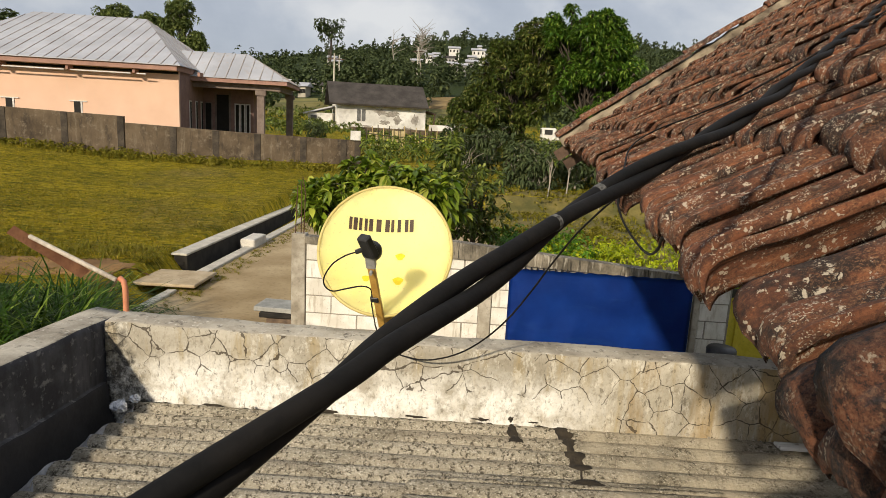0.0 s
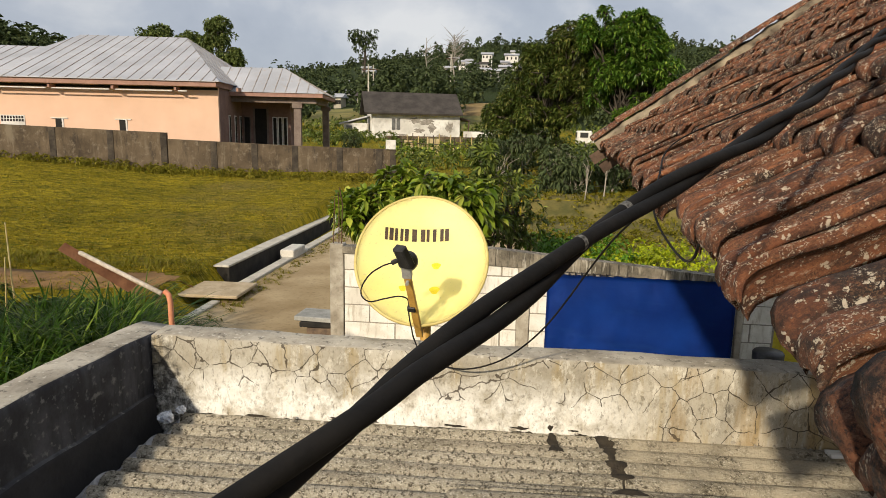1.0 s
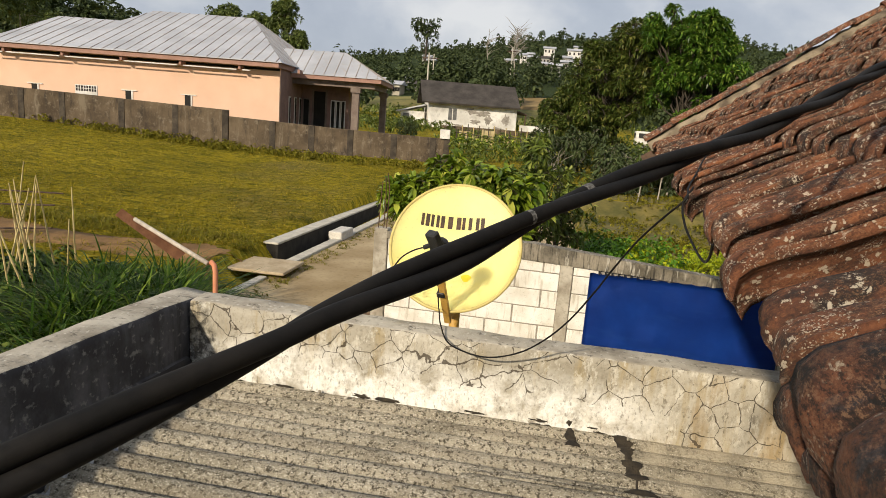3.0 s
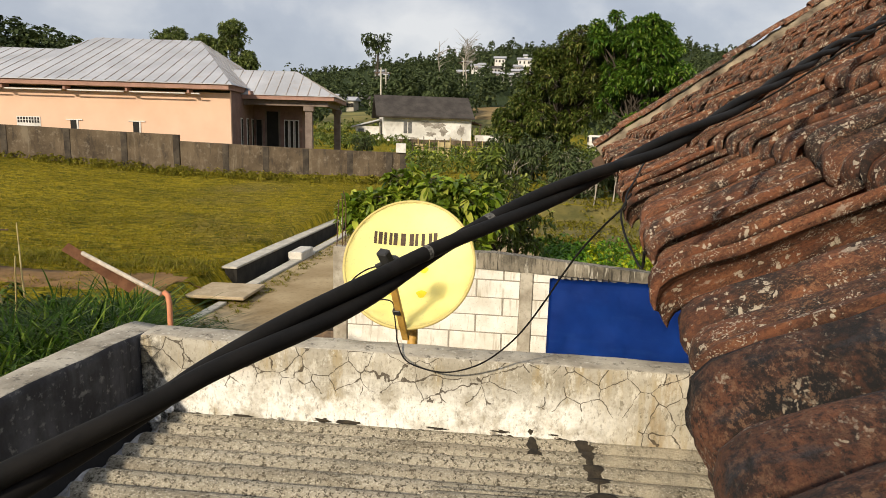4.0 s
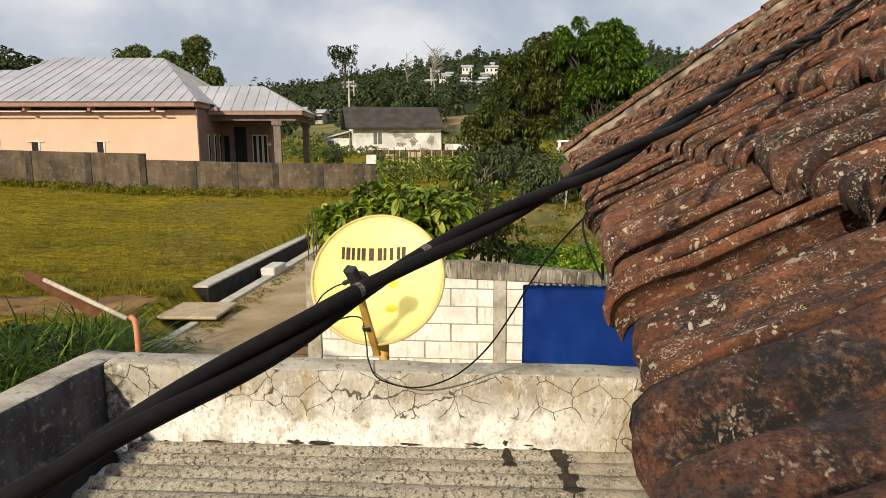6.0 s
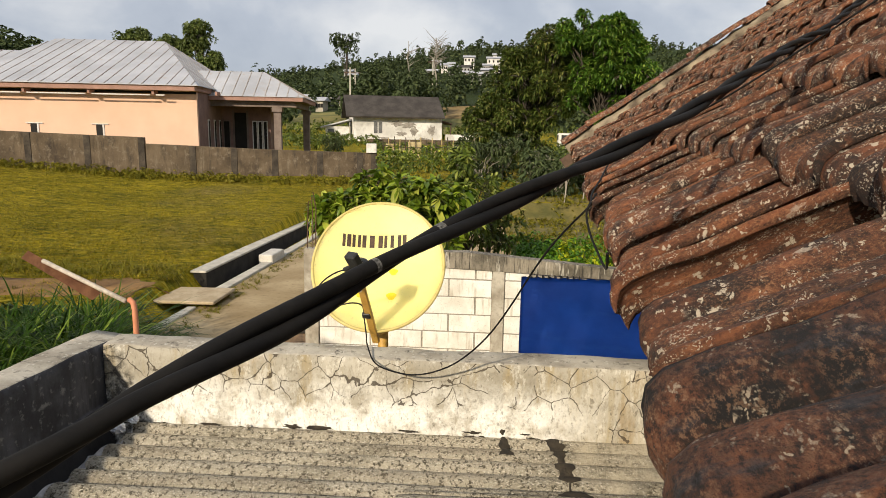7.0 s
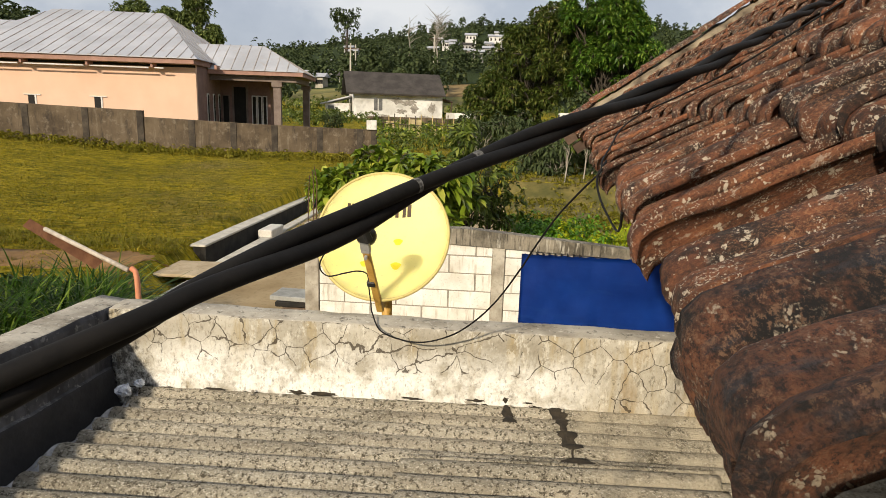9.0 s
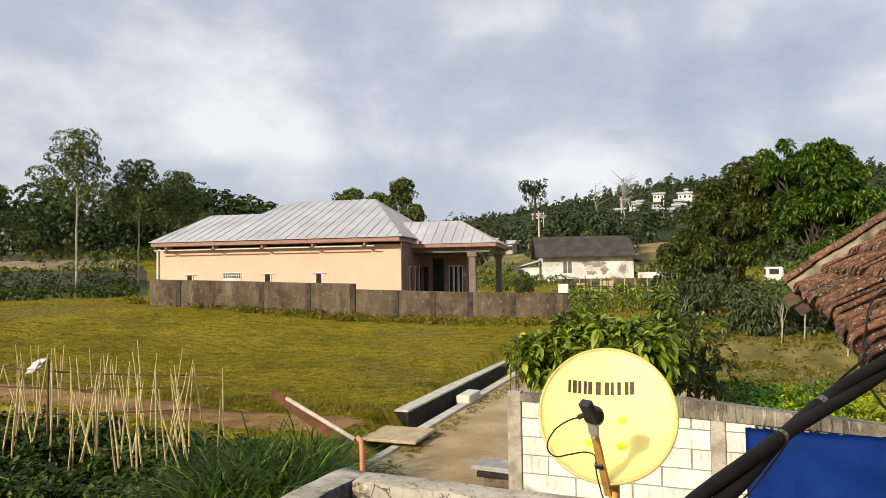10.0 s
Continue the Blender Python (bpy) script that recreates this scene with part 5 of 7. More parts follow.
patch("garden_soil", 0.3, 9.0, 8.2, 23.5, 0, 0.4, simple("weedy_garden_soil", (0.080, 0.076, 0.016), (0.19, 0.15, 0.04), 1.2, 0.97, 0.6, 0.03, fine=9), "dark weedy garden soil behind the block wall", "soil", 0.3, follow=True, lift=0.04)


def polar_patch(name, a0, a1, d0, d1, material, label, lift=0.12):
    """A strip of bare ground on the slope, between two bearings and two distances."""
    bm = bmesh.new()
    rows = []
    for j in range(13):
        row = []
        for i in range(33):
            a = radians(a0 + (a1 - a0) * i / 32)
            d = d0 + (d1 - d0) * j / 12 + (0.8 * noise.noise((i * 0.4, j * 3.0, d0)) if j in (0, 12) else 0)
            x, y = -d * math.sin(a), d * math.cos(a)
            row.append(bm.verts.new((x, y, ground_z(x, y) + (lift if 0 < j < 12 and 0 < i < 32 else -0.1))))
        rows.append(row)
    for p, q in zip(rows, rows[1:]):
        for i in range(32):
            bm.faces.new((p[i], q[i], q[i + 1], p[i + 1])).smooth = True
    bmesh.ops.recalc_face_normals(bm, faces=bm.faces[:])
    return single(name, bm, material, label, "soil", kind="structure")


polar_patch("terrace_soil", 45.5, 64, 47.5, 78, simple("dark_terrace_soil", (0.030, 0.028, 0.012), (0.085, 0.070, 0.032), 0.5, 0.97, 0.6, 0.05, fine=9), "dark planted soil of the terraces")
polar_patch("bare_terrace", 46.5, 64, 78, 96, simple("sandy_bare_soil", (0.20, 0.15, 0.085), (0.34, 0.27, 0.16), 0.25, 0.97, 0.5, 0.05, fine=12), "bare sandy plot below the wood")
polar_patch("ochre_plot", 1.2, 5.2, 138, 168, simple("dry_ochre_soil", (0.20, 0.135, 0.050), (0.33, 0.23, 0.09), 0.12, 0.97, 0.5, 0.05, fine=20), "dry ochre plot on the slope beyond the white house", 0.5)
PLOT = simple("yellow_green_plots", (0.13, 0.13, 0.028), (0.27, 0.225, 0.06), 0.15, 0.97, 0.5, 0.05, fine=25)
polar_patch("green_plot", 12.8, 18.2, 96, 172, PLOT, "yellow-green grassy plots on the slope beside the white house", 0.4)
polar_patch("green_plot_east", 0.4, 5.4, 96, 137, PLOT, "yellow-green grassy plot behind the white house", 0.4)
single("kerb", box((-5.13, 5.2, -0.4), (-4.97, 10.42, -0.11), 0.012), CONCRETE, "pale concrete kerb along the drive", "kerb", kind="structure")
single("kerb_far", box((-5.22, 11.5, -0.4), (-4.99, 21.0, -0.10), 0.012), CONCRETE, "pale concrete kerb along the retaining wall", "kerb", kind="structure")
_rw = thing("retaining_wall", (-5.6, 16, -0.3), "retaining wall, shade coloured into its black face, with a pale cement top, beside the drive", "wall", kind="structure")
# The face turns from the sun: its shade is put into the black.
part("face", box((-5.76, 11.98, -0.4), (-5.50, 23.5, 0.125), 0.006), DARK_WALL, _rw, "black face with shade in its colour")
part("top", box((-5.80, 11.93, 0.128), (-5.48, 23.5, 0.17), 0.008), CONCRETE, _rw, "pale cement top")
_sb = box((-5.92, 10.40, -0.078), (-4.68, 11.42, -0.02), 0.015, turn=2)
single("ditch_slab", _sb, simple("sandy_concrete_slab", (0.40, 0.31, 0.19), (0.52, 0.42, 0.28), 4, 0.93, 0.4), "worn sandy concrete slab bridging the ditch", "slab")
single("concrete_block", box((-5.31, 14.28, -0.16), (-4.98, 15.12, 0.06), 0.02), simple("whitish_concrete", (0.55, 0.52, 0.46), (0.68, 0.65, 0.58), 6, 0.9, 0.4), "whitish concrete block at the edge of the drive", "block")
single("ditch_wall", box((-6.05, 5.0, -0.5), (-5.75, 10.3, -0.12), 0.03), simple("earthy_ditch_bank", (0.09, 0.065, 0.035), (0.16, 0.12, 0.07), 3, 0.95, 0.6), "earthy ditch bank", "ditch", kind="structure")
# slab table beside the wall end
_tb = thing("slab_stand", (-2.45, 8.0, -0.15), "grey concrete slab laid on a short stack of bricks", "slab")
part("slab", box((-2.80, 8.0, 0.362), (-2.20, 8.42, 0.425), 0.008, turn=-4), simple("dull_grey_slab", (0.26, 0.26, 0.24), (0.42, 0.42, 0.39), 5, 0.9, 0.3), _tb)
for _i in range(4):
    part("brick", box((-2.66 + 0.02 * (_i % 2), 8.01, -0.15 + _i * 0.107), (-2.26, 8.3, -0.047 + _i * 0.107), 0.006, turn=-4 + _i), simple("sooty_brick", (0.10, 0.07, 0.05), (0.2, 0.14, 0.09), 9, 0.9, 0.4) if _i == 0 else bpy.data.materials["sooty_brick"], _tb)
part("lower_slab", box((-2.74, 8.0, 0.285), (-2.21, 8.36, 0.356), 0.01, turn=3), DARK_WALL, _tb, "dark broken slab below")
# bars that stick out of the wall end
for _i, _x in enumerate((-1.955, -1.90, -1.862)):
    single("rebar", tube([(_x, WALL_Y + 0.02 + 0.03 * (_i % 2), 1.62), (_x + 0.01, WALL_Y + 0.03, 1.95 + 0.06 * _i), (_x + 0.02 - 0.02 * _i, WALL_Y + 0.03, 2.15 + 0.05 * _i)], 0.006, 6), simple("rusty_bar", (0.06, 0.03, 0.015), (0.12, 0.06, 0.03), 30, 0.8, 0.3) if _i == 0 else bpy.data.materials["rusty_bar"], "thin rusty bar sticking up from the wall post", "rebar", "wall bars")

# ---- downpipe and gutter arm ----
ORANGE = simple("faded_orange_pipe", (0.52, 0.17, 0.08), (0.62, 0.26, 0.14), 9, 0.6, 0.2)
BROWN = simple("rust_brown_sheet", (0.16, 0.06, 0.025), (0.28, 0.13, 0.06), 7, 0.75, 0.3)
PALE = simple("pale_peeling_pipe", (0.42, 0.36, 0.29), (0.62, 0.55, 0.46), 30, 0.6, 0.2)
_dp = thing("gutter_pipe", (-2.03, 3.6, -0.2), "orange downpipe with a slanting pale pipe on a rusty brown board", "pipe")
part("downpipe", tube([(-2.03, 3.60, -0.2), (-2.03, 3.60, 1.2), (-2.03, 3.60, 1.84), (-2.04, 3.603, 1.885), (-2.07, 3.615, 1.90)], 0.0165, 16), ORANGE, _dp, "faded orange downpipe", True)
part("slanting_pipe", tube([(-2.085, 3.602, 1.892), (-2.785, 3.87, 2.062)], 0.0145, 16), PALE, _dp, "pale pipe", True)
_bb = bmesh.new()
_q = [Vector((-3.039, 4.00, 2.047)), Vector((-2.982, 4.00, 2.100)), Vector((-2.30, 3.70, 1.912)), Vector((-2.36, 3.70, 1.860))]
_f = _bb.faces.new([_bb.verts.new(p) for p in _q])
bmesh.ops.solidify(_bb, geom=[_f], thickness=0.02)
bmesh.ops.recalc_face_normals(_bb, faces=_bb.faces[:])
part("board", _bb, BROWN, _dp, "rusty brown sheet board")

# ---- beside the end of the block wall ----
YELLOW = simple("yellow_painted_panel", (0.62, 0.50, 0.03), (0.74, 0.62, 0.07), 5, 0.6, 0.2)
_yb = thing("yellow_panel", (3.5, 7.8, -0.3), "yellow painted metal box with a ragged dark opening", "box")
_p = bmesh.new()
_out = [(3.02, -0.4), (4.3, -0.4), (4.3, 1.05), (3.02, 1.05)]
_hole = [(3.36, 0.665), (3.354, 0.837), (3.512, 0.886), (3.637, 0.702), (3.623, 0.488)]
_vo = [_p.verts.new((x, 7.60, z)) for x, z in _out]
_vh = [_p.verts.new((x, 7.60, z)) for x, z in _hole]
for _ring in (_vo, _vh):
    for _i in range(len(_ring)):
        _p.edges.new((_ring[_i], _ring[(_i + 1) % len(_ring)]))
bmesh.ops.triangle_fill(_p, edges=_p.edges[:], use_beauty=True)
bmesh.ops.solidify(_p, geom=_p.faces[:], thickness=0.02)
part("front", _p, YELLOW, _yb)
part("side", box((3.0, 7.60, -0.4), (3.02, 8.1, 1.05), 0.004), YELLOW, _yb)
part("rib", box((3.16, 7.585, -0.4), (3.20, 7.599, 1.05), 0.004), YELLOW, _yb)
part("back", box((3.02, 8.08, -0.4), (4.3, 8.1, 1.05)), BLACK, _yb, "dark inside")
_st = bmesh.new()
tube([(2.645, 6.6, -0.3), (2.645, 6.6, 0.60), (2.645, 6.6, 0.74), (2.645, 6.6, 0.76)], [0.135, 0.145, 0.15, 0.135], 20, _st)
single("dark_drum", _st, BLACK, "dark weathered drum standing at the wall end", "drum", smooth=True)

# ---- foliage ----
def leaf_mesh(name, origin, direction, length, width, droop, material, fold=0.25, shape="plain"):
    """Many leaves from arrays of origins, unit directions, lengths and widths. shape: far (flat lozenge), plain (folded blade) or broad (folded egg shape)."""
    n = len(origin)
    up = np.array([0, 0, 1.0])
    side = np.cross(direction, up)
    side /= np.maximum(np.linalg.norm(side, axis=1, keepdims=True), 1e-6)
    roll = np.random.uniform(-0.65, 0.65, (n, 1))
    nor = np.cross(side, direction)
    side = side * np.cos(roll) + nor * np.sin(roll)
    nor = np.cross(side, direction)

    def along(t):
        return origin + direction * (length * t)[:, None] + up * (-droop * length * 0.45 * t * t)[:, None]

    w = side * (width * 0.5)[:, None]
    f = nor * (width * fold)[:, None]
    if shape == "far":
        rows, tris = [origin, along(0.5) + w, along(1.0), along(0.5) - w], [(0, 1, 2), (0, 2, 3)]
    elif shape == "broad":
        a, b = along(0.3), along(0.68)
        rows = [origin, a + w * 0.92 + f * 0.8, a, a - w * 0.92 + f * 0.8, b + w * 0.86 + f * 0.7, b, b - w * 0.86 + f * 0.7, along(1.0)]
        tris = [(0, 1, 2), (0, 2, 3), (1, 4, 5), (1, 5, 2), (2, 5, 6), (2, 6, 3), (4, 7, 5), (5, 7, 6)]
    else:
        mid = along(0.5)
        rows, tris = [origin, mid + w + f, along(1.0), mid - w + f, mid], [(0, 1, 4), (1, 2, 4), (2, 3, 4), (3, 0, 4)]
    v = np.stack(rows, axis=1).reshape(-1, 3)
    k = (np.arange(n) * len(rows))[:, None]
    faces = np.concatenate([k + np.array([t]) for t in tris], axis=1).reshape(-1, 3)
    me = bpy.data.meshes.new(name)
    me.vertices.add(len(v))
    me.vertices.foreach_set("co", v.astype(np.float32).ravel())
    me.loops.add(len(faces) * 3)
    me.loops.foreach_set("vertex_index", faces.astype(np.int32).ravel())
    me.polygons.add(len(faces))
    me.polygons.foreach_set("loop_start", np.arange(0, len(faces) * 3, 3, dtype=np.int32))
    me.update(calc_edges=True)
    me.materials.append(material)
    return new(name, me)


def unit(v):
    return v / np.maximum(np.linalg.norm(v, axis=1, keepdims=True), 1e-6)


def clump_leaves(centres, radii, per, length, aspect, droop, outward=0.7, spread=0.45):
    """Leaves in rosettes round twig ends that lie on the shells of clumps."""
    o, d, L, W = [], [], [], []
    for c, r in zip(centres, radii):
        twigs = max(2, per // 8)
        dirs = unit(np.random.normal(size=(twigs, 3)) + np.array([0, 0, 0.25]))
        rad = np.random.uniform(0.4, 1.0, (twigs, 1)) ** 0.6
        ends = np.array(c) + dirs * rad * np.array(r)
        m = 8
        ring = np.random.normal(size=(twigs, m, 3))
        ring -= dirs[:, None, :] * np.sum(ring * dirs[:, None, :], axis=2, keepdims=True)
        ring /= np.maximum(np.linalg.norm(ring, axis=2, keepdims=True), 1e-6)
        dd = dirs[:, None, :] * outward + ring * (0.45 + spread) + np.array([0, 0, -0.22 * droop])
        dd += np.random.normal(size=dd.shape) * 0.15
        o.append((ends[:, None, :] + np.random.normal(size=(twigs, m, 3)) * 0.03 * np.mean(r)).reshape(-1, 3))
        d.append(unit(dd.reshape(-1, 3)))
        ll = length * np.random.uniform(0.6, 1.2, twigs * m)
        L.append(ll)
        W.append(ll * aspect * np.random.uniform(0.85, 1.15, twigs * m))
    return np.concatenate(o), np.concatenate(d), np.concatenate(L), np.concatenate(W)


BARK = simple("grey_brown_bark", (0.04, 0.032, 0.024), (0.10, 0.082, 0.062), 6, 0.95, 0.6, 0.01)
PALE_BARK = simple("pale_smooth_bark", (0.26, 0.23, 0.18), (0.40, 0.36, 0.30), 3, 0.9, 0.4, 0.01)
MANGO = mat_leaf("mango_leaf", (0.026, 0.076, 0.008), (0.115, 0.225, 0.026), (0.33, 0.42, 0.07), 0.36)
OLIVE = mat_leaf("olive_mango_leaf", (0.034, 0.062, 0.010), (0.120, 0.160, 0.028), (0.30, 0.28, 0.08), 0.42)
SHRUB = mat_leaf("young_mango_leaf", (0.060, 0.115, 0.010), (0.27, 0.36, 0.030), (0.66, 0.66, 0.12), 0.28)
DULL = mat_leaf("dull_shrub_leaf", (0.058, 0.095, 0.016), (0.18, 0.23, 0.036), (0.37, 0.39, 0.08), 0.45)
GUM = mat_leaf("gum_leaf", (0.080, 0.118, 0.032), (0.185, 0.235, 0.065), (0.34, 0.37, 0.12), 0.55)
FAR = mat_leaf("far_wood_leaf", (0.050, 0.072, 0.028), (0.092, 0.126, 0.046), (0.16, 0.19, 0.075), 0.8)
LIME = mat_leaf("yellow_green_leaf", (0.20, 0.28, 0.008), (0.44, 0.50, 0.010), (0.66, 0.64, 0.03), 0.5)
HERB = mat_leaf("garden_herb_leaf", (0.045, 0.12, 0.008), (0.12, 0.27, 0.015), (0.26, 0.42, 0.03), 0.5)
GREEN = mat_leaf("bean_leaf", (0.022, 0.048, 0.007), (0.075, 0.125, 0.016), (0.22, 0.27, 0.05), 0.45)
BLADE = mat_leaf("tall_grass_blade", (0.012, 0.032, 0.003), (0.050, 0.110, 0.007), (0.30, 0.40, 0.06), 0.40)
TUFT = mat_leaf("field_grass_blade", (0.15, 0.15, 0.012), (0.25, 0.22, 0.022), (0.36, 0.29, 0.06), 0.6)
MOWN = mat_leaf("mown_grass_blade", (0.085, 0.090, 0.005), (0.31, 0.245, 0.009), (0.60, 0.42, 0.045), 0.6)
for _m in (MOWN, TUFT, BLADE):
    _m.node_tree.nodes["Principled BSDF"].inputs["Specular IOR Level"].default_value = 0.12
STRAW = simple("dry_bamboo_stick", (0.42, 0.31, 0.12), (0.66, 0.54, 0.26), 5, 0.7, 0.2)


def limb(a, b, r0, r1, bend, rng, n=7):
    a, b = Vector(a), Vector(b)
    pts = []
    for i in range(n + 1):
        t = i / n
        w = math.sin(math.pi * t) * bend
        pts.append(a.lerp(b, t) + Vector((rng.uniform(-w, w), rng.uniform(-w, w), abs(w) * 0.4)))
    return pts, [r0 + (r1 - r0) * i / n for i in range(n + 1)]


def tree(name, base, fork, clumps, leaf, per, aspect, droop, material, label, category="tree", trunk=0.12, bark=None, seed=1, group="", twigs=True, shape="plain"):
    """Trunk, limbs to every clump, and a crown of whorled leaves. clumps: (centre, radii)."""
    rng = random.Random(seed)
    np.random.seed(seed)
    ob = thing(name, base, label, category, group)
    bm = bmesh.new()
    p, r = limb(base, fork, trunk, trunk * 0.62, trunk * 0.5, rng)
    tube(p, r, 9, bm)
    part("trunk", bm, bark or BARK, ob, smooth=True)
    for c, rad in clumps:
        bm = bmesh.new()
        t = rng.uniform(0.55, 1.0)
        a = Vector(base).lerp(Vector(fork), t)
        p, r = limb(a, c, min(0.05, trunk * 0.42), min(0.02, trunk * 0.10), (Vector(c) - a).length * 0.08, rng)
        tube(p, r, 5, bm, caps=False)
        if twigs:
            for _ in range(4):
                e = Vector(c) + Vector((rng.uniform(-1, 1) * rad[0], rng.uniform(-1, 1) * rad[1], rng.uniform(-1, 1) * rad[2])) * 0.75
                p, r = limb(p[-1], e, trunk * 0.10, trunk * 0.03, 0.05, rng, 3)
                tube(p, r, 4, bm, caps=False)
        part("limb", bm, bark or BARK, ob, smooth=True)
    lv = clump_leaves([c for c, _ in clumps], [q for _, q in clumps], per, leaf, aspect, droop)
    under(leaf_mesh("crown", *lv, droop, material, shape=shape), ob)
    return ob


def blob_clumps(centre, radii, n, size, seed, low=-1.0):
    """Clump places spread over and inside an uneven egg shape."""
    rng = random.Random(seed)
    out = []
    while len(out) < n:
        v = Vector((rng.uniform(-1, 1), rng.uniform(-1, 1), rng.uniform(low, 1)))
        q = v.length
        lim = 0.92 + 0.22 * noise.noise((v.x * 1.8 + seed, v.y * 1.8, v.z * 1.8))
        if q > lim or q < 0.45 * rng.random() ** 0.3 + 0.15:
            continue
        s = size * rng.uniform(0.7, 1.25)
        out.append(((centre[0] + v.x * radii[0], centre[1] + v.y * radii[1], centre[2] + v.z * radii[2]), (s, s, s * 0.75)))
    return out


# the big dark tree beyond the garden, with its brighter sunlit lobe
tree("mango_tree", (4.9, 30.6, 0.8), (4.8, 30.6, 4.2), blob_clumps((4.9, 30.0, 6.5), (1.6, 1.5, 1.75), 62, 0.36, 12) + blob_clumps((3.6, 30.4, 7.3), (0.9, 0.9, 1.15), 22, 0.34, 18) + blob_clumps((5.3, 30.2, 4.9), (2.2, 1.8, 1.7), 70, 0.40, 15) + blob_clumps((6.9, 31.0, 4.5), (1.3, 1.3, 1.3), 26, 0.38, 13),
     0.23, 430, 0.29, 0.55, MANGO, "tall dense mango tree with fresh green leaves beyond the garden", trunk=0.42, seed=21, shape="far")
tree("mango_tree", (1.6, 32.2, 0.8), (1.8, 32.2, 3.6), blob_clumps((1.5, 32.0, 4.7), (2.2, 1.9, 1.8), 70, 0.42, 11) + blob_clumps((2.6, 32.2, 6.4), (1.5, 1.4, 1.5), 42, 0.40, 16) + blob_clumps((-0.2, 31.6, 3.3), (1.4, 1.4, 1.4), 36, 0.38, 14) + blob_clumps((0.9, 32.0, 6.3), (0.7, 0.8, 0.7), 12, 0.34, 19) + blob_clumps((1.1, 31.5, 2.5), (1.4, 1.0, 0.9), 24, 0.38, 20),
     0.23, 350, 0.28, 0.6, OLIVE, "broad olive-green mango tree in flower beside a taller one", trunk=0.36, seed=22, shape="far")
# the young tree behind the block wall
tree("young_mango_tree", (-1.75, 10.2, -0.15), (-1.7, 10.2, 0.9), blob_clumps((-2.15, 10.2, 1.55), (0.62, 0.55, 0.42), 20, 0.20, 31) + blob_clumps((-1.55, 10.3, 1.95), (0.55, 0.5, 0.52), 20, 0.20, 131) + blob_clumps((-0.95, 10.0, 1.55), (0.75, 0.6, 0.55), 26, 0.21, 132),
     0.23, 80, 0.40, 0.8, SHRUB, "leafy young mango tree with drooping leaves behind the block wall", trunk=0.07, seed=32, shape="broad")
tree("shrub", (-0.45, 11.4, -0.1), (-0.45, 11.4, 0.8), blob_clumps((-0.55, 11.4, 1.75), (0.62, 0.65, 0.95), 36, 0.22, 33), 0.15, 104, 0.34, 0.7, DULL, "grey-green leafy shrub growing behind the block wall", "shrub", trunk=0.06, seed=34, shape="broad")
tree("shrub", (0.0, 13.2, 0.0), (0.0, 13.2, 1.0), blob_clumps((0.02, 13.0, 1.35), (0.58, 0.6, 0.80), 26, 0.24, 35), 0.15, 72, 0.34, 0.7, DULL, "dull green bush with bare grey twigs", "shrub", trunk=0.07, seed=36)
tree("shrub", (-2.6, 12.6, -0.1), (-2.6, 12.6, 0.6), blob_clumps((-2.6, 12.4, 0.85), (0.55, 0.6, 0.5), 16, 0.22, 37), 0.18, 72, 0.4, 0.8, SHRUB, "leafy shrub leaning over the drive", "shrub", trunk=0.05, seed=38, shape="broad")
# The darker far-wood leaf puts the mango trees' shade into these bushes' colour.
for _k, (_x, _y, _s) in enumerate(((1.3, 24.0, 0.9), (3.0, 26.5, 0.8), (4.8, 25.0, 1.0), (2.1, 28.0, 0.9), (6.2, 27.5, 1.3), (-0.6, 25.5, 1.2), (7.6, 25.0, 1.1), (2.3, 23.6, 0.85), (3.6, 24.2, 0.95), (5.6, 24.0, 0.9), (0.3, 27.5, 1.2), (4.0, 28.4, 1.0))):
    tree("garden_bush", (_x, _y, ground_z(_x, _y) - 0.05), (_x, _y, 1.0 * _s), blob_clumps((_x, _y, 1.35 * _s + 0.2), (0.95 * _s, 0.8, 1.1 * _s), 22, 0.36, 50 + _k), 0.24, 84, 0.35, 1.0, FAR, "straggly bush at the far end of the garden, darkened for the mango trees' shade", "bush", trunk=0.045, bark=PALE_BARK, seed=60 + _k, group="garden bushes")
for _k, (_x, _y, _h) in enumerate(((2.35, 22.0, 2.0), (3.05, 22.6, 2.2), (4.0, 21.5, 1.9))):
    tree("sapling", (_x, _y, 0.0), (_x + 0.1, _y, _h * 0.8), blob_clumps((_x + 0.1, _y, _h), (0.35, 0.35, 0.4), 6, 0.2, 70 + _k), 0.18, 28, 0.35, 1.0, DULL, "thin pale-stemmed sapling in the garden", "sapling", trunk=0.03, bark=PALE_BARK, seed=80 + _k, group="saplings")


def gum(base, h, width, seed, label, low=0.58, count=17):
    """A slender gum: flat leaf clumps on rising limbs, with sky between them."""
    rng = random.Random(seed)
    cl = []
    for i in range(count):
        t = low + (1.0 - low) * (i + 0.5) / count
        w = width * (1.1 - 0.95 * (t - low) / (1 - low)) * rng.uniform(0.55, 1.0)
        a = i * 2.4 + rng.uniform(-0.5, 0.5)
        s = rng.uniform(0.95, 1.4) * h / 15
        cl.append(((base[0] + w * math.cos(a), base[1] + w * math.sin(a), base[2] + h * t + rng.uniform(-0.3, 0.3)), (s * 1.15, s * 1.15, s * 0.72)))
    return tree("gum_tree", base, (base[0] + 0.2, base[1], base[2] + h * 0.96), cl, 0.21, 860, 0.48, 0.8, GUM, label, trunk=0.12 * h / 15, bark=PALE_BARK, seed=seed, group="tall trees", twigs=False, shape="far")


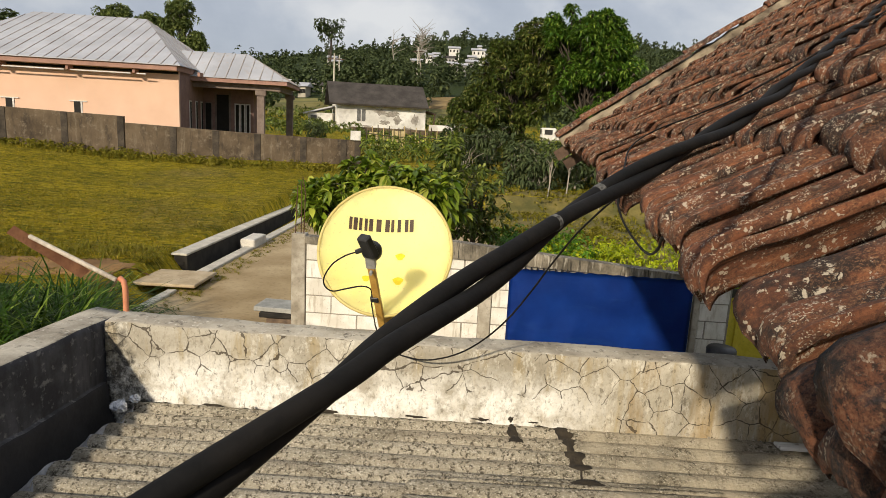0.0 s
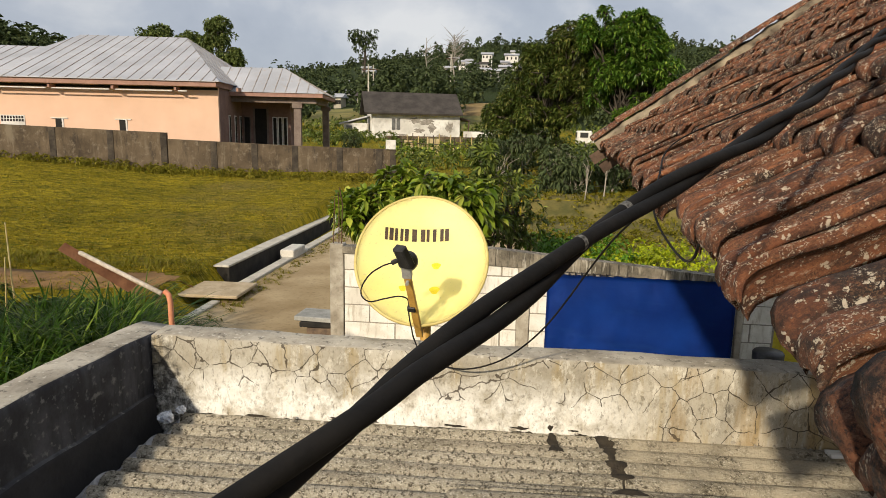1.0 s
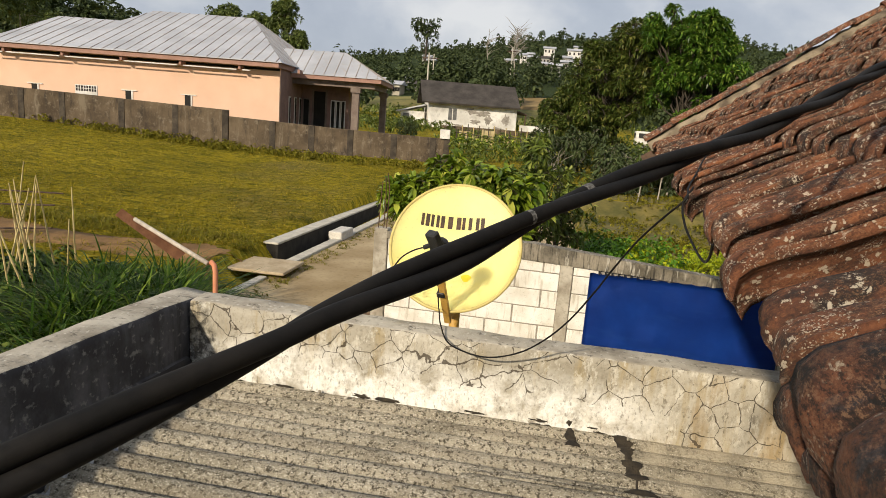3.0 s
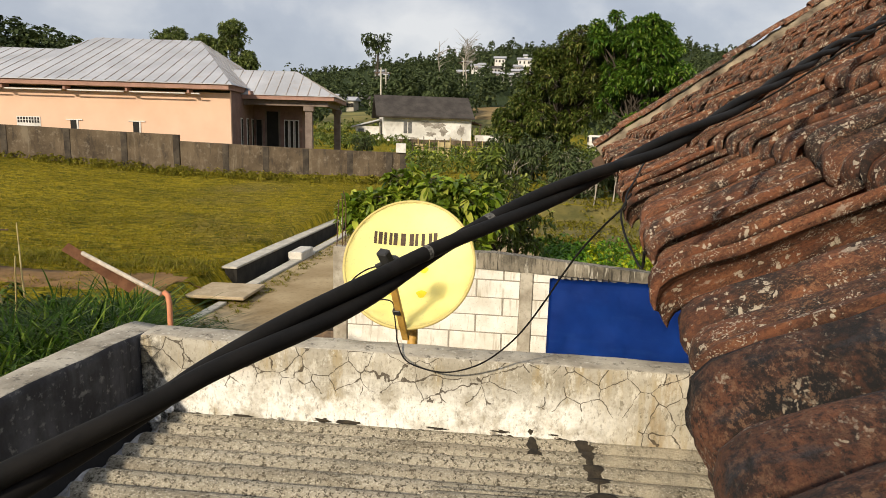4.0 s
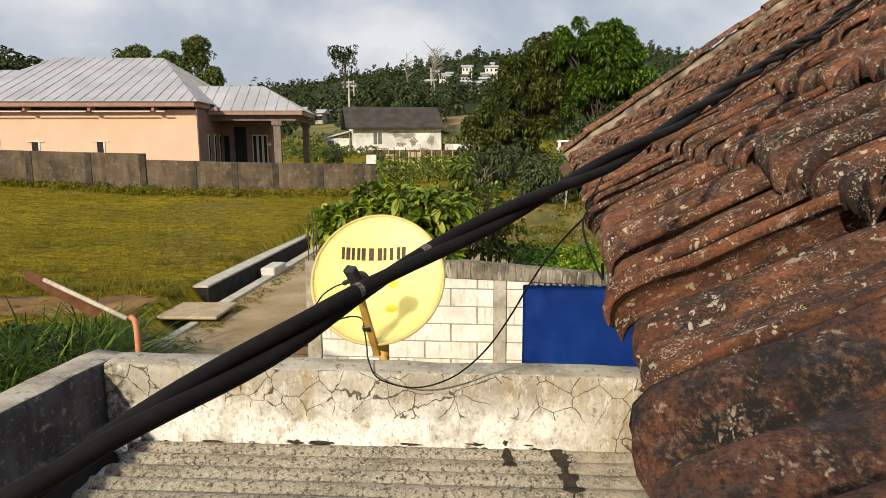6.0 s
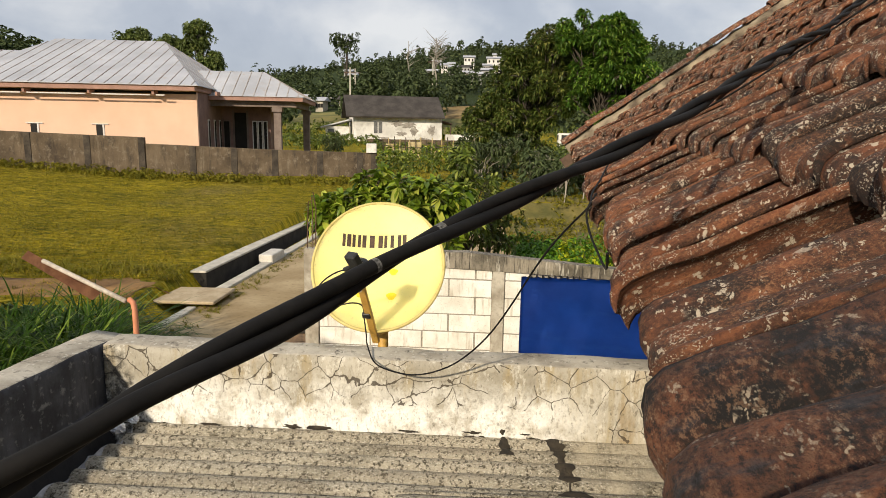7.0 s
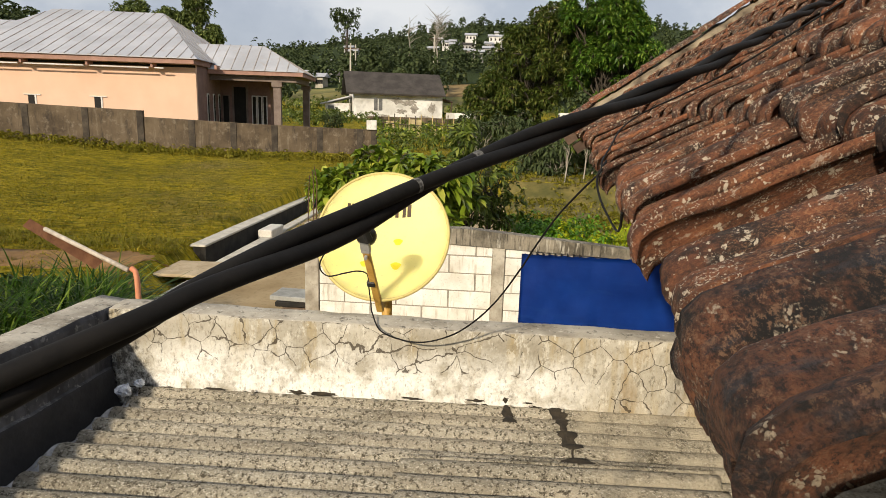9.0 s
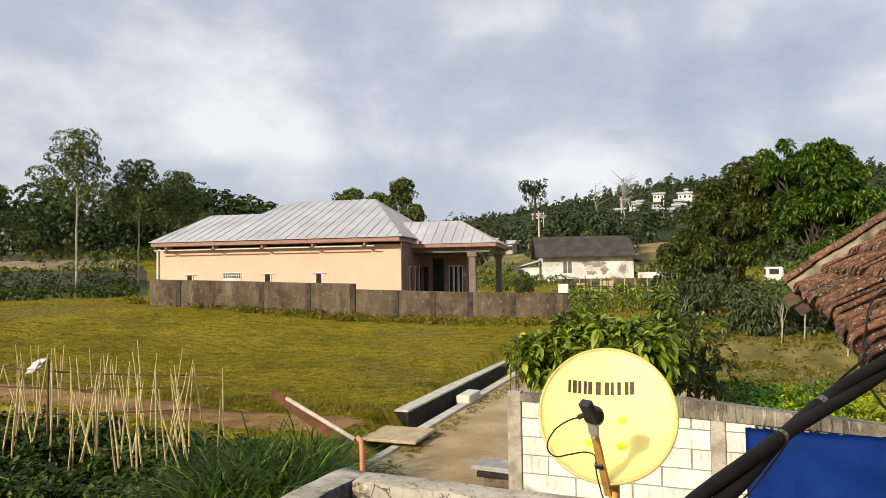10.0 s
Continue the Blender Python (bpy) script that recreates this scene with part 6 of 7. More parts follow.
gum((-46.4, 37.9, 1.4), 12.9, 3.6, 101, "tall slender gum tree with a pale trunk and airy crown")
gum((-44.6, 42.4, 1.5), 11.0, 3.4, 102, "tall gum tree with layered airy crown")
gum((-44.4, 46.9, 1.6), 10.7, 3.0, 103, "tall gum tree behind the field")
gum((-51.8, 34.6, 1.4), 8.4, 3.0, 104, "dense gum tree at the field edge")
for _k, (_x, _w, _z, _h) in enumerate(((-32.6, 1.4, 10.5, 1.1), (-29.5, 1.0, 10.0, 1.1), (-28.2, 1.2, 9.0, 1.6), (-26.7, 1.0, 10.9, 1.5), (-25.6, 0.9, 8.4, 1.4))):
    tree("round_tree", (_x, 58.0, 1.5), (_x + 0.1, 58.0, _z), blob_clumps((_x, 58.0, _z), (_w, _w, _h), 40, 0.5, 105 + _k), 0.30, 168, 0.45, 0.8, GUM, "slim tree with a dense rounded olive-green crown behind the house", trunk=0.16, bark=PALE_BARK, seed=105 + _k, group="trees behind the house", twigs=False, shape="far")


def umbrella(base, h, seed):
    rng = random.Random(seed)
    cl = [((base[0] + rng.uniform(-2.4, 2.4), base[1] + rng.uniform(-2, 2), base[2] + h - rng.uniform(0, 3.5)), (1.5, 1.5, 1.0)) for _ in range(11)]
    return tree("tall_tree", base, (base[0] + 0.5, base[1], base[2] + h * 0.9), cl, 0.5, 210, 0.5, 1.0, FAR, "tall thin tree with a dark flat crown on the hillside", trunk=0.3, bark=BARK, seed=seed, twigs=False)


umbrella((-32.5, 139.0, 5.0), 17.5, 111)


def bare_tree(base, h, seed, count):
    rng = random.Random(seed)
    ob = thing("bare_tree", base, "pale leafless tree on the hillside", "tree")
    bm = bmesh.new()
    top = Vector(base) + Vector((0, 0, h))
    p, r = limb(base, top, 0.28, 0.06, 0.5, rng)
    tube(p, r, 6, bm)
    part("trunk", bm, PALE_BARK, ob)
    for i in range(count):
        bm = bmesh.new()
        a = Vector(base) + Vector((0, 0, h * rng.uniform(0.45, 0.95)))
        an = rng.uniform(0, math.tau)
        e = a + Vector((math.cos(an) * h * 0.28, math.sin(an) * h * 0.28, h * rng.uniform(0.05, 0.28))) * rng.uniform(0.5, 1.0)
        p, r = limb(a, e, 0.09, 0.025, 0.4, rng, 4)
        tube(p, r, 4, bm)
        part("branch", bm, PALE_BARK, ob)


bare_tree((-19.6, 205.0, 15.0), 16.0, 7, 60)
bare_tree((-28.2, 205.0, 12.0), 18.0, 9, 12)


def in_clearing(x, y):
    """Open plots between the trees, left and right of the white house."""
    az, d = math.degrees(math.atan2(x, y)), math.hypot(x, y)
    return (-18.0 < az < -13.0 and d < 172) or (-5.4 < az < 0.0 and d < 160)


def woods():
    """Wooded hills: many uneven crowns made of leaf cards, one object."""
    rng = random.Random(77)
    np.random.seed(77)
    near, far = ([], []), ([], [])

    def put(x, y, h, w):
        z = ground_z(x, y)
        c, r = near if math.hypot(x, y) < 165 else far
        for k in range(3):
            c.append((x + rng.uniform(-0.3, 0.3) * w, y + rng.uniform(-0.3, 0.3) * w, z + h * (0.35 + 0.28 * k)))
            s = w * (0.62, 0.55, 0.36)[k]
            r.append((s, s, h * 0.24))

    for _ in range(2400):
        az = radians(rng.uniform(-62, 32))
        d = rng.uniform(125, 430)
        x, y = math.sin(az) * d, math.cos(az) * d
        if y < 118 or in_clearing(x, y):
            continue
        if rng.random() > lerp_table(noise.noise((x * 0.02, y * 0.02, 8)), ((-0.3, 0.35), (0.05, 1.0))):
            continue
        put(x, y, rng.uniform(3, 6.2), rng.uniform(2.6, 4.6))
    for _ in range(250):  # the dark belt behind the white house
        d, az = rng.uniform(104, 150), radians(rng.uniform(-30, 12) if rng.random() < 0.55 else rng.uniform(-13, -5))
        x, y = math.sin(az) * d, math.cos(az) * d
        if not in_clearing(x, y):
            put(x, y, rng.uniform(5.0, 9.0), rng.uniform(2.0, 3.4))
    for _ in range(130):  # the wood on the left
        az = radians(rng.uniform(-63, -35))
        d = rng.uniform(85, 125)
        put(math.sin(az) * d, math.cos(az) * d, rng.uniform(5.0, 9.0), rng.uniform(3.0, 4.5))
    for _ in range(110):  # the tall wood that shows above the pink house
        a = rng.uniform(-47, -36)
        d = rng.uniform(98, 118)
        x, y = math.sin(radians(a)) * d, math.cos(radians(a)) * d
        top = 2.9 + d * math.tan(radians(lerp_table(a, ((-52, 8.4), (-44, 7.8), (-40, 7.3), (-36, 6.0))) + rng.uniform(-1.8, 0.1)))
        put(x, y, (top - ground_z(x, y)) / 1.1, rng.uniform(3.0, 4.2))
    for _ in range(90):  # tall thin trees along the skyline
        az = radians(rng.uniform(-40, 20))
        d = rng.uniform(300, 430)
        put(math.sin(az) * d, math.cos(az) * d, rng.uniform(5, 9), rng.uniform(1.8, 3.0))
    lv = [np.concatenate(q) for q in zip(clump_leaves(*near, 104, 0.60, 0.85, 0.5, 0.6, 0.7), clump_leaves(*far, 56, 0.95, 0.85, 0.5, 0.6, 0.7))]
    return tagged(leaf_mesh("wooded_hills", *lv, 1.0, FAR, shape="far"), "dark mixed woodland covering the distant hills", "woods", kind="stuff")


woods()


def hedge(name, x0, x1, y0, y1, h, n, size, material, label, leaf=0.22, per=42):
    rng = random.Random(int(abs(x0 * 7 + y0)))
    np.random.seed(int(abs(x0 * 3 + y0 * 5)))
    c, r = [], []
    for _ in range(n):
        x, y = rng.uniform(x0, x1), rng.uniform(y0, y1)
        s = size * rng.uniform(0.6, 1.3)
        c.append((x, y, ground_z(x, y) + h * rng.uniform(0.2, 0.75)))
        r.append((s, s, h * 0.35))
    lv = clump_leaves(c, r, per, leaf, 0.4, 0.8, 0.6, 0.6)
    return tagged(leaf_mesh(name, *lv, 0.8, material), label, "plants", kind="stuff")


hedge("lime_garden_plants", 1.5, 5.8, 11.6, 15.4, 0.5, 150, 0.26, LIME, "bright yellow-green leafy garden plants behind the wall", 0.11, 60)
hedge("green_garden_plants", 0.3, 2.4, 12.0, 16.0, 0.55, 80, 0.28, HERB, "green leafy garden plants behind the wall", 0.13, 60)
hedge("dry_garden_weeds", 0.6, 7.0, 15.8, 23.0, 0.22, 150, 0.42, TUFT, "dry yellowish weeds in the garden", 0.10, 96)
hedge("field_hedge", -80, -27, 50, 66, 2.4, 130, 1.4, DULL, "scrubby terraced plots beyond the field", 0.5, 50)
hedge("terrace_scrub", -85, -46, 48, 74, 1.0, 150, 0.9, DULL, "low scrub on the terraced slope below the wood", 0.4, 50)
hedge("wall_foot_weeds", -27.5, -5.5, 24.6, 26.0, 0.30, 420, 0.20, TUFT, "dry weeds and grass at the foot of the garden wall", 0.12, 32)
hedge("plots", -28, 14, 82, 100, 1.6, 120, 1.3, DULL, "scrubby plots round the white house", 0.5, 50)
hedge("yard_scrub", -26, -13, 50, 70, 1.0, 130, 0.9, DULL, "low scrub in the yard beyond the house", 0.34, 50)
hedge("near_scrub", -1.5, 9, 33, 57, 0.85, 150, 0.8, DULL, "low scrub beyond the garden", 0.32, 50)
hedge("yard_bushes", -7.2, -0.8, 36.0, 42.5, 0.9, 46, 0.45, SHRUB, "leafy bushes before the rough fence", 0.24, 50)
hedge("lane_bushes", -5.4, -0.4, 26.5, 34.0, 0.95, 44, 0.45, DULL, "straggly bushes beyond the end of the garden wall", 0.22, 56)
hedge("fence_weeds", -9.5, -0.5, 45, 54, 0.9, 80, 0.7, DULL, "weeds and scrub behind the rough fence", 0.28, 50)
tree("round_bush", (-11.1, 44.0, 1.2), (-11.1, 44.0, 1.8), blob_clumps((-11.1, 44.0, 2.0), (0.75, 0.7, 0.62), 26, 0.26, 140), 0.15, 90, 0.4, 0.8, FAR, "dark round clipped bush beside the porch", "bush", trunk=0.05, seed=141, twigs=False, shape="far")


def terrace_crops():
    """Low leafy rows on the terraces past the field's end."""
    rng = random.Random(21)
    np.random.seed(21)
    c, r = [], []
    for row in range(14):
        d = 45.5 + row * 2.35
        for _ in range(34):
            a = math.radians(rng.uniform(46.5, 63))
            q = d + rng.uniform(-0.5, 0.5)
            x, y = -q * math.sin(a), q * math.cos(a)
            s = rng.uniform(0.4, 0.75)
            c.append((x, y, ground_z(x, y) + rng.uniform(0.15, 0.4)))
            r.append((s, s, 0.34))
    lv = clump_leaves(c, r, 40, 0.26, 0.5, 0.8, 0.6, 0.6)
    return tagged(leaf_mesh("terrace_crops", *lv, 0.8, GREEN), "rows of low leafy crops on the terraces", "crops", kind="stuff")


terrace_crops()


def bean_bed():
    rng = random.Random(9)
    np.random.seed(9)
    c, r = [], []
    while len(c) < 1250:
        x, y = rng.uniform(-14.5, -3.0), rng.uniform(3.0, 9.0)
        if (y < 6.2 + (x + 6.9) * 2.6 and x > -2.9 - (y - 3.2) * 0.98) or x > -0.42 * y - 0.9:
            continue
        c.append((x, y, -0.15 + rng.uniform(0.0, 0.4)))
        r.append((0.24, 0.24, 0.15))
    lv = clump_leaves(c, r, 42, 0.13, 0.75, 0.8, 0.5, 0.8)
    return tagged(leaf_mesh("bean_plants", *lv, 0.8, GREEN), "dense low bean plants in the vegetable bed", "bean plants", kind="stuff")


bean_bed()


def grass_tussocks(name, n, area, length, width, material, label, tufts, lean=0.55, zoff=0.0, seed=3, short=False):
    np.random.seed(seed)
    rng = random.Random(seed)
    pts = []
    for _ in range(tufts):
        pts.append(area(rng))
    pts = np.array(pts)
    pick = np.random.randint(0, tufts, n)
    off = np.random.normal(size=(n, 3)) * np.array([1.0, 1.0, 0.0])
    o = pts[pick] + off * 0.10 * (length / 0.7)
    o[:, 2] += zoff
    # blades lean outwards from the middle of their tuft
    d = unit(off * lean * 0.75 + np.random.normal(size=(n, 3)) * np.array([lean, lean, 0.3]) * 0.4 + np.array([0, 0, 1.0]))
    L = length * np.random.uniform(0.5, 1.25, n)
    W = width * np.random.uniform(0.7, 1.2, n)
    # four pieces a blade, bending over more and more towards the tip
    hz = d.copy()
    hz[:, 2] = 0
    hz = unit(hz + 1e-5)
    side = np.cross(hz, np.array([0, 0, 1.0])) * (W * 0.5)[:, None]
    lean0 = np.arccos(np.clip(d[:, 2], -1, 1))
    bend = np.random.uniform(0.9, 2.3, n)
    p, pts = o, [o]
    for t0, t1 in ((0.0, 0.35), (0.35, 0.62), (0.62, 0.83), (0.83, 1.0)):
        a = (lean0 + bend * ((t0 + t1) / 2) ** 1.6)[:, None]
        p = p + (hz * np.sin(a) + np.array([0, 0, 1.0]) * np.cos(a)) * (L * (t1 - t0))[:, None]
        pts.append(p)
    if short:
        rows, tris = [pts[0] - side * 0.7, pts[0] + side * 0.7, pts[2] - side * 0.9, pts[2] + side * 0.9, pts[4]], ((0, 1, 3), (0, 3, 2), (2, 3, 4))
    else:
        rows = [pts[0] - side * 0.7, pts[0] + side * 0.7, pts[1] - side, pts[1] + side, pts[2] - side * 0.85, pts[2] + side * 0.85, pts[3] - side * 0.5, pts[3] + side * 0.5, pts[4]]
        tris = ((0, 1, 3), (0, 3, 2), (2, 3, 5), (2, 5, 4), (4, 5, 7), (4, 7, 6), (6, 7, 8))
    v = np.stack(rows, axis=1).reshape(-1, 3)
    k = (np.arange(n) * len(rows))[:, None]
    faces = np.concatenate([k + np.array([t]) for t in tris], axis=1).reshape(-1, 3)
    me = bpy.data.meshes.new(name)
    me.vertices.add(len(v))
    me.vertices.foreach_set("co", v.astype(np.float32).ravel())
    me.loops.add(len(faces) * 3)
    me.loops.foreach_set("vertex_index", faces.astype(np.int32).ravel())
    me.polygons.add(len(faces))
    me.polygons.foreach_set("loop_start", np.arange(0, len(faces) * 3, 3, dtype=np.int32))
    me.update(calc_edges=True)
    me.materials.append(material)
    return tagged(new(name, me), label, "grass", kind="stuff")


def near_grass(rng):
    while True:
        x, y = rng.uniform(-7.6, -1.75), rng.uniform(2.6, 8.8)
        edge = 6.6 + (x + 6.9) * 2.6 + 0.7 * noise.noise((x * 1.5, y * 1.5, 4))
        near = -3.1 - (y - 3.2) * 0.98 + 0.5 * noise.noise((x, y * 1.2, 9))
        if y < edge and x > near and x + 0.60 * y < -0.25 and not (y > 4.4 and x > -0.42 * y - 0.9):
            return (x, y, -0.25)


grass_tussocks("tall_grass", 8600, near_grass, 1.20, 0.027, BLADE, "lush tall arching grass beside the low roof", 46, 0.62)


def field_place(rng):
    while True:
        if rng.random() < 0.14:
            y = rng.uniform(20, 48)
            x = rng.uniform(-66, -27)
            if math.hypot(x, y) < 44.5 + 1.5 * noise.noise((x * 0.3, y * 0.3, 2)):
                return (x, y, ground_z(x, y))
            continue
        y = rng.uniform(11, 30) if rng.random() < 0.8 else rng.uniform(11, 18)
        x = rng.uniform(-y * 1.5 - 4, -5.9)
        fray = max(0.0, -24 - x) * rng.random() ** 1.5 * 1.6
        if y < 24.0 + (x + 26) * 0.17 + fray:
            return (x, y, ground_z(x, y))


grass_tussocks("field_grass", 135000, field_place, 0.075, 0.014, MOWN, "short matted blades of yellow-green grass on the field", 32000, 1.2, seed=6, short=True)


def bank_place(rng):
    x = rng.uniform(-12, -5.8)
    y = rng.uniform(11.2, 12.2)
    return (x, y, ground_z(x, y))


grass_tussocks("dry_bank_grass", 2600, bank_place, 0.22, 0.012, TUFT, "dry grass along the field bank", 260, 0.7, seed=8)


def path_place(rng):
    while True:
        x, y = rng.uniform(-24, -5.8), rng.uniform(9.5, 11.6)
        if abs(y - 10.5) > 0.30 + 0.5 * noise.noise((x * 0.7, y * 1.5, 6)):
            return (x, y, ground_z(x, y))


grass_tussocks("path_grass", 15000, path_place, 0.10, 0.012, MOWN, "short grass creeping over the soil path", 1900, 1.1, seed=12, short=True)


def drive_edge(rng):
    return (rng.choice((-4.9, -4.8, -4.7)) + rng.uniform(-0.1, 0.25), rng.uniform(8.5, 20), -0.15)


grass_tussocks("drive_edge_grass", 2500, drive_edge, 0.09, 0.010, TUFT, "dry grass along the kerb", 300, 0.9, seed=10)


def bean_poles():
    rng = random.Random(13)
    for i in range(72):
        t = rng.random()
        y = rng.uniform(6.6, 9.2)
        x = -1.18 * y + rng.uniform(-2.6, 2.7) + 0.25
        if x > -6.6:
            x = rng.uniform(-11, -6.8)
        h = rng.uniform(1.35, 2.05)
        a = Vector((x, y, -0.25))
        e = Vector((x + rng.uniform(-0.42, 0.42), y + rng.uniform(-0.3, 0.3), -0.25 + h))
        m = a.lerp(e, 0.5) + Vector((rng.uniform(-0.03, 0.03), rng.uniform(-0.03, 0.03), 0))
        single("bean_pole", tube([a, m, e], [0.0145, 0.0135, 0.008], 6), STRAW, "dry straw-coloured bamboo pole in the bean bed", "bean pole", "bean poles")


bean_poles()
for _k, (_a, _b) in enumerate((((-13.0, 7.0, 1.25), (-7.9, 8.9, 1.05)), ((-12.5, 6.6, 0.85), (-7.8, 8.7, 0.72)), ((-13.0, 7.6, 1.5), (-8.0, 9.2, 1.2)))):
    _m = [Vector(_a).lerp(Vector(_b), t / 6) - Vector((0, 0, 0.10 * math.sin(math.pi * t / 6))) for t in range(7)]
    single("bean_string", tube(_m, 0.014, 5), WOOD_DARK, "dark sagging cord tied along the bean poles", "cord", "bean cords")
_po = thing("bag_post", (-10.2, 7.2, -0.25), "dark post in the bean bed with a white bag tied on", "post")
part("post", tube([(-10.6, 8.0, -0.25), (-10.58, 8.0, 1.55)], 0.02, 8), WOOD_DARK, _po)
_bg2 = bmesh.new()
bmesh.ops.create_icosphere(_bg2, subdivisions=3, radius=1)
for _v in _bg2.verts:
    _v.co *= 0.8 + 0.5 * noise.noise(_v.co * 2.1)
_bg2.transform(pose(-10.85, 7.98, 1.42, 0, -28, 0) @ Matrix.Diagonal((0.30, 0.08, 0.085, 1)))
part("bag", _bg2, simple("white_plastic_bag", (0.65, 0.65, 0.62), (0.8, 0.8, 0.78), 8, 0.5, 0.3), _po, "white plastic bag")

# ---- white house, truck, town ----
OLD_WHITE = simple("peeling_white_plaster", (0.50, 0.48, 0.44), (0.84, 0.83, 0.80), 0.45, 0.9, 0.2, 0.02, fine=5)
DARK_TILE = simple("brown_grey_tiles", (0.036, 0.030, 0.026), (0.072, 0.062, 0.054), 0.9, 0.9, 0.5, 0.05, fine=9)
GREYHOLE = simple("grey_shutter", (0.10, 0.10, 0.10), (0.18, 0.18, 0.18), 2, 0.8, 0.1)
BARE = simple("bare_grey_plaster", (0.20, 0.18, 0.155), (0.40, 0.37, 0.33), 2.5, 0.9, 0.2)
wh = thing("white_house", (-11.5, 77, 1.5), "old white bungalow with peeling walls and a dark gabled roof", "house")
part("wall", box((-16.4, 75.0, 1.0), (-6.2, 75.25, 4.5)), OLD_WHITE, wh)
part("wall", box((-16.4, 75.25, 1.0), (-16.15, 81.0, 4.5)), OLD_WHITE, wh)
part("wall", box((-6.45, 75.25, 1.0), (-6.2, 81.0, 4.5)), OLD_WHITE, wh)
part("wall", box((-16.15, 80.75, 1.0), (-6.45, 81.0, 4.5)), OLD_WHITE, wh)
for _x in (-16.4, -6.45):
    part("gable", prism([(75.0, 4.5), (81.0, 4.5), (78.0, 6.6)], _x, _x + 0.25, "x"), WOOD_DARK, wh, "dark boarded gable")
part("roof", prism([(74.3, 4.30), (78.0, 6.75), (78.0, 6.95), (74.25, 4.48)], -17.3, -6.0, "x"), DARK_TILE, wh)
part("roof", prism([(81.7, 4.30), (78.0, 6.75), (78.0, 6.95), (81.75, 4.48)], -17.3, -6.0, "x"), DARK_TILE, wh)
for _x in (-14.15,):
    _w = under(new("window"), wh)
    part("pane", box((_x, 74.97, 2.6), (_x + 0.95, 74.995, 3.9)), GREYHOLE, _w)
    part("mullion", box((_x + 0.42, 74.94, 2.6), (_x + 0.52, 74.968, 3.9)), OLD_WHITE, _w)
for _x, _z, _a, _b, _s in ((-11.5, 3.75, 0.95, 0.42, 1), (-10.1, 3.55, 1.0, 0.40, 2), (-9.5, 2.85, 0.45, 0.75, 6), (-11.0, 2.55, 0.8, 0.32, 3), (-7.4, 3.0, 0.5, 0.8, 4), (-8.2, 1.9, 0.9, 0.4, 5), (-12.9, 1.9, 0.8, 0.35, 7)):
    _bm = bmesh.new()
    _bm.faces.new([_bm.verts.new((_x + _a * math.cos(t) * (0.75 + 0.7 * noise.noise((math.cos(t) * 2.5, math.sin(t) * 2.5, _s))), 74.985, _z + _b * math.sin(t) * (0.75 + 0.7 * noise.noise((math.sin(t) * 2.5, math.cos(t) * 2.5 + _s, 1))))) for t in [k * math.tau / 30 for k in range(30)]])
    part("bare_patch", _bm, BARE, wh, "patch of bare grey plaster")
part("porch_roof", prism([(-6.3, 4.25), (-4.9, 3.85), (-4.9, 3.72), (-6.3, 4.10)], 75.2, 79.0, "y"), WOOD_DARK, wh, "dark boarded lean-to roof")
part("porch_post", tube([(-5.05, 75.4, 1.0), (-5.05, 75.4, 3.78)], 0.07, 6), WOOD_DARK, wh)
wh.rotation_euler = (0, 0, radians(18))
wh.location.x -= 0.65
_sh = thing("shed", (-18.6, 76, 1.4), "small white lean-to shed with a pale sheet roof", "shed")
part("wall", box((-19.9, 75.2, 1.0), (-17.1, 77.5, 3.3)), OLD_WHITE, _sh)
part("roof", prism([(-20.4, 3.1), (-17.05, 4.0), (-17.05, 4.15), (-20.45, 3.25)], 74.9, 77.8, "y"), TIN, _sh)
part("door", box((-19.6, 75.17, 1.4), (-18.9, 75.197, 3.0)), GREYHOLE, _sh)
_gw = thing("yard_wall", (-4, 72, 1.3), "low whitish yard wall beside the white house", "wall", kind="structure")
part("wall", box((-5.8, 73.5, 1.0), (-1.5, 73.7, 2.6)), OLD_WHITE, _gw)
part("wall", box((-14, 70.0, 1.0), (-2.0, 70.2, 2.0)), FENCE, _gw)
# rough fence of poles and sheets
_pf = thing("stick_fence", (-6, 44, 1.0), "rough fence of pale poles and boards", "fence")
for _i in range(16):
    _x = -7.6 + _i * 0.36
    part("pole", tube([(_x, 44 + 0.15 * (_i % 3), 0.8), (_x + 0.06 * ((_i % 5) - 2) * 0.5, 44, 2.3 + 0.25 * ((_i * 7) % 5) / 4)], 0.03, 6), STRAW if _i % 2 else BARK, _pf)
for _i, (_x, _w, _h) in enumerate(((-7.5, 0.75, 2.05), (-6.6, 0.5, 1.75), (-5.95, 0.9, 2.2), (-4.3, 0.35, 1.7))):
    part("board", box((_x, 44.2, 1.0), (_x + _w, 44.24, _h), 0.01), simple("yellowed_board", (0.42, 0.34, 0.17), (0.55, 0.46, 0.27), 2, 0.9, 0.2) if _i == 0 else bpy.data.materials["yellowed_board"], _pf)
part("rail", tube([(-7.7, 43.9, 1.95), (-5.6, 43.9, 1.8), (-3.6, 43.9, 1.88), (-1.8, 43.9, 1.7)], 0.03, 6), BARK, _pf)


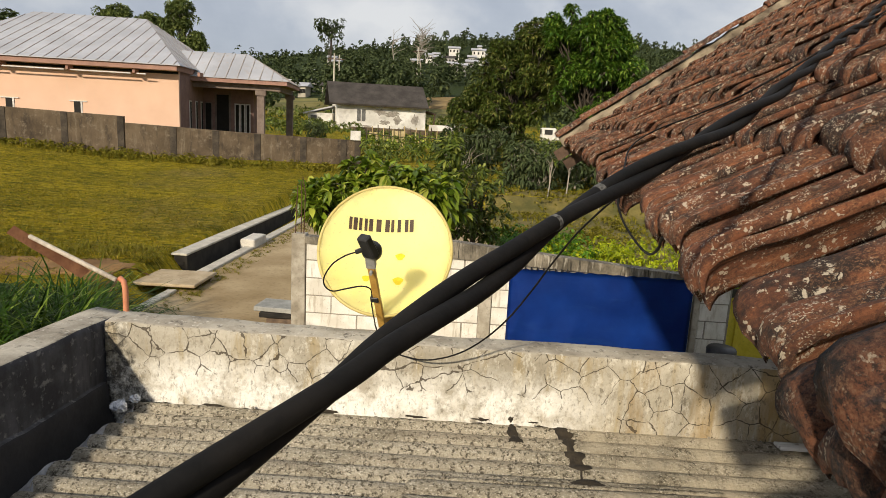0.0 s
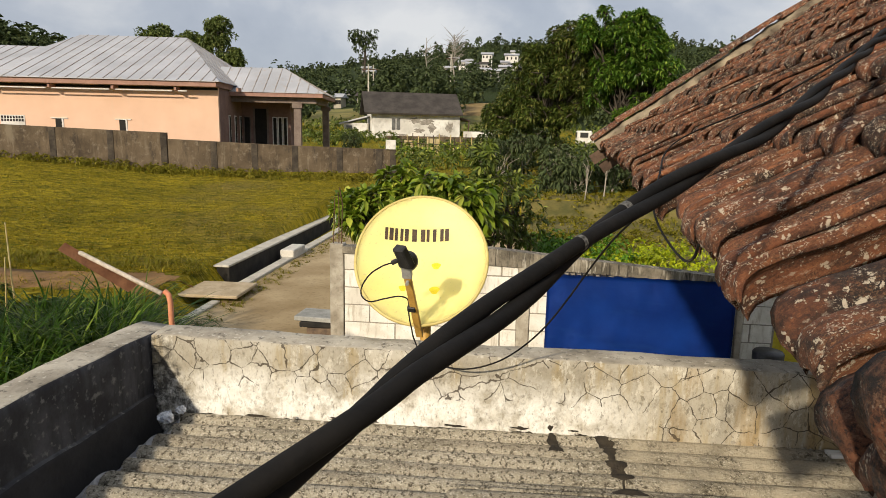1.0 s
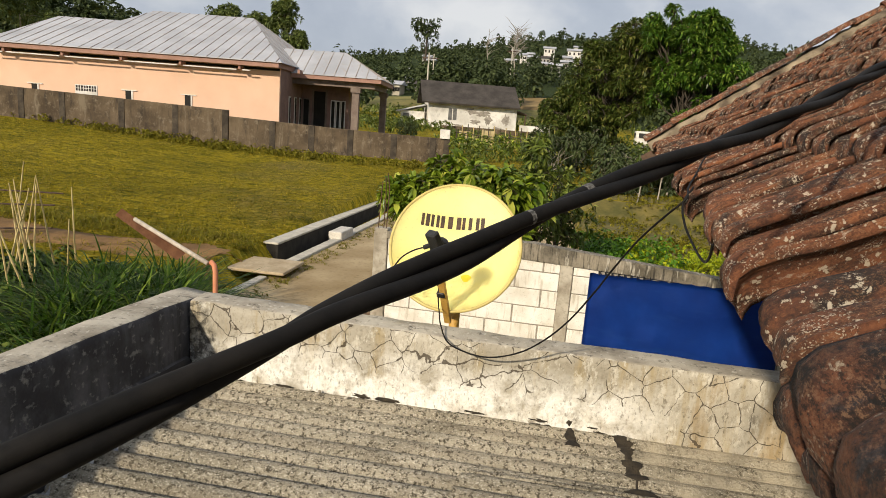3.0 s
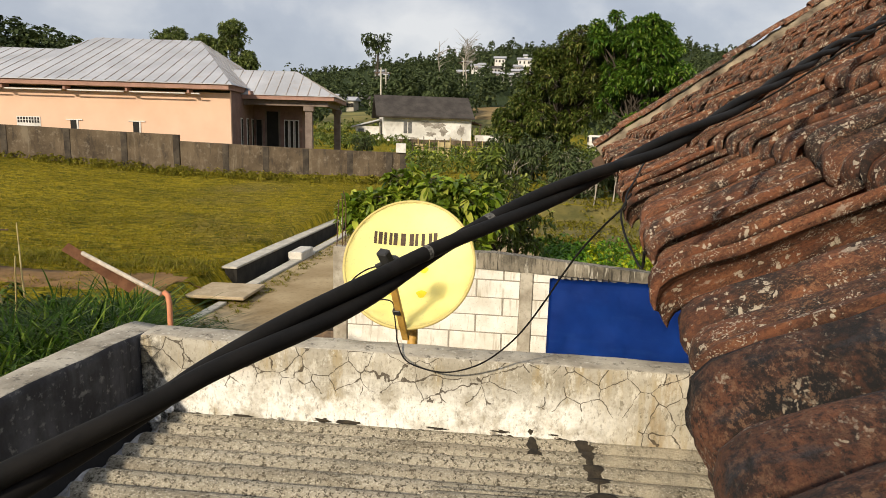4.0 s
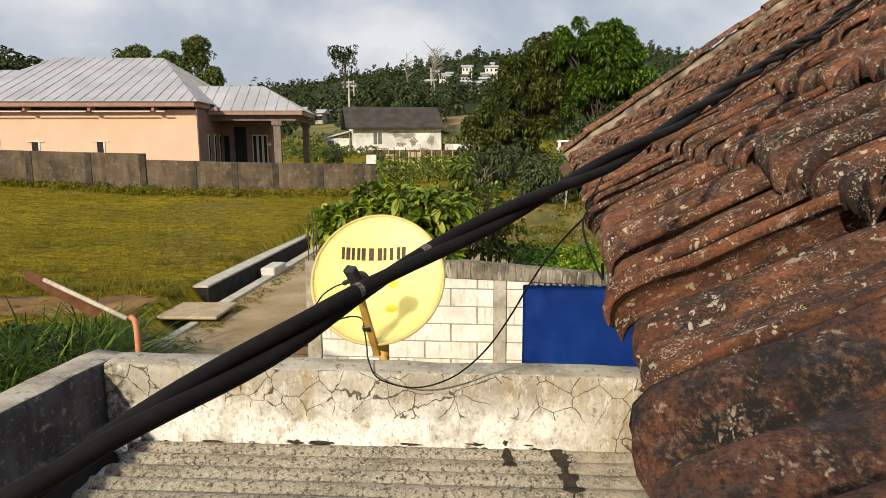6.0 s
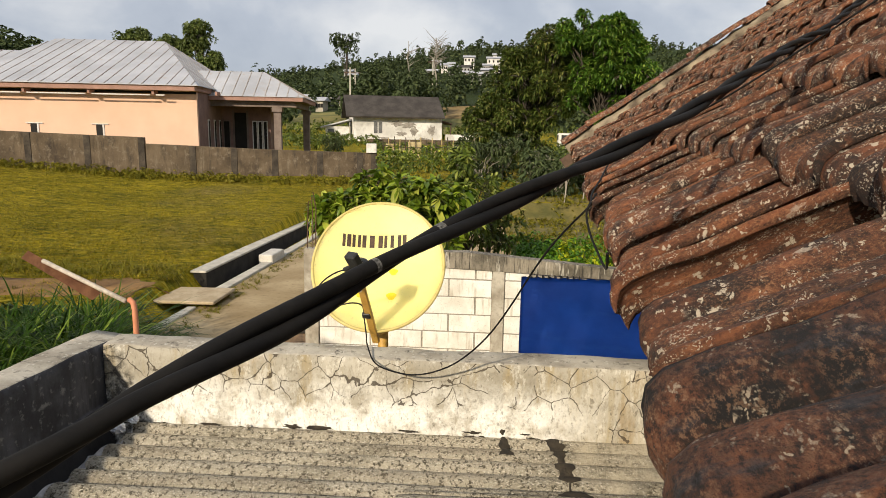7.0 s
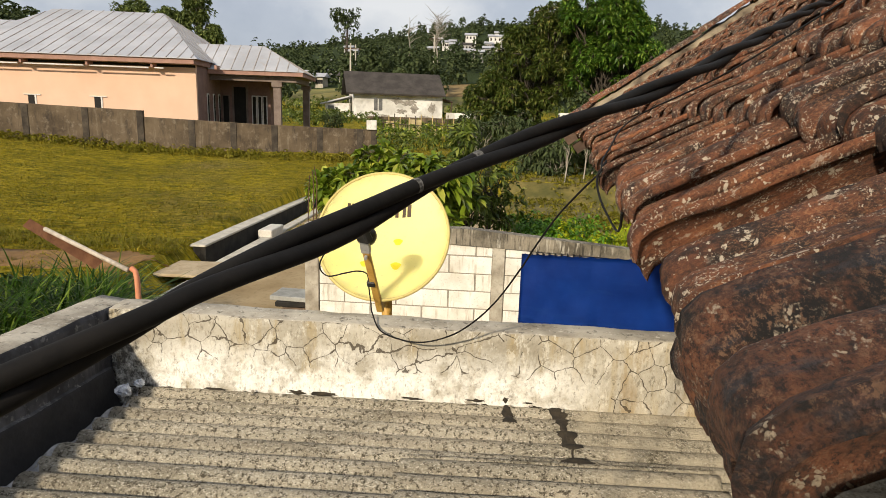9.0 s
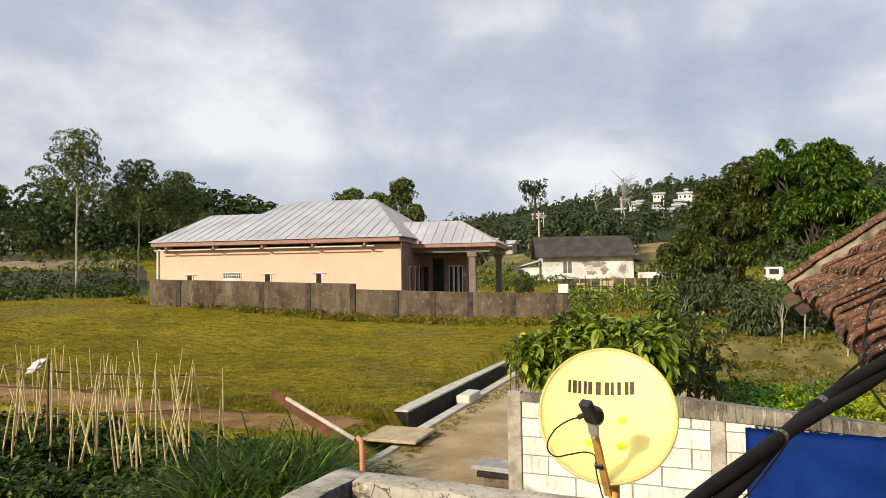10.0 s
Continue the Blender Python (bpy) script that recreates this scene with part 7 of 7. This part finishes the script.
def truck():
    t = thing("truck", (6.3, 60, 1.3), "small white truck parked under the trees", "truck")
    part("cab", box((5.45, 59.2, 1.75), (6.75, 60.9, 2.95), 0.12), WHITE, t)
    part("windscreen", box((5.42, 59.35, 2.35), (5.448, 60.75, 2.8), 0.01), BLACK, t)
    part("side_window", box((5.7, 59.165, 2.35), (6.4, 59.198, 2.78), 0.01), BLACK, t)
    part("load_bed", box((6.8, 59.1, 1.85), (9.6, 61.0, 2.3), 0.03), WHITE, t)
    part("chassis", box((5.6, 59.4, 1.6), (9.5, 60.7, 1.74)), BLACK, t)
    for x in (5.95, 8.7):
        for y in (59.2, 60.65):
            w = part("wheel", tube([(x, y, 1.55), (x, y + 0.25, 1.55)], 0.38, 16), BLACK, t, "black tyre")
            part("rim", tube([(x, y - 0.01, 1.55), (x, y + 0.0, 1.55)], 0.2, 12), GREY_CAST, w)


truck()


def pole(x, y, h, label):
    p = thing("utility_pole", (x, y, ground_z(x, y)), label, "utility pole", "utility poles")
    z = ground_z(x, y)
    part("post", tube([(x, y, z - 0.2), (x, y, z + h)], [0.16, 0.10], 8), CONCRETE, p)
    part("crossarm", box((x - 0.9, y - 0.06, z + h - 0.8), (x + 0.9, y + 0.06, z + h - 0.65)), WOOD_DARK, p)


pole(-21.0, 93.0, 9.0, "pale utility pole on the slope")
pole(-11.8, 118.0, 12.0, "slim pale utility pole against the woods")
pole(-24.0, 110.0, 10.0, "pale lattice pole behind the white house")


def town():
    rng = random.Random(41)
    WALLS = [WHITE, simple("cream_wash", (0.42, 0.38, 0.30), (0.54, 0.50, 0.41), 0.3, 0.9, 0.1), simple("grey_render", (0.30, 0.29, 0.28), (0.42, 0.41, 0.39), 0.3, 0.9, 0.1)]
    ROOFS = [TIN, TIN, DARK_TILE]
    spots = [(-14.0, 300, 4.5, 2), (-3.0, 292, 5.5, 2), (1.5, 305, 5, 1)]
    for _ in range(18):
        az = radians(rng.uniform(-15, 1.5))
        d = rng.uniform(245, 345)
        spots.append((math.sin(az) * d, math.cos(az) * d, rng.uniform(2.6, 4.6), 1))
    for _ in range(6):
        az = radians(rng.uniform(-17, -12))
        d = rng.uniform(170, 196)
        spots.append((math.sin(az) * d, math.cos(az) * d, rng.uniform(2.0, 3.2), 1))
    for az, d in ((-55.5, 105), (-54.0, 112), (-53, 108)):
        spots.append((math.sin(radians(az)) * d, math.cos(radians(az)) * d, 9, 1))
    for x, y, w, floors in spots:
        z = ground_z(x, y) - 0.5
        lift = 1.6 if y > 200 else 0.6
        h = 2.7 * floors + lift
        b = thing("town_house", (x, y, z), "small pale house among the trees on the hill" if floors == 1 else "pale two-storey house on the hill", "house", "hill houses")
        part("wall", box((x - w / 2, y, z), (x + w / 2, y + 5, z + h)), rng.choice(WALLS[:2] if floors == 2 else WALLS), b)
        part("roof", prism([(y - 0.6, z + h), (y + 2.5, z + h + 1.1), (y + 5.6, z + h)], x - w / 2 - 0.6, x + w / 2 + 0.6, "x"), rng.choice(ROOFS), b)
        for f in range(floors):
            for i in range(3):
                xx = x - w / 2 + w * (i + 0.5) / 3
                part("window", box((xx - 0.32, y - 0.06, z + lift + 2.7 * f + 1.0), (xx + 0.32, y - 0.01, z + lift + 2.7 * f + 2.0)), HOLE, b)


town()
